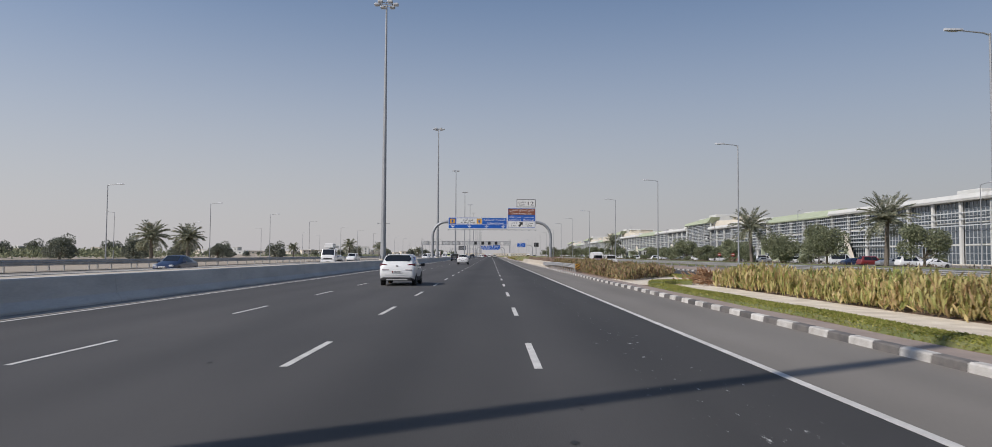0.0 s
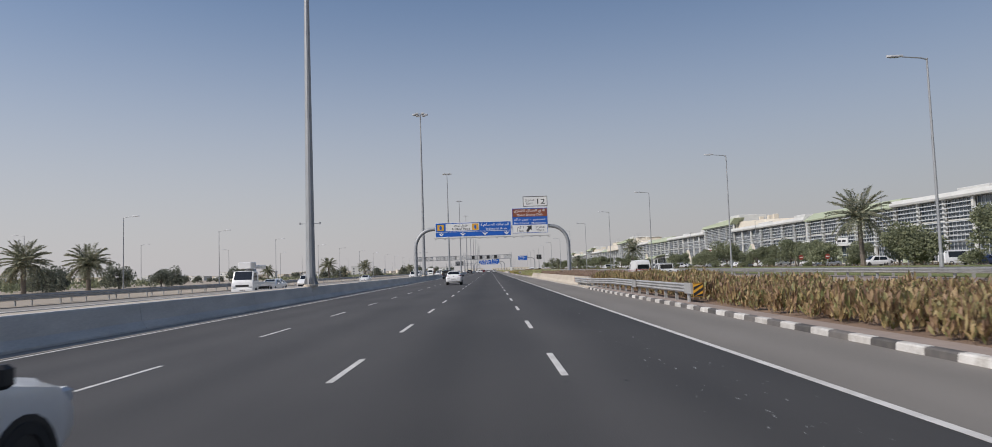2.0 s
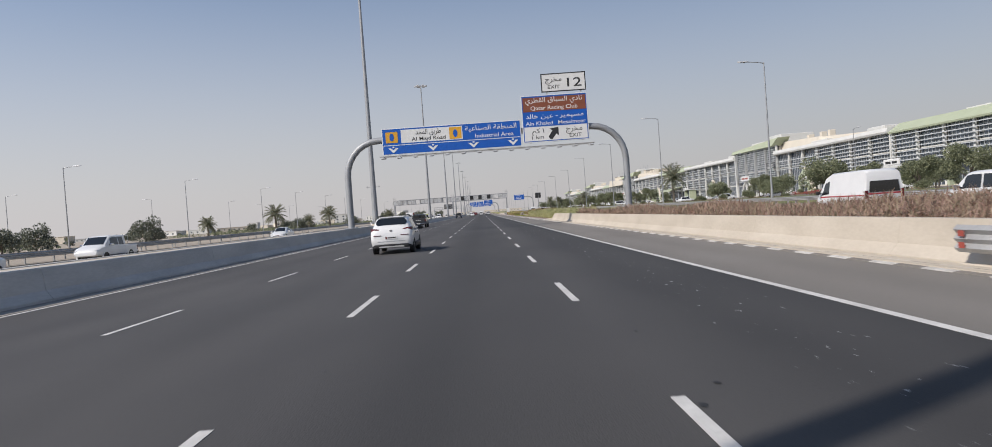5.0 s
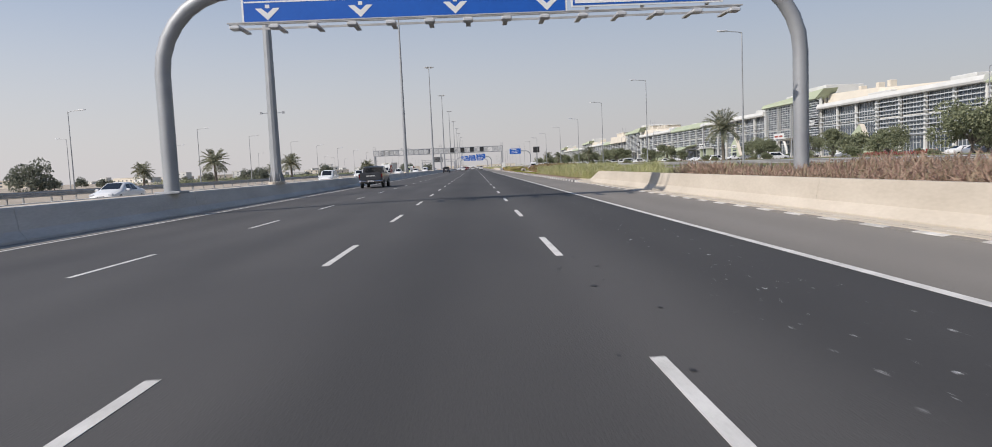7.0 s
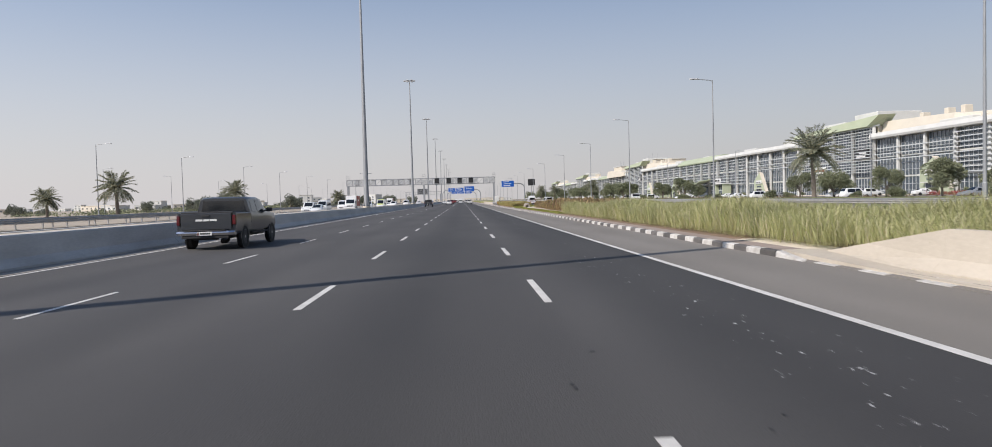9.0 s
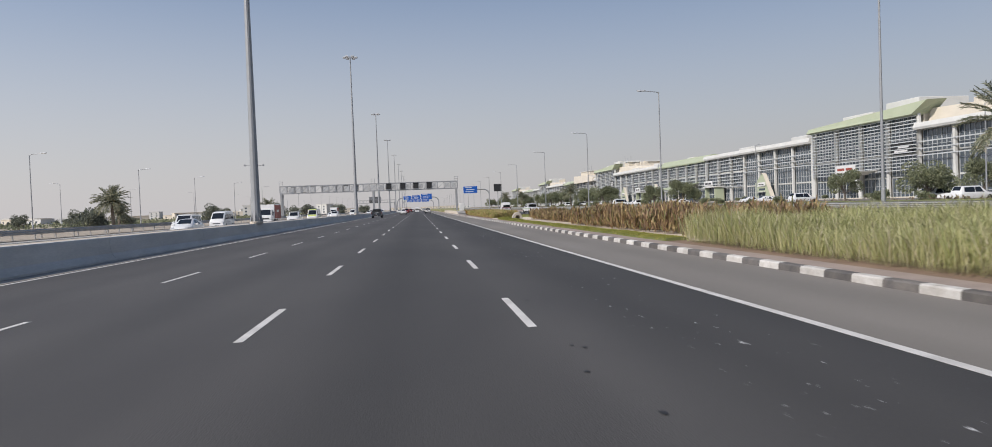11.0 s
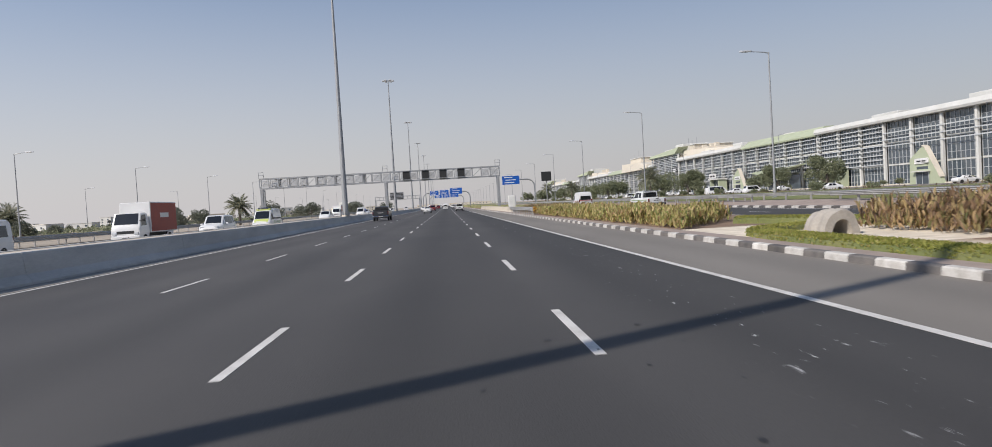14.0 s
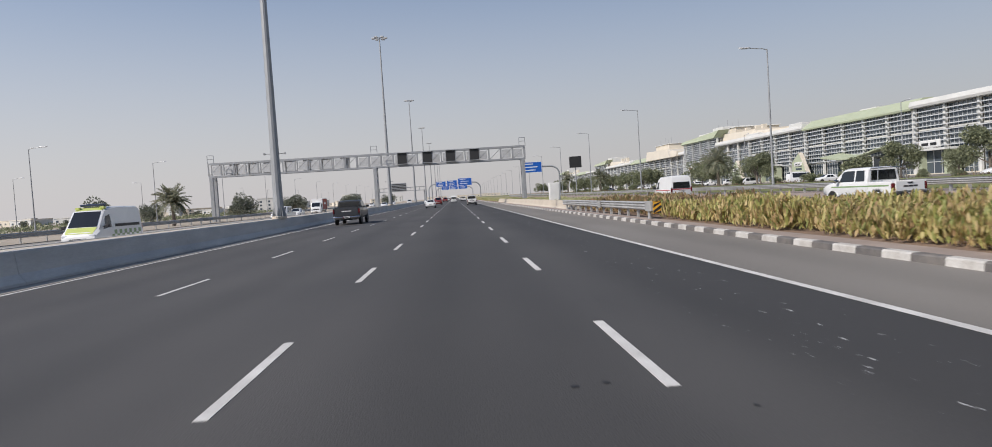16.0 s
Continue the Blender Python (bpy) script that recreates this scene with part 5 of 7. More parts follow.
tuft_bed("grass_bed", 9.0, 14.7, 345, 480, 0.5, 0.9, 45, GRASS_TALL, "grass behind the far barrier", 21, width=0.05, simple=True)
tuft_bed("grass_bed", 8.6, 14.6, 480, 900, 0.5, 0.9, 10, GRASS_TALL, "distant grass on the island", 22, width=0.12, simple=True)


def hedge(points, wide, high, label, seed):
    """A low clipped hedge that follows points: a rounded core hidden under small leaves."""
    r = np.random.RandomState(seed)
    ob = thing("hedge", label, "hedge")
    pts = [Vector((*p, 0)) for p in points]
    rings = []
    for i, p in enumerate(pts):
        d = (pts[min(i + 1, len(pts) - 1)] - pts[max(i - 1, 0)]).normalized()
        s = Vector((d.y, -d.x, 0))
        rings.append([tuple(p + s * wide * a + Vector((0, 0, Z + high * b))) for a, b in ((-0.5, -0.1), (-0.46, 0.6), (-0.3, 0.86), (0.3, 0.86), (0.46, 0.6), (0.5, -0.1))])
    part("core", Build().loft(rings), LAWN, ob)
    seg = np.array([(p.x, p.y) for p in pts])
    lens = np.linalg.norm(np.diff(seg, axis=0), axis=1)
    n = int(lens.sum() * wide * 900)
    k = r.choice(len(lens), n, p=lens / lens.sum())
    t = r.uniform(0, 1, n)[:, None]
    c = seg[k] * (1 - t) + seg[k + 1] * t
    d = (seg[k + 1] - seg[k]) / lens[k][:, None]
    u = r.uniform(-0.52, 0.52, n)
    top = high * (0.95 - 1.2 * np.clip(np.abs(u) - 0.3, 0, 1))
    top = np.where(np.abs(u) > 0.44, high * r.uniform(0, 0.85, n), top)
    base = np.stack([c[:, 0] + d[:, 1] * u * wide, c[:, 1] - d[:, 0] * u * wide, Z + top - 0.03], 1)
    aim = np.stack([r.normal(0, 0.5, n), r.normal(0, 0.5, n), np.full(n, 0.8)], 1)
    f = part("leaves", leaf_mesh("leaves", base, aim, r.uniform(0.04, 0.085, n), r.uniform(0.022, 0.045, n), HEDGE, 0.3, seed, True), None, ob)
    f["kind"] = "stuff"
    return ob


def wavy(x, y0, y1, amp, step=1.0):
    return [(x + amp * math.sin(y * 0.8), y) for y in np.arange(y0, y1 + 0.01, step)]


hedge(wavy(8.85, -14, 35.5, 0.08), 0.9, 0.16, "low clipped green hedge strip along the kerb", 31)
hedge([(8.9, 35.5), (9.3, 37.1), (10.3, 37.9), (11.3, 37.7)], 0.8, 0.26, "low hedge curling round the gravel patch", 32)
hedge([(13.9, 53), (14.2, 48), (14.25, 42), (14.3, 38), (14.4, 35.5)], 0.7, 0.22, "low hedge at the back of the gravel patch", 33)
hedge(wavy(8.8, 223, 262, 0.07), 0.85, 0.12, "low clipped green hedge strip along the kerb", 34)
hedge([(8.78, 262), (8.76, 266), (8.76, 270), (8.78, 273.5), (8.95, 275.1)], 1.05, 0.19, "low clipped hedge strip running past the boulder", 35)
hedge([(8.95, 275.3), (9.4, 276.2), (10.2, 276.6), (11.2, 276.9)], 0.8, 0.22, "low hedge curling back behind the boulder", 36)
hedge([(11.6, 283), (12.6, 280.5), (13.6, 277), (14.3, 271)], 0.8, 0.3, "low hedge at the back of the gravel patch", 37)


def boulder(x, y):
    ob = thing("boulder", "grey rounded artificial rock with a dark hollow", "boulder", at=pose(x, y, Z))
    # an arched, lobed shell that opens towards the near end
    def arch(y, wide, high, lobe):
        ring = []
        for k in range(19):
            a = math.pi * k / 18
            q = Vector((math.cos(a), y * 1.3, math.sin(a)))
            d = 1 + 0.09 * noise.noise(q * 1.7 + Vector((3, 1, 7))) + lobe
            ring.append((wide * q.x * d, y, high * math.sin(a) ** 0.8 * d))
        return ring
    ys = [0.74 - 1.4 * k / 20 for k in range(21)]
    outer = [arch(y, 0.5 * max(0.12, 1 - max(0, (y - 0.05) / 0.72) ** 4 * 0.85), 0.66 * max(0.1, 1 - max(0, (y - 0.1) / 0.68) ** 3), 0.045 * math.cos(14 * y)) for y in ys]
    inner = [arch(y, w, h, 0) for y, w, h in ((-0.66, 0.27, 0.4), (-0.45, 0.24, 0.36), (0.1, 0.18, 0.28), (0.3, 0.05, 0.08))]
    part("stone", Build().loft(outer + inner, closed=False), ROCK, ob, smooth=60)
    return ob


boulder(10.35, 274.1)


def frond_heap(x, y):
    r = np.random.RandomState(41)
    ob = thing("frond_heap", "heap of dry brown cut palm fronds on the gravel", "garden waste")
    n = 900
    ang = r.uniform(0, 2 * np.pi, n)
    rad = np.abs(r.normal(0, 0.9, n))
    base = np.stack([x + rad * np.cos(ang) * 0.7, y + rad * np.sin(ang) * 1.3, Z + np.clip(0.6 - 0.35 * rad, 0.03, 1) * r.uniform(0.2, 1, n)], 1)
    aim = np.stack([r.normal(0, 1, n), r.normal(0, 1, n), r.normal(0.15, 0.25, n)], 1)
    f = part("fronds", leaf_mesh("fronds", base, aim, r.uniform(0.4, 1.0, n), r.uniform(0.03, 0.09, n), DRY_LEAF, 0.4, 41), None, ob)
    f["kind"] = "stuff"
    return ob


frond_heap(12.5, 38.9)


# ---- trees ----
def palm(height, seed, spread=2.6):
    r = random.Random(seed)
    ob = thing("date_palm", "haze-paled grey-green date palm with a rough trunk", "palm tree", "date palms")
    pts, rad = [], []
    for i in range(12):
        s = i / 11
        pts.append((0.12 * math.sin(s * 2 + seed), 0.1 * math.sin(s * 1.3), height * s))
        rad.append((0.30 - 0.08 * s) * (1.1 if i % 2 else 0.95))
    part("trunk", Build().tube(pts, rad, 9), BARK, ob)
    base, aim, length, width = [], [], [], []
    top = Vector(pts[-1])
    stems = Build()
    for k in range(62):
        a = k * 2.399 + r.uniform(-0.2, 0.2)
        up = r.uniform(-0.2, 1.38)
        d = Vector((math.cos(a) * math.cos(up), math.sin(a) * math.cos(up), math.sin(up)))
        line_pts, p, n = [top.copy()], top.copy(), 9
        for i in range(n):
            d = (d + Vector((0, 0, -0.105 - 0.06 * (up < 0.3)))).normalized()
            p = p + d * spread / n
            line_pts.append(p.copy())
        stems.tube(line_pts, [0.035 - 0.003 * i for i in range(n + 1)], 3)
        for i in range(1, n + 1):
            for rep in range(4):
                q = line_pts[i - 1].lerp(line_pts[i], 0.25 * rep)
                fw = (line_pts[i] - line_pts[i - 1]).normalized()
                sd = fw.cross(Vector((0, 0, 1))).normalized()
                for sgn in (-1, 1):
                    v = fw * 0.75 + sd * sgn + Vector((0, 0, r.uniform(-0.25, 0.2)))
                    base.append(q), aim.append(v), length.append(0.72 * (1 - 0.45 * abs(i / n - 0.45))), width.append(0.085)
    part("frond_stem", stems, PALM_LEAF, ob)["kind"] = "stuff"
    part("frond_leaflet", leaf_mesh("frond_leaflet", np.array(base), np.array(aim), np.array(length), np.array(width), PALM_LEAF, 0.3, seed, True), None, ob)["kind"] = "stuff"
    return ob


def tree(height, wide, seed, label="dense dark green rounded street tree", n=6500, material=None, foot=0.42):
    r, fine = np.random.RandomState(seed), math.sqrt(3300 / n)
    ob = thing("tree", label, "tree", "trees")
    trunk = Build().tube([(0, 0, 0), (0.05, 0, height * 0.25), (0, 0.08, height * 0.5)], [0.2, 0.15, 0.1], 7)
    cl = []
    for k in range(22):
        a, t = r.uniform(0, 2 * np.pi), r.uniform(0, 1)
        rr = wide * 0.5 * (0.25 + 0.65 * math.sqrt(r.uniform())) * (1 - 0.35 * t)
        c = np.array([rr * math.cos(a), rr * math.sin(a), height * (foot + (0.9 - foot) * t)])
        cl.append((c, wide * r.uniform(0.13, 0.22)))
        if k < 7:
            trunk.tube([(0, 0, height * 0.25), tuple(c * np.array([0.5, 0.5, 0.75])), tuple(c)], [0.1, 0.06, 0.02], 5)
    part("trunk", trunk, BARK, ob)
    k = r.randint(0, len(cl), n)
    d = r.normal(size=(n, 3))
    d /= np.linalg.norm(d, axis=1, keepdims=True)
    cen, rad = np.array([c for c, _ in cl])[k], np.array([q for _, q in cl])[k]
    base = cen + d * (rad * r.uniform(0.55, 1.08, n) ** 0.6)[:, None] * [1, 1, 0.8]
    aim = d + r.normal(0, 0.6, (n, 3))
    part("crown", leaf_mesh("crown", base, aim, fine * r.uniform(0.2, 0.4, n) * wide / 5, fine * r.uniform(0.12, 0.24, n) * wide / 5, material or TREE_LEAF, 0.4, seed, True), None, ob)["kind"] = "stuff"
    return ob


palms = [palm(3.9, 1, 3.0), palm(4.8, 2, 3.3), palm(6.2, 3, 3.8)]
trees = [tree(4.6, 5.2, 51), tree(5.6, 6.0, 52), tree(6.2, 8.0, 53, "broad dark green tree with a flat crown"), tree(3.4, 4.2, 54, "small rounded bushy tree", n=2800)]
dense = "dense dark grey-green tree with foliage down to the ground"
trees_left = [tree(4.2, 5.4, 55, dense, n=3600, material=TREE_DARK, foot=0.22), tree(5.0, 6.2, 56, dense, n=3600, material=TREE_DARK, foot=0.2), tree(5.0, 8.0, 57, dense, n=3600, material=TREE_DARK, foot=0.22), tree(2.8, 4.0, 58, "low haze-paled dark bush on the sand", n=3600, material=TREE_DARK, foot=0.18)]
for ob, x, y, z in zip(palms + trees + trees_left, (-87, -54.5, 44, 70, 61, 57, 45.5, -118, -131, -124, -126), (315, 277, 118, 168, 176, 205, 131, 172, 205, 236, 262), (-0.07, -0.07, 0.24, 0.1, 0.1, 0.1, 0.22, -0.07, -0.07, -0.07, -0.07)):
    ob.matrix_basis = pose(x, y, z)
rng = random.Random(9)
for x, y, k, s in ((-60.5, 128.5, 0, 1.14), (-59.7, 142.0, 0, 1.14), (-50, 322, 1, 0.95), (-69, 372, 0, 0.9), (-40, 395, 0, 0.9),
                   (47.5, 84, 2, 0.95), (42.8, 246, 2, 0.95), (48, 420, 1, 1), (47, 520, 1, 1), (50, 605, 2, 1)):
    copy_thing(palms[k], pose(x, y, (-0.06 if x < -52 else 0.04 if x < 0 else 0.24 if x < 50 else 0.1), 0, 0, rng.uniform(0, 360)) @ Matrix.Scale(s, 4))
tree_belt = ((-90, 150, 1, 1), (-98, 163, 0, 1.1), (-84, 171, 1, 1.1), (-92, 186, 2, 0.9), (-88, 205, 1, 1.15), (-78, 205, 0, 1.0), (-83, 222, 1, 1.0), (-74, 246, 1, 1.1), (-110, 130, 2, 1), (-105, 118, 1, 1), (-100, 100, 0, 1.2), (-95, 88, 2, 1))
tree_belt_far = ((-60, 415, 1, 1), (-52, 470, 1, 1.1), (-46, 500, 0, 1.2), (-58, 540, 1, 1), (-70, 360, 2, 0.8), (-78, 372, 1, 0.8), (-66, 450, 0, 1), (-40, 560, 1, 1), (-44, 600, 2, 1), (-50, 640, 1, 1.2), (-36, 680, 2, 1))
street_trees = ((47, 113, 2, 0.8), (50, 121, 1, 0.8), (47.5, 99, 1, 1.05), (50, 141, 1, 0.75), (49, 79, 1, 0.9), (57, 160, 2, 0.75), (52, 172, 1, 0.75), (58, 182, 0, 0.90), (55, 218, 2, 0.68), (70, 150, 2, 0.9), (66, 190, 2, 0.75), (72, 200, 1, 0.83), (64, 212, 0, 0.83))
street_trees_far = ((75, 225, 1, 1), (62, 240, 3, 1.2), (70, 262, 1, 1), (66, 285, 2, 0.8), (80, 292, 1, 1), (78, 322, 1, 1.0), (70, 382, 1, 1.15), (67, 396, 1, 1.0), (82, 404, 0, 1), (74, 420, 3, 1.3), (64, 440, 1, 1.2), (70, 452, 1, 1.1))
roadside = tuple((66 + 6 * math.sin(2.3 * q), 468 + 24 * q, 2 - q % 3 // 2, 1.15) for q in range(14))
for x, y, k, s in tree_belt + tree_belt_far + street_trees + street_trees_far + roadside:
    copy_thing((trees_left if x < 0 else trees)[k], pose(x, y, (-0.08 if x < 0 else 0.22 if x < 50 else 0.1), 0, 0, rng.uniform(0, 360)) @ Matrix.Scale(s, 4))
for i in range(60):
    a, d = rng.uniform(radians(100), radians(150)), rng.uniform(190, 560)
    copy_thing(trees_left[rng.choice((0, 1, 3, 3, 3))], pose(-30 + d * math.cos(a), 150 + d * math.sin(a), -0.08, 0, 0, rng.uniform(0, 360)) @ Matrix.Scale(rng.uniform(0.5, 0.95), 4))
for i in range(40):
    copy_thing(trees[3], pose(rng.uniform(44, 48.5), 100 + i * 12 + rng.uniform(-3, 3), 0.2, 0, 0, rng.uniform(0, 360)) @ Matrix.Scale(rng.uniform(0.3, 0.55), 4))
tuft_bed("scrub_belt", -150, -92, 20, 240, 1.6, 3.6, 0.9, TREE_LEAF, "belt of haze-paled scrub beyond the oncoming road", 62, lean=0.7, width=0.6, round_top=True, simple=True, patchy=True)
tuft_bed("scrub_belt", -120, -70, 330, 700, 0.6, 1.8, 0.5, TREE_LEAF, "belt of low haze-paled scrub on the desert", 63, lean=0.7, width=0.5, round_top=True, simple=True, patchy=True)
tuft_bed("verge_hedge", 42.2, 44.0, 60, 620, 0.6, 1.1, 22, HEDGE_BROWN, "brown trimmed hedge beside the frontage road", 61, lean=0.8, width=0.14, round_top=True, simple=True)
for i in range(26):
    copy_thing(trees[3], pose(97.0 + rng.uniform(-1, 1), 150 + i * 13 + rng.uniform(-4, 4), 0.1, 0, 0, rng.uniform(0, 360)) @ Matrix.Scale(rng.uniform(0.35, 0.5), 4))
tuft_bed("flower_bed", 92, 95, 268, 300, 0.7, 1.2, 30, FLOWER_RED, "red flowering shrubs before the glass wall", 64, lean=0.8, width=0.16, round_top=True, simple=True)


# ---- vehicles: rear at y = 0, nose towards +y ----
class Shell:
    """A body lofted through stations (y, sill z, shoulder z, top z, sill half-width, shoulder half-width, top half-width)."""

    def __init__(self, stations):
        self.s = stations

    def at(self, y):
        s = self.s
        for a, b in zip(s, s[1:]):
            if y <= b[0]:
                t = 0 if b[0] == a[0] else max(0, (y - a[0]) / (b[0] - a[0]))
                return [p + (q - p) * t for p, q in zip(a, b)]
        return list(s[-1])

    def ring(self, st):
        y, zb, zs, zt, wb, ws, wt = st
        e = min(0.07, (zt - zs) * 0.45)
        half = [(wb * 0.86, zb), (wb, zb + 0.07), (ws, zb + (zs - zb) * 0.45), (ws * 1.0, zb + (zs - zb) * 0.8), (ws * 0.975, zs), (wt + e * 0.5, zt - e), (wt - e * 0.8, zt - 0.01), (wt * 0.5, zt + 0.012)]
        return [(x, y, z) for x, z in half] + [(-x, y, z) for x, z in half[::-1]]

    def build(self):
        return Build().loft([self.ring(st) for st in self.s])

    def side(self, y, v, sgn, lift=0.006):
        _, zb, zs, zt, wb, ws, wt = self.at(y)
        e = min(0.07, (zt - zs) * 0.45)
        x, z = ws * 0.975 + (wt + e * 0.5 - ws * 0.975) * v, zs + (zt - e - zs) * v
        return (sgn * (x + lift), y, z + lift * 0.3)

    def side_pane(self, yb0, yb1, yt0, yt1, v0=0.06, v1=0.9):
        sides = []
        for sgn in (-1, 1):
            out, rows = Build(), []
            for j in range(4):
                v = v0 + (v1 - v0) * j / 3
                t = j / 3
                a, b = yb0 + (yt0 - yb0) * t, yb1 + (yt1 - yb1) * t
                rows.append([self.side(a + (b - a) * i / 5, v, sgn) for i in range(6)])
            sides.append(out.loft(rows, closed=False))
        return sides

    def screen(self, y0, y1, u=0.9, lift=0.012, shape=(1, 1, 1, 1, 1)):
        """A pane on the top surface between two stations: windscreen or rear window."""
        rows = []
        for j in range(5):
            y = y0 + (y1 - y0) * j / 4
            _, zb, zs, zt, wb, ws, wt = self.at(y)
            e = min(0.07, (zt - zs) * 0.45)
            w = (wt - e * 0.8) * u * shape[j]
            d = -1 if self.at(y1)[3] > self.at(y0)[3] else 1
            rows.append([(w * k / 3, y + d * lift * 0.8, zt + lift + (0.012 * (1 - abs(k) / 3))) for k in range(-3, 4)])
        return Build().loft(rows, closed=False)


def panes(sides, body):
    for b in sides:
        part("side_window", b, CAR_GLASS, body)


def add_wheels(ob, ys, track, r, rim=ALLOY, width=0.22, spokes=5):
    for y in ys:
        for s in (-1, 1):
            x = s * track
            ty = part("wheel", Build().wheel_ring([(-s * width, r * 0.55), (-s * width, r * 0.93), (-s * width * 0.8, r), (-s * 0.04, r), (0, r * 0.93), (s * 0.0, r * 0.66), (-s * 0.05, r * 0.64)], x, y, r, 24), RUBBER, ob, smooth=40)
            b = Build()
            for k in range(spokes * 2):
                a = 2 * math.pi * (k // 2) / spokes + (0.14 if k % 2 else -0.14)
                c, q = math.cos(a), math.sin(a)
                b.loft([[(x - s * 0.03 + dx, y + rr * c - w * q, r + rr * q + w * c) for dx, w in ((-0.012, -wd), (0.012, -wd), (0.012, wd), (-0.012, wd))] for rr, wd in ((r * 0.1, 0.025), (r * 0.62, 0.03))])
            b.wheel_ring([(-s * 0.06, r * 0.66), (-s * 0.02, r * 0.66), (-s * 0.02, r * 0.6), (-s * 0.06, r * 0.6)], x, y, r, 24)
            b.wheel_ring([(-s * 0.05, 0.07), (-s * 0.01, 0.06), (-s * 0.008, 0.02)], x, y, r, 10)
            part("rim", b, rim, ty)


def arches(ob, ys, x, r, material=BLACK):
    for y in ys:
        for s in (-1, 1):
            b = Build()
            prof = [[(s * (x + dx), y + rr * math.cos(a), r * 0.86 + rr * math.sin(a)) for dx, rr in ((-0.08, r * 1.24), (0.012, r * 1.24), (0.012, r * 1.08), (-0.08, r * 1.08))] for a in [k * math.pi / 10 for k in range(11)]]
            b.loft(prof)
            part("wheel_arch", b, material, ob)
            part("arch_liner", Build().wheel_ring([(-0.06 * s, 0.02), (-0.06 * s, r * 1.1), (0.006 * s, r * 1.1), (0.006 * s, 0.02)], s * x, y, r * 0.98, 20), BLACK, ob)


def mirrors(ob, x, y, z, material=BLACK):
    for s in (-1, 1):
        a, b = sorted((s * (x + 0.02), s * (x + 0.24)))
        m = part("mirror", Build().soft_box(a, b, y - 0.06, y + 0.1, z, z + 0.17, 0.03), material, ob)
        a, b = sorted((s * (x - 0.12), s * (x + 0.05)))
        part("mirror_arm", Build().box(a, b, y, y + 0.05, z + 0.02, z + 0.07), BLACK, m)


def number_plate(ob, y, z, facing=-1):
    p = part("number_plate", Build().soft_box(-0.26, 0.26, min(y, y + facing * 0.02), max(y, y + facing * 0.02), z, z + 0.13, 0.004), SIGN_WHITE, ob)
    a, b = sorted((y + facing * 0.021, y + facing * 0.024))
    part("plate_band", Build().box(-0.25, -0.19, a, b, z + 0.01, z + 0.12), TAIL_RED, p)
    part("plate_bar", Build().box(-0.15, 0.2, a, b, z + 0.04, z + 0.09), BLACK, p)


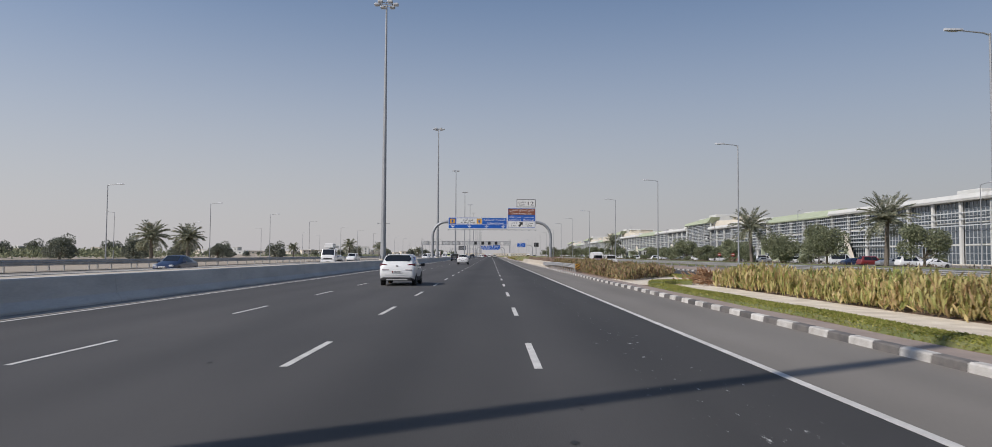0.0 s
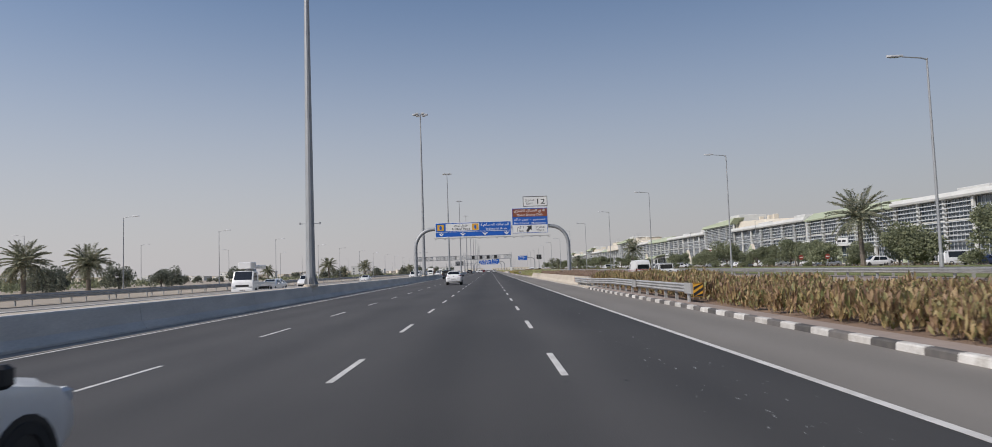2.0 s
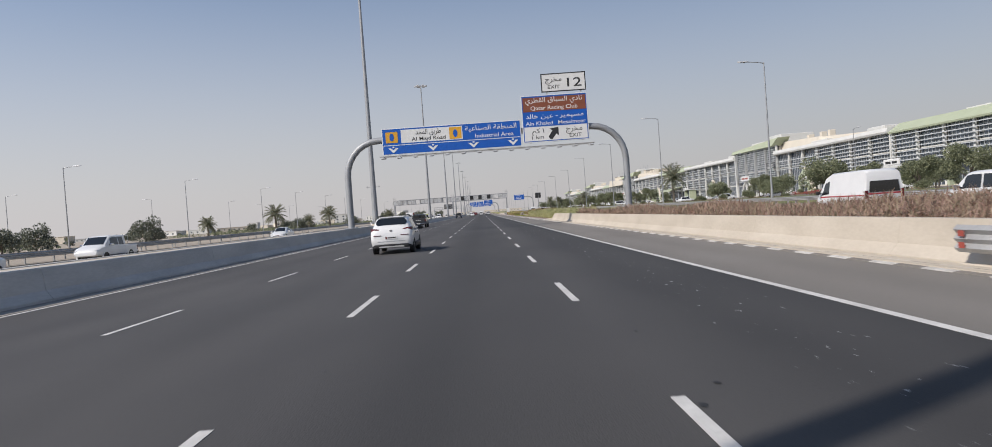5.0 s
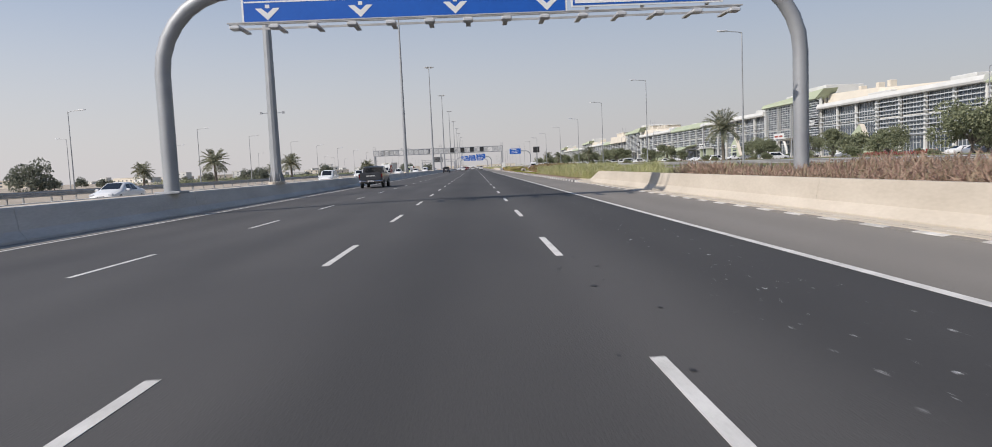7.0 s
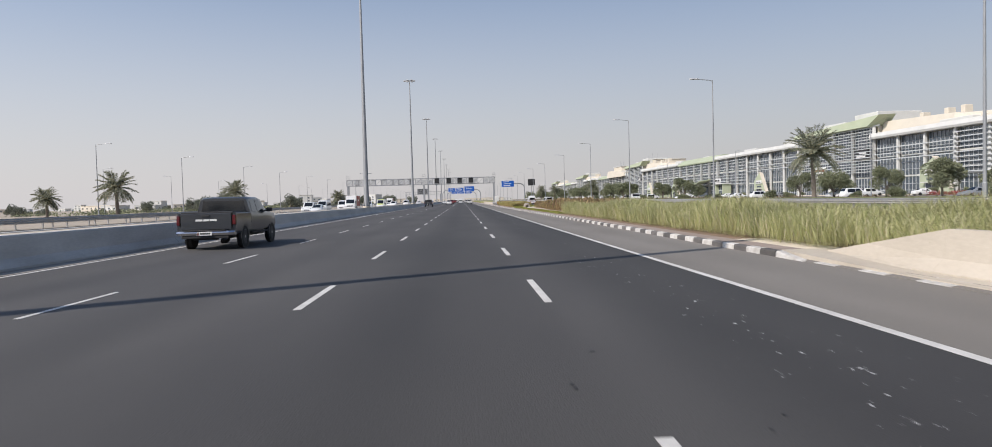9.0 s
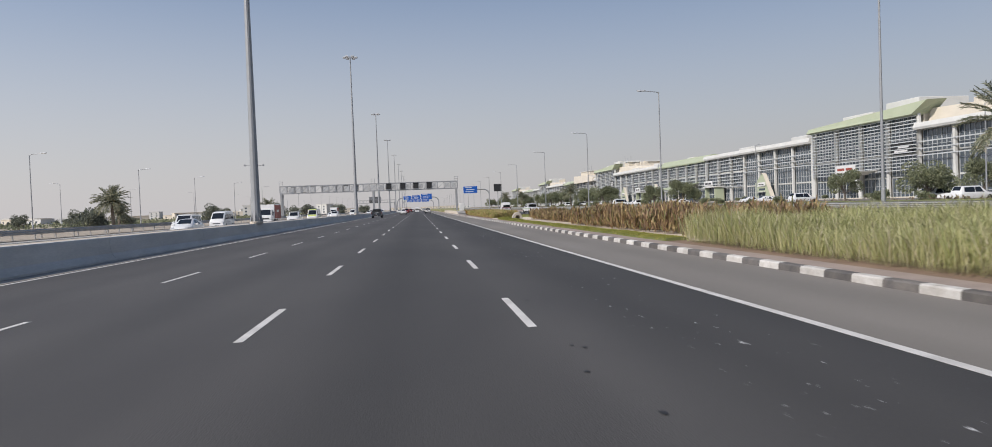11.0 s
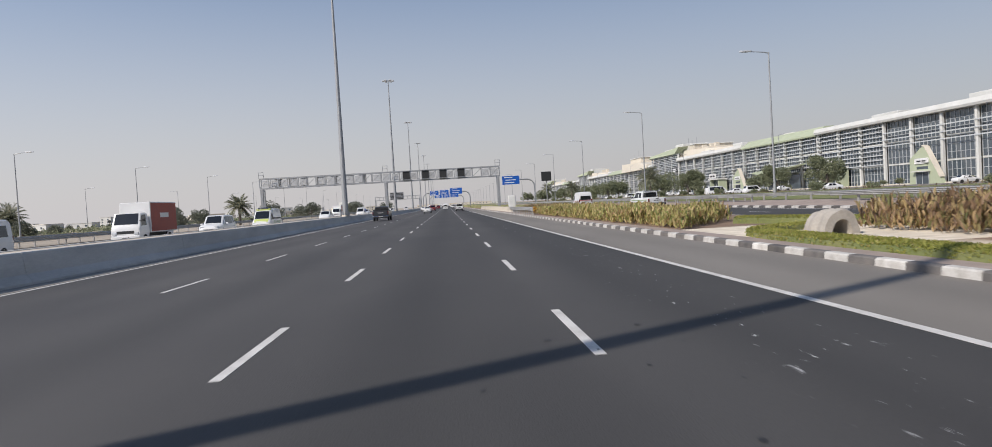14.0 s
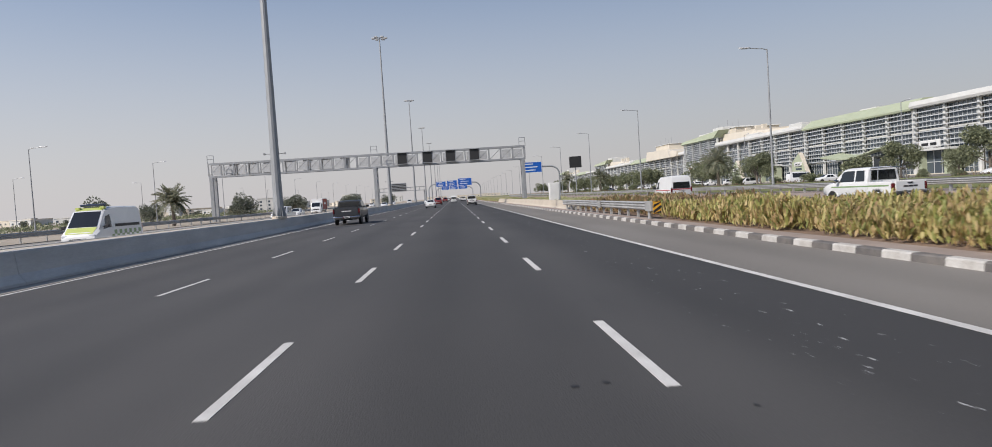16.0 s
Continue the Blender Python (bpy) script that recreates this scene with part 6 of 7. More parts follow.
def suv(paint, label, name="suv", at=None):
    ob = thing(name, label, "car", "cars on the road", at=at)
    sh = Shell([(0.0, 0.46, 0.70, 0.78, 0.72, 0.76, 0.66), (0.05, 0.36, 0.86, 0.99, 0.82, 0.87, 0.76), (0.14, 0.30, 0.98, 1.14, 0.86, 0.91, 0.79), (0.24, 0.28, 1.04, 1.23, 0.88, 0.925, 0.77), (0.62, 0.26, 1.07, 1.57, 0.89, 0.935, 0.67), (0.9, 0.24, 1.06, 1.63, 0.89, 0.93, 0.66),
                (2.2, 0.23, 1.03, 1.655, 0.88, 0.92, 0.66), (2.7, 0.23, 1.0, 1.60, 0.88, 0.92, 0.66), (3.45, 0.23, 0.94, 1.03, 0.88, 0.92, 0.76), (4.05, 0.24, 0.84, 0.93, 0.86, 0.90, 0.70), (4.35, 0.3, 0.68, 0.77, 0.78, 0.82, 0.58), (4.47, 0.4, 0.6, 0.66, 0.66, 0.7, 0.5)])
    body = part("body", sh.build(), paint, ob, smooth=38)
    part("rear_window", sh.screen(0.28, 0.61, 1.0, shape=(0.86, 1.0, 1.03, 1.0, 0.93)), CAR_GLASS, body)
    part("windscreen", sh.screen(2.78, 3.4, 0.95), CAR_GLASS, body)
    panes(sh.side_pane(0.85, 1.25, 0.98, 1.25), body)
    panes(sh.side_pane(1.30, 2.12, 1.30, 2.1), body)
    panes(sh.side_pane(2.18, 3.15, 2.16, 2.72), body)
    part("sill_cladding", Build().along_y([(-0.93, 0.24), (-0.945, 0.42), (-0.9, 0.46), (-0.88, 0.24)], 1.25, 3.2).along_y([(0.93, 0.24), (0.945, 0.42), (0.9, 0.46), (0.88, 0.24)], 1.25, 3.2), BLACK, body)
    part("rear_bumper", Build().loft([[(x, y, z) for y, z in ((-0.025 + d, 0.30), (-0.035 + d, 0.34), (-0.03 + d, 0.43), (0.02 + d, 0.46), (0.25 + d, 0.42), (0.25 + d, 0.27))] for x, d in ((-0.86, 0.16), (-0.72, 0.03), (0, 0.0), (0.72, 0.03), (0.86, 0.16))]), BLACK, body)
    part("skid_plate", Build().soft_box(-0.55, 0.55, -0.04, 0.1, 0.29, 0.36, 0.015), GALVANISED, body)
    for s in (-1, 1):
        part("tail_lamp", Build().loft([[(s * w, yy + 0.02, zl), (s * w, yy - 0.02, zl + 0.02), (s * w, yy + 0.02, zh), (s * w, yy + 0.16, zh - 0.02)] for w, yy, zl, zh in ((0.34, 0.12, 1.07, 1.08), (0.45, 0.105, 1.02, 1.10), (0.68, 0.10, 0.97, 1.14), (0.83, 0.135, 0.96, 1.16), (0.915, 0.245, 1.0, 1.17), (0.94, 0.45, 1.07, 1.13))]), TAIL_RED, body)
        part("reflector", Build().soft_box(min(s * 0.42, s * 0.78), max(s * 0.42, s * 0.78), -0.015, 0.06, 0.82, 0.85, 0.008), TAIL_RED, body)
        part("headlamp", Build().soft_box(min(s * 0.5, s * 0.8), max(s * 0.5, s * 0.8), 4.15, 4.4, 0.66, 0.8, 0.03), LAMP_CLEAR, body)
        part("roof_rail", Build().tube([(s * 0.62, 0.75, 1.57), (s * 0.63, 0.9, 1.69), (s * 0.63, 2.3, 1.70), (s * 0.63, 2.6, 1.62)], 0.02, 6), BLACK, body)
        for y in (1.5, 2.5):
            part("door_handle", Build().soft_box(min(s * 0.915, s * 0.955), max(s * 0.915, s * 0.955), y, y + 0.2, 0.86, 0.9, 0.01), BLACK, body)
    part("spoiler", Build().soft_box(-0.57, 0.57, 0.585, 0.85, 1.6, 1.645, 0.02), paint, body)
    part("antenna_fin", Build().loft([[(x, y, z) for x in (-0.03, 0.03)] + [(0, y + 0.02, z + h)] for y, z, h in ((1.0, 1.63, 0.02), (1.06, 1.635, 0.1), (1.25, 1.64, 0.01))]), BLACK, body)
    part("badge", Build().along_y([(0.07 * math.cos(a), 1.03 + 0.045 * math.sin(a)) for a in [k * math.pi / 6 for k in range(12)]], 0.04, 0.09), CHROME, body)
    number_plate(ob, 0.0, 0.66)
    part("gate_crease", Build().box(-0.6, 0.6, -0.012, 0.03, 0.565, 0.58), PAINT_SILVER, body)
    mirrors(ob, 0.92, 3.0, 0.98)
    arches(ob, (0.88, 3.55), 0.915, 0.34)
    add_wheels(ob, (0.88, 3.55), 0.935, 0.34)
    return ob


def sedan(paint, label, name="sedan", at=None, estate=False):
    ob = thing(name, label, "car", "cars on the road", at=at)
    if estate:
        st = [(0.0, 0.45, 0.75, 0.85, 0.72, 0.8, 0.7), (0.1, 0.3, 0.95, 1.1, 0.84, 0.93, 0.8), (0.35, 0.26, 1.05, 1.72, 0.9, 0.96, 0.72), (0.6, 0.25, 1.05, 1.83, 0.9, 0.97, 0.72), (2.6, 0.25, 1.05, 1.86, 0.9, 0.97, 0.72), (3.1, 0.25, 1.04, 1.80, 0.9, 0.97, 0.72), (3.7, 0.25, 1.02, 1.12, 0.9, 0.96, 0.8), (4.5, 0.28, 0.95, 1.04, 0.88, 0.93, 0.78), (4.85, 0.4, 0.75, 0.84, 0.8, 0.84, 0.66), (4.95, 0.5, 0.66, 0.72, 0.7, 0.74, 0.56)]
        rear, front, sides, wy, r, tr = (0.14, 0.36), (3.14, 3.66), ((0.6, 1.2, 0.68, 1.2), (1.28, 2.2, 1.28, 2.2), (2.26, 3.4, 2.26, 3.1)), (0.95, 3.85), 0.39, 0.96
    else:
        st = [(0.0, 0.4, 0.66, 0.72, 0.66, 0.7, 0.6), (0.12, 0.28, 0.86, 0.96, 0.78, 0.85, 0.7), (0.6, 0.22, 0.9, 1.04, 0.84, 0.89, 0.72), (1.25, 0.2, 0.92, 1.38, 0.85, 0.90, 0.58), (1.8, 0.2, 0.91, 1.45, 0.85, 0.90, 0.60), (2.5, 0.2, 0.9, 1.42, 0.85, 0.90, 0.60), (3.3, 0.2, 0.87, 0.98, 0.85, 0.89, 0.72), (4.1, 0.22, 0.76, 0.84, 0.82, 0.86, 0.66), (4.5, 0.3, 0.58, 0.66, 0.7, 0.74, 0.5), (4.6, 0.4, 0.5, 0.56, 0.6, 0.64, 0.4)]
        rear, front, sides, wy, r, tr = (0.68, 1.22), (2.56, 3.25), ((1.25, 2.0, 1.5, 2.0), (2.06, 3.0, 2.06, 2.5)), (0.85, 3.6), 0.32, 0.9
    sh = Shell(st)
    body = part("body", sh.build(), paint, ob, smooth=38)
    part("rear_window", sh.screen(*rear), CAR_GLASS, body)
    part("windscreen", sh.screen(*front), CAR_GLASS, body)
    for q in sides:
        panes(sh.side_pane(*q), body)
    L, zs = st[-1][0], st[1][2]
    for s in (-1, 1):
        part("tail_lamp", Build().soft_box(min(s * 0.5, s * 0.82), max(s * 0.5, s * 0.82), 0.02, 0.16, zs - 0.2, zs - 0.05, 0.02), TAIL_RED, body)
        part("headlamp", Build().soft_box(min(s * 0.46, s * 0.76), max(s * 0.46, s * 0.76), L - 0.3, L - 0.08, st[-3][2] - 0.18, st[-3][2] - 0.02, 0.03), LAMP_CLEAR, body)
    part("grille", Build().soft_box(-0.42, 0.42, L - 0.1, L + 0.01, st[-1][1] + 0.02, st[-1][2] + 0.03, 0.02), BLACK, body)
    part("front_intake", Build().soft_box(-0.5, 0.5, L - 0.2, L - 0.01, 0.34, 0.44, 0.02), BLACK, body)
    number_plate(ob, 0.0, 0.55)
    number_plate(ob, L, 0.48, 1)
    mirrors(ob, tr, front[1] - 0.35, sh.at(front[1])[2], paint)
    arches(ob, wy, tr - 0.03, r)
    add_wheels(ob, wy, tr - 0.005, r)
    return ob


def pickup(paint, label, big=True, stripe=None, name="pickup_truck", at=None):
    ob = thing(name, label, "pickup truck", "pickups on the road", at=at)
    L, W, H, bed, zb = (5.9, 1.03, 1.90, 1.95, 0.56) if big else (5.3, 0.90, 1.80, 1.75, 0.45)
    belt = 1.29 if big else 1.10
    sh = Shell([(bed, zb, belt, H - 0.06, W - 0.04, W, W * 0.80), (bed + 0.15, zb, belt, H - 0.01, W - 0.04, W, W * 0.81), (bed + 1.5, zb, belt, H, W - 0.04, W, W * 0.80), (bed + 1.85, zb, belt, H - 0.05, W - 0.04, W, W * 0.79), (bed + 2.55, zb, belt - 0.02, belt + 0.08, W - 0.04, W, W * 0.84), (L - 0.5, zb, belt - 0.08, belt - 0.01, W - 0.05, W - 0.02, W * 0.82), (L - 0.1, zb + 0.05, belt - 0.26, belt - 0.2, W - 0.12, W - 0.1, W * 0.7), (L, zb + 0.1, belt - 0.4, belt - 0.34, W - 0.2, W - 0.18, W * 0.6)])
    cab_ = part("cab", sh.build(), paint, ob, smooth=38)
    part("windscreen", sh.screen(bed + 1.9, bed + 2.5, 0.95), CAR_GLASS, cab_)
    part("rear_window", Build().loft([[(x, y, z) for x, z in ((-W * 0.80, belt + 0.07), (W * 0.80, belt + 0.07), (W * 0.73, H - 0.15), (-W * 0.73, H - 0.15))] for y in (bed - 0.015, bed + 0.02)]), CAR_GLASS, cab_)
    panes(sh.side_pane(bed + 0.2, bed + 0.85, bed + 0.26, bed + 0.85), cab_)
    panes(sh.side_pane(bed + 0.95, bed + 2.2, bed + 0.95, bed + 1.85), cab_)
    top = belt + (0.02 if big else -0.02)
    bb = part("bed", Build().along_y([(-W + 0.05, zb), (-W, zb + 0.1), (-W, top - 0.03), (-W + 0.02, top), (-W + 0.1, top), (-W + 0.1, zb + 0.3), (W - 0.1, zb + 0.3), (W - 0.1, top), (W - 0.02, top), (W, top - 0.03), (W, zb + 0.1), (W - 0.05, zb)], 0.09, bed - 0.02), paint, ob)
    gate = part("tailgate", Build().soft_box(-W + 0.14, W - 0.14, 0.02, 0.12, zb + 0.16, top, 0.02), paint, ob)
    part("gate_lettering_bar", Build().box(-0.36, -0.12, 0.008, 0.019, top - 0.28, top - 0.21).box(-0.09, 0.11, 0.008, 0.019, top - 0.28, top - 0.21).box(0.14, 0.38, 0.008, 0.019, top - 0.28, top - 0.21), SIGN_WHITE if big else BLACK, gate)
    part("gate_handle", Build().soft_box(-0.14, 0.14, -0.005, 0.03, top - 0.13, top - 0.06, 0.01), BLACK, gate)
    if big:
        part("bed_cover", Build().soft_box(-W + 0.11, W - 0.11, 0.14, bed - 0.05, top - 0.02, top + 0.05, 0.015), BLACK, bb)
    else:
        hoop = Build()
        for y in (bed - 0.12, bed - 0.6):
            hoop.tube([(-W + 0.12, y, top), (-W + 0.16, y, H - 0.06), (W - 0.16, y, H - 0.06), (W - 0.12, y, top)], 0.03, 6)
        hoop.tube([(-W + 0.16, bed - 0.12, H - 0.06), (-W + 0.16, bed - 0.6, H - 0.06)], 0.03, 6).tube([(W - 0.16, bed - 0.12, H - 0.06), (W - 0.16, bed - 0.6, H - 0.06)], 0.03, 6)
        part("roll_hoop", hoop, CHROME, bb)
    bump = part("rear_bumper", Build().loft([[(x, y + d, z) for y, z in ((-0.14, zb - 0.02), (-0.165, zb + 0.06), (-0.12, zb + 0.12), (0.08, zb + 0.12), (0.08, zb - 0.04))] for x, d in ((-W + 0.02, 0.08), (-W + 0.2, 0), (W - 0.2, 0), (W - 0.02, 0.08))]), CHROME if big else BLACK, ob)
    number_plate(ob, -0.165, zb - 0.03)
    if big:
        part("bumper_step", Build().soft_box(-W + 0.3, W - 0.3, -0.15, 0.06, zb + 0.115, zb + 0.16, 0.012), BLACK, bump)
        part("lower_valance", Build().soft_box(-W + 0.2, W - 0.2, -0.12, 0.1, zb - 0.14, zb - 0.03, 0.02), BLACK, bump)
    for s in (-1, 1):
        part("tail_lamp", Build().soft_box(min(s * (W - 0.115), s * (W + 0.008)), max(s * (W - 0.115), s * (W + 0.008)), 0.03, 0.17, top - 0.42, top - 0.08, 0.02), TAIL_RED, bb)
        part("headlamp", Build().soft_box(min(s * 0.55, s * (W - 0.12)), max(s * 0.55, s * (W - 0.12)), L - 0.4, L - 0.06, belt - 0.34, belt - 0.2, 0.03), LAMP_CLEAR, cab_)
        if stripe:
            part("side_stripe", Build().box(min(s * (W - 0.01), s * (W + 0.004)), max(s * (W - 0.01), s * (W + 0.004)), 0.3, L - 0.9, belt - 0.24, belt - 0.17), stripe, ob)
        part("running_board", Build().soft_box(min(s * (W - 0.12), s * (W + 0.03)), max(s * (W - 0.12), s * (W + 0.03)), bed + 0.1, bed + 2.2, zb - 0.06, zb - 0.01, 0.012), BLACK if big else CHROME, ob)
    part("chassis", Build().box(-0.5, 0.5, 0.1, L - 0.4, zb - 0.2, zb + 0.05), BLACK, ob)
    part("exhaust", Build().tube([(0.5, -0.06, zb - 0.16), (0.5, 0.6, zb - 0.16)], 0.05, 8), CHROME, ob)
    mirrors(ob, W, bed + 2.05, belt, BLACK if big else CHROME)
    r = 0.42 if big else 0.37
    ys = (1.15, L - 1.05) if big else (1.05, L - 0.95)
    arches(ob, ys, W - 0.012, r, paint)
    add_wheels(ob, ys, W + 0.005, r, spokes=6)
    return ob


def van(label, stripe=None, accent=None, minibus=False, name="van", at=None, paint=PAINT_WHITE):
    ob = thing(name, label, "van", "vans on the road", at=at)
    H = 2.28 if not minibus else 2.2
    W, L = 0.94, 5.2
    sh = Shell([(0.0, 0.42, 1.12, H - 0.35, W - 0.06, W - 0.02, 0.78), (0.06, 0.34, 1.15, H - 0.12, W - 0.03, W, 0.76), (0.25, 0.3, 1.15, H - 0.01, W - 0.02, W, 0.74), (1.5, 0.28, 1.15, H, W - 0.02, W, 0.74), (3.4, 0.28, 1.14, H - 0.02, W - 0.02, W, 0.74), (4.0, 0.28, 1.12, H - 0.2, W - 0.02, W, 0.74), (4.75, 0.28, 1.06, 1.2, W - 0.03, W - 0.02, 0.8), (5.05, 0.3, 0.9, 1.0, W - 0.06, W - 0.05, 0.74), (L, 0.38, 0.7, 0.78, W - 0.16, W - 0.14, 0.64)])
    body = part("body", sh.build(), paint, ob, smooth=38)
    part("windscreen", sh.screen(4.05, 4.7, 0.96), CAR_GLASS, body)
    part("rear_window", Build().loft([[(x, -0.022 + d, z) for x, z in ((-0.74, 1.18), (0.74, 1.18), (0.68, 1.72), (-0.68, 1.72))] for d in (0.0, 0.03)]), CAR_GLASS, body)
    panes(sh.side_pane(3.55, 4.45, 3.55, 4.1, v1=0.72), body)
    if minibus:
        for a in (0.45, 1.5, 2.5):
            panes(sh.side_pane(a, a + 0.95, a, a + 0.95, v1=0.72), body)
    for s in (-1, 1):
        part("tail_lamp", Build().soft_box(min(s * 0.78, s * 0.93), max(s * 0.78, s * 0.93), -0.03, 0.06, 0.86, 1.28, 0.02), TAIL_RED, body)
        part("headlamp", Build().soft_box(min(s * 0.5, s * 0.82), max(s * 0.5, s * 0.82), 4.95, 5.16, 0.66, 0.9, 0.04), LAMP_CLEAR, body)
    if stripe:
        part("rear_stripe", Build().box(-0.9, 0.9, -0.02, 0.0, 1.08, 1.14).box(-0.84, 0.84, -0.03, 0.0, 0.42, 0.56), stripe, body)
        part("side_stripe", Build().box(-W - 0.004, -W + 0.02, 0.1, 4.4, 1.03, 1.09).box(W - 0.02, W + 0.004, 0.1, 4.4, 1.03, 1.09), stripe, body)
    if accent:
        for sg in (-1, 1):
            part("corner_patch", Build().soft_box(min(sg * 0.5, sg * 0.72), max(sg * 0.5, sg * 0.72), 3.62, 3.86, H - 0.13, H + 0.0, 0.02), accent, body, "fluorescent yellow corner patch")
        checks = Build()
        for k in range(12):
            for j in range(2):
                y = 0.3 + k * 0.28
                if (k + j) % 2:
                    for s in (-1, 1):
                        checks.box(min(s * (W - 0.01), s * (W + 0.005)), max(s * (W - 0.01), s * (W + 0.005)), y, y + 0.28, 0.6 + j * 0.22, 0.82 + j * 0.22)
        part("side_checks", checks, CHECK_GREEN, body)
        part("front_film", sh.screen(4.72, 5.1, 0.98, lift=0.008), accent, body, "fluorescent yellow bonnet film")
        part("roof_film", sh.screen(3.45, 3.98, 0.98, lift=0.008), accent, body, "fluorescent yellow film over the cab")
        part("beacon_bar", Build().soft_box(-0.6, 0.6, 3.3, 3.6, H + 0.03, H + 0.15, 0.03), PAINT_BLUE, body)
        part("rear_side_panel", Build().box(-W - 0.004, -W + 0.02, 0.4, 3.2, 1.2, 1.35).box(W - 0.02, W + 0.004, 0.4, 3.2, 1.2, 1.35), BLACK, body)
    part("rear_bumper", Build().soft_box(-0.9, 0.9, -0.07, 0.1, 0.32, 0.5, 0.03), paint, body)
    part("grille", Build().soft_box(-0.45, 0.45, L - 0.06, L + 0.01, 0.58, 0.72, 0.02), BLACK, body)
    part("front_bumper", Build().soft_box(-0.86, 0.86, L - 0.2, L + 0.05, 0.3, 0.54, 0.04), paint, body)
    part("gate_handle", Build().soft_box(-0.3, 0.3, -0.05, 0.0, 0.96, 1.02, 0.01), CHROME, body)
    number_plate(ob, -0.03, 0.80)
    number_plate(ob, L + 0.055, 0.36, 1)
    mirrors(ob, 0.95, 4.35, 1.2)
    arches(ob, (0.95, 4.1), W - 0.015, 0.33, paint)
    add_wheels(ob, (0.95, 4.1), W - 0.0, 0.33, spokes=8)
    return ob


def lorry(label, load, name="lorry", at=None):
    """A small white cab-over lorry: load is 'box' or 'lift'."""
    ob = thing(name, label, "truck", "lorries on the oncoming road", at=at)
    L, W = 6.6, 1.0
    sh = Shell([(5.0, 0.55, 1.35, 2.25, 0.95, W, 0.86), (5.15, 0.5, 1.35, 2.32, 0.96, W, 0.86), (6.1, 0.5, 1.33, 2.28, 0.96, W, 0.86), (6.5, 0.5, 1.28, 1.42, 0.96, W, 0.92), (L, 0.5, 1.1, 1.2, 0.94, 0.97, 0.9)])
    cab_ = part("cab", sh.build(), PAINT_WHITE, ob, smooth=38)
    part("windscreen", sh.screen(6.12, 6.47, 0.96), CAR_GLASS, cab_)
    panes(sh.side_pane(5.35, 6.3, 5.35, 6.08), cab_)
    part("grille", Build().soft_box(-0.6, 0.6, L - 0.03, L + 0.02, 0.85, 1.05, 0.02), BLACK, cab_)
    part("front_bumper", Build().soft_box(-0.98, 0.98, L - 0.15, L + 0.08, 0.42, 0.72, 0.04), PAINT_WHITE, cab_)
    for s in (-1, 1):
        part("headlamp", Build().soft_box(min(s * 0.62, s * 0.9), max(s * 0.62, s * 0.9), L - 0.04, L + 0.06, 0.76, 0.96, 0.03), LAMP_CLEAR, cab_)
    number_plate(ob, L + 0.085, 0.5, 1)
    part("chassis", Build().box(-0.45, 0.45, 0.1, 5.2, 0.55, 0.8), BLACK, ob)
    if load == "box":
        box_ = part("cargo_box", Build().soft_box(-1.08, 1.08, 0.0, 4.85, 0.85, 3.05, 0.03), PAINT_WHITE, ob)
        part("side_panel", Build().box(-1.095, -1.085, 0.06, 4.79, 0.92, 2.98).box(1.085, 1.095, 0.06, 4.79, 0.92, 2.98), BOX_RED, box_, "red side panel with a faded emblem")
        part("emblem_bar", Build().box(-1.102, -1.096, 1.6, 3.2, 1.9, 2.25), PAINT_WHITE, box_)
    else:
        part("flatbed", Build().soft_box(-1.0, 1.0, 0.0, 4.85, 0.82, 1.25, 0.03), PAINT_WHITE, ob)
        part("crane_column", Build().soft_box(-0.35, 0.35, 3.6, 4.3, 1.25, 2.5, 0.05), GALVANISED, ob)
        boom = part("boom", Build().soft_box(-0.2, 0.2, 0.3, 4.6, 2.5, 2.85, 0.04), PAINT_WHITE, ob)
        part("work_basket", Build().soft_box(-0.6, 0.6, 4.4, 5.9, 2.5, 3.1, 0.05), PAINT_WHITE, boom)
    mirrors(ob, 1.02, 6.3, 1.7)
    arches(ob, (1.3, 5.75), 0.985, 0.4, PAINT_WHITE)
    add_wheels(ob, (1.3, 5.75), 1.0, 0.4, spokes=6)
    return ob


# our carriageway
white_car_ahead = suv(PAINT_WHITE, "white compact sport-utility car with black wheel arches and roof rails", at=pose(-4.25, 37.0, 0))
# added repeat of this one moving car, at a later spot of its drive
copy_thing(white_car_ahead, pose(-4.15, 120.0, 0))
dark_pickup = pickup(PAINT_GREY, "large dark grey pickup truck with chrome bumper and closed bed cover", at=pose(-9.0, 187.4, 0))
# the single pickup added once more, where it has driven on to
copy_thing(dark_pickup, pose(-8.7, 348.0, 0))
far_sedan = sedan(PAINT_WHITE, "white saloon car far ahead in the middle lane", at=pose(-4.6, 418, 0))
far_pick = pickup(PAINT_WHITE, "white pickup truck far ahead in the outer lane", big=False, at=pose(2.9, 424, 0))
far_van = van("white minibus far ahead", minibus=True, at=pose(-0.6, 520, 0))
red = sedan(PAINT_RED, "dark red family car far ahead", at=pose(-4.4, 470, 0), estate=True)
for ob, x, y in ((far_sedan, -8.2, 500), (far_sedan, -0.4, 640), (far_pick, 3.0, 560), (red, -4.2, 590), (far_van, -8.4, 610), (far_sedan, 3.0, 700), (far_van, -4.5, 760)):
    copy_thing(ob, pose(x, y, 0))

# service road
service_van = van("white high-roof panel van with red stripes on the service road", STRIPE_RED, at=pose(19.0, 122.0, 0))
white_pick = pickup(PAINT_WHITE, "white double-cab pickup with green side stripe on the service road", big=False, stripe=CHECK_GREEN, at=pose(20.6, 324.0, 0, 0, 0, 7))
# pickup and van each added a second time, elsewhere along their drive
copy_thing(white_pick, pose(20.0, 113.0, 0))
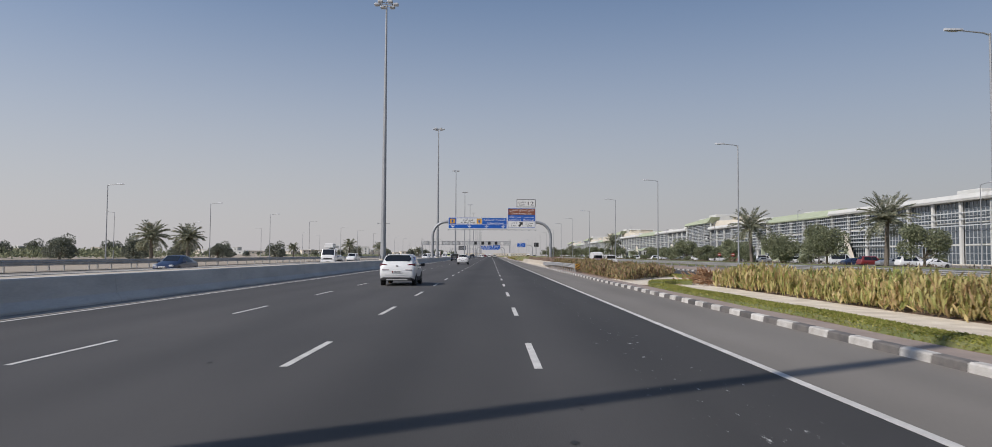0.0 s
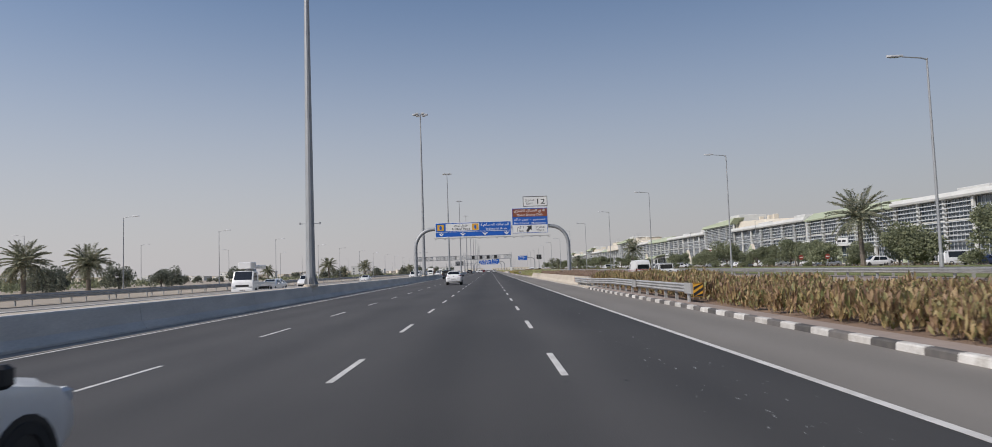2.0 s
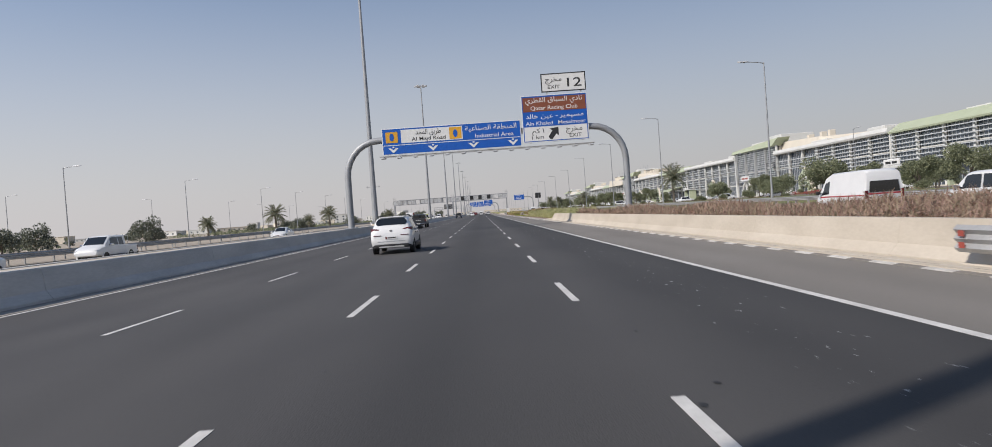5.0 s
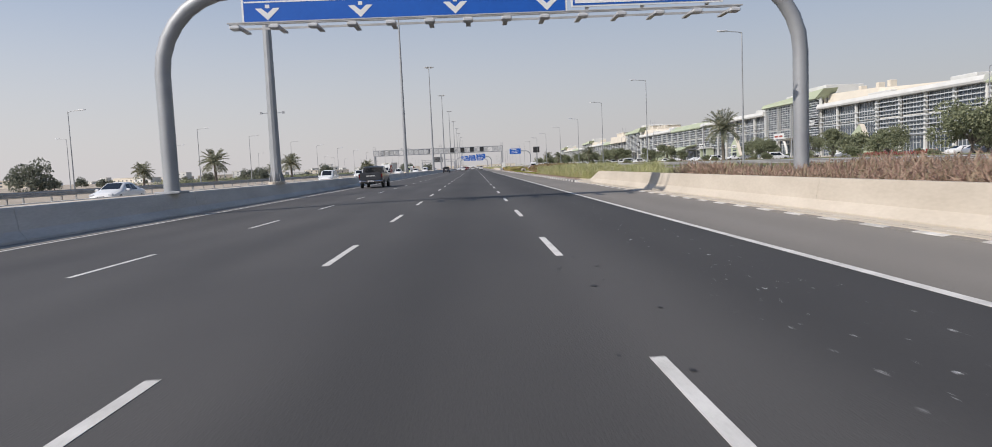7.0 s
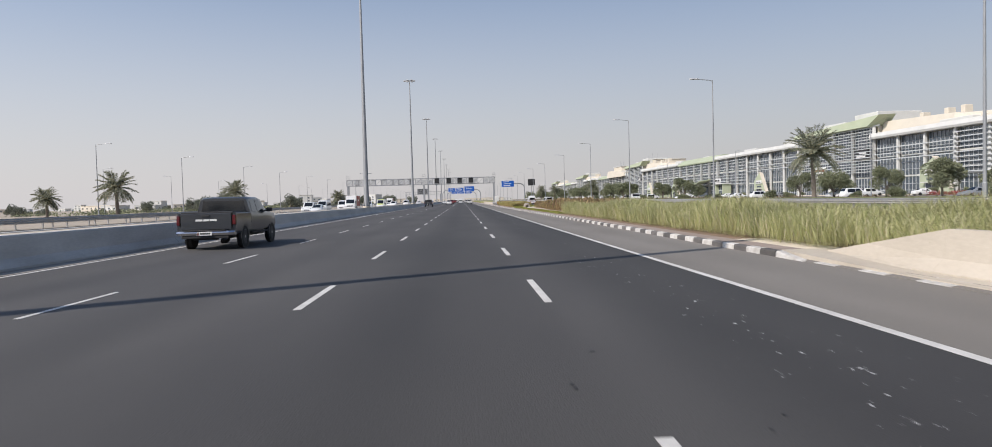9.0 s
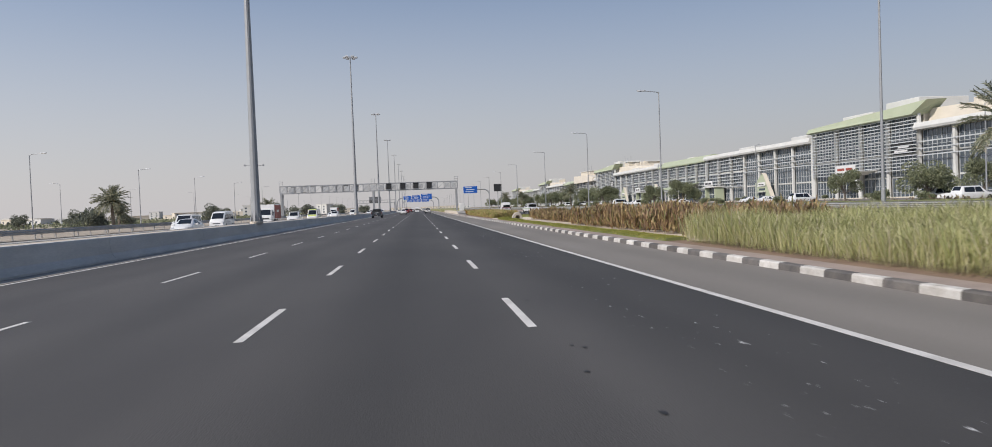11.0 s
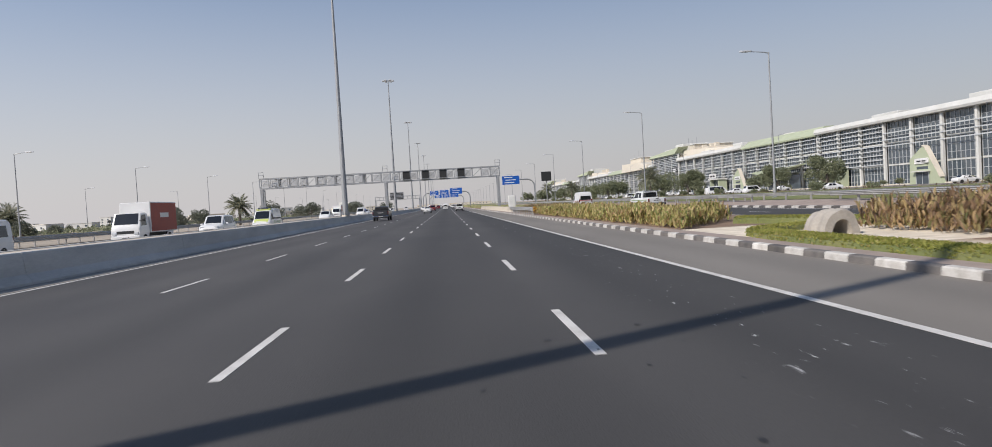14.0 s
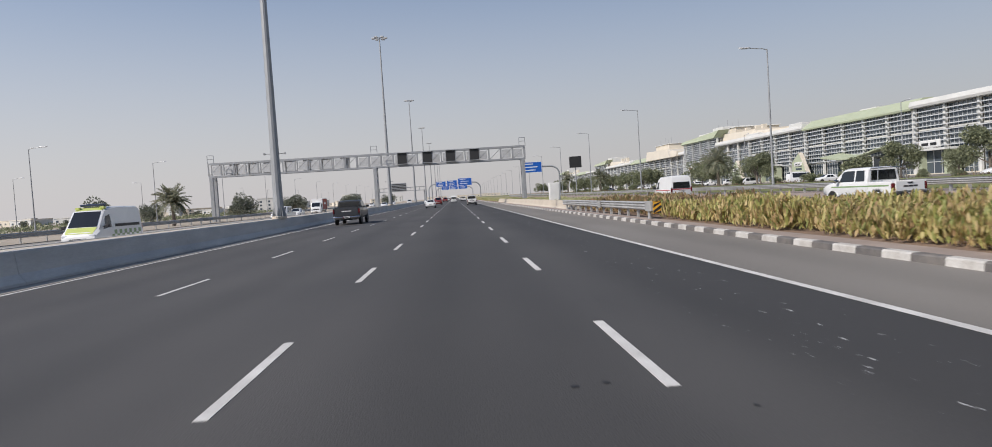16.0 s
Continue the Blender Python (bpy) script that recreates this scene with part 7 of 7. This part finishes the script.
copy_thing(service_van, pose(19.0, 352.0, 0))

# oncoming carriageway
def oncoming(ob, x, y):
    return copy_thing(ob, pose(x, y, 0, 0, 0, 180))


lorry("white cab-over works lorry with a lift basket", "lift", at=pose(-22.3, 106.5, 0, 0, 0, 180))
box_lorry = lorry("white cab-over lorry with a red-sided cargo box", "box", at=pose(-22.5, 313.0, 0, 0, 0, 180))
van("white emergency van with muted green side checks", accent=VEST_GREEN, at=pose(-19.0, 334.0, 0, 0, 0, 180), name="emergency_van")
bus = van("white minibus on the oncoming road", minibus=True, at=pose(-26.0, 322.0, 0, 0, 0, 180))
white_suv = sedan(PAINT_WHITE, "white large station wagon on the oncoming road", estate=True, at=pose(-20.5, 322.5, 0, 0, 0, 180))
white_car = sedan(PAINT_WHITE, "white saloon car on the oncoming road", at=pose(-24.2, 117.0, 0, 0, 0, 180))
sedan(PAINT_BLUE, "dark blue car on the oncoming road", at=pose(-24.0, 58.0, 0, 0, 0, 180))
white_pick2 = pickup(PAINT_WHITE, "white pickup truck on the oncoming road", big=False, at=pose(-26.2, 141.0, 0, 0, 0, 180))
for ob, x, y in ((white_car, -27.0, 128), (white_car, -24, 176), (white_suv, -20, 226), (white_car, -20.8, 268), (white_suv, -24.2, 279), (bus, -25.4, 297), (white_pick2, -20.5, 380), (white_car, -24.5, 405), (bus, -20.6, 430), (box_lorry, -27.5, 440), (white_suv, -24.0, 470), (white_car, -20.5, 500), (white_car, -27.5, 530), (white_pick2, -24.0, 570), (white_suv, -20.8, 620)):
    oncoming(ob, x, y)

# car park and frontage road
def parked_car(paint, label, kind):
    ob = thing("parked_car", label, "car", "cars in the car park")
    if kind == "suv":
        st = [(0.0, 0.4, 0.8, 0.95, 0.8, 0.86, 0.76), (0.15, 0.3, 1.0, 1.2, 0.86, 0.92, 0.76), (0.45, 0.27, 1.02, 1.75, 0.88, 0.94, 0.7), (2.7, 0.27, 1.0, 1.8, 0.88, 0.94, 0.7), (3.5, 0.27, 0.98, 1.08, 0.88, 0.92, 0.78), (4.5, 0.3, 0.85, 0.93, 0.82, 0.88, 0.7), (4.7, 0.45, 0.66, 0.72, 0.7, 0.74, 0.56)]
        quads, front, rear, r = ((0.55, 1.9, 0.62, 1.9), (1.96, 3.1, 1.96, 2.66)), (2.76, 3.44), (0.18, 0.43), 0.36
    elif kind == "van":
        st = [(0.0, 0.4, 1.12, 1.9, 0.86, 0.9, 0.76), (0.2, 0.3, 1.15, 2.2, 0.9, 0.94, 0.74), (3.6, 0.28, 1.14, 2.2, 0.9, 0.94, 0.74), (4.7, 0.28, 1.06, 1.2, 0.9, 0.92, 0.8), (5.0, 0.36, 0.8, 0.88, 0.8, 0.84, 0.66)]
        quads, front, rear, r = ((0.5, 3.2, 0.5, 3.2), (3.3, 4.3, 3.3, 3.75)), (3.7, 4.62), (0.02, 0.19), 0.34
    else:
        st = [(0.0, 0.4, 0.66, 0.72, 0.7, 0.74, 0.6), (0.12, 0.28, 0.86, 0.96, 0.8, 0.86, 0.7), (0.6, 0.22, 0.9, 1.04, 0.84, 0.89, 0.72), (1.25, 0.2, 0.92, 1.38, 0.85, 0.90, 0.58), (2.5, 0.2, 0.9, 1.43, 0.85, 0.90, 0.60), (3.3, 0.2, 0.87, 0.98, 0.85, 0.89, 0.72), (4.3, 0.25, 0.7, 0.78, 0.78, 0.82, 0.6), (4.6, 0.4, 0.5, 0.56, 0.6, 0.64, 0.4)]
        quads, front, rear, r = ((1.25, 2.0, 1.5, 2.0), (2.06, 3.0, 2.06, 2.5)), (2.56, 3.25), (0.68, 1.22), 0.32
    sh = Shell(st)
    body = part("body", sh.build(), paint, ob, smooth=38)
    part("windscreen", sh.screen(*front), CAR_GLASS, body)
    part("rear_window", sh.screen(*rear), CAR_GLASS, body)
    for q in quads:
        panes(sh.side_pane(*q), body)
    me = Build().wheel_ring([(-0.2, r * 0.5), (-0.2, r), (0.0, r), (0.01, r * 0.7), (-0.03, r * 0.6), (-0.03, 0.02)], 0, 0, 0, 14).mesh("wheel", RUBBER)
    for y in (0.85, st[-1][0] - 0.95):
        for sg in (-1, 1):
            w = part("wheel", me, None, ob)
            w.matrix_basis = pose(sg * 0.93, y, r, 0, 0, 0 if sg > 0 else 180)
    return ob


parked = [parked_car(p, lb, k) for p, lb, k in ((PAINT_WHITE, "white parked saloon in the car park", "car"), (PAINT_WHITE, "white parked off-road wagon near the trees", "suv"), (PAINT_SILVER, "silver parked saloon in the car park", "car"), (PAINT_RED, "dark red parked wagon in the car park", "suv"), (PAINT_BLUE, "dark blue parked saloon car", "car"), (PAINT_WHITE, "white parked minibus in the car park", "van"))]
for i, ob in enumerate(parked):
    ob.matrix_basis = pose(66.0, 108 + 6 * i, 0.12, 0, 0, -90)
rng = random.Random(17)
for row, x in enumerate((63.0, 70.0, 90.0)):
    y = 150.0
    while y < 600:
        if rng.random() < 0.17:
            copy_thing(parked[rng.choice((0, 0, 0, 0, 1, 1, 1, 2, 2, 5))], pose(x, y, 0.12, 0, 0, 90 if row % 2 else -90))
        y += 3.1 + rng.choice((0, 0, 0, 6, 14))
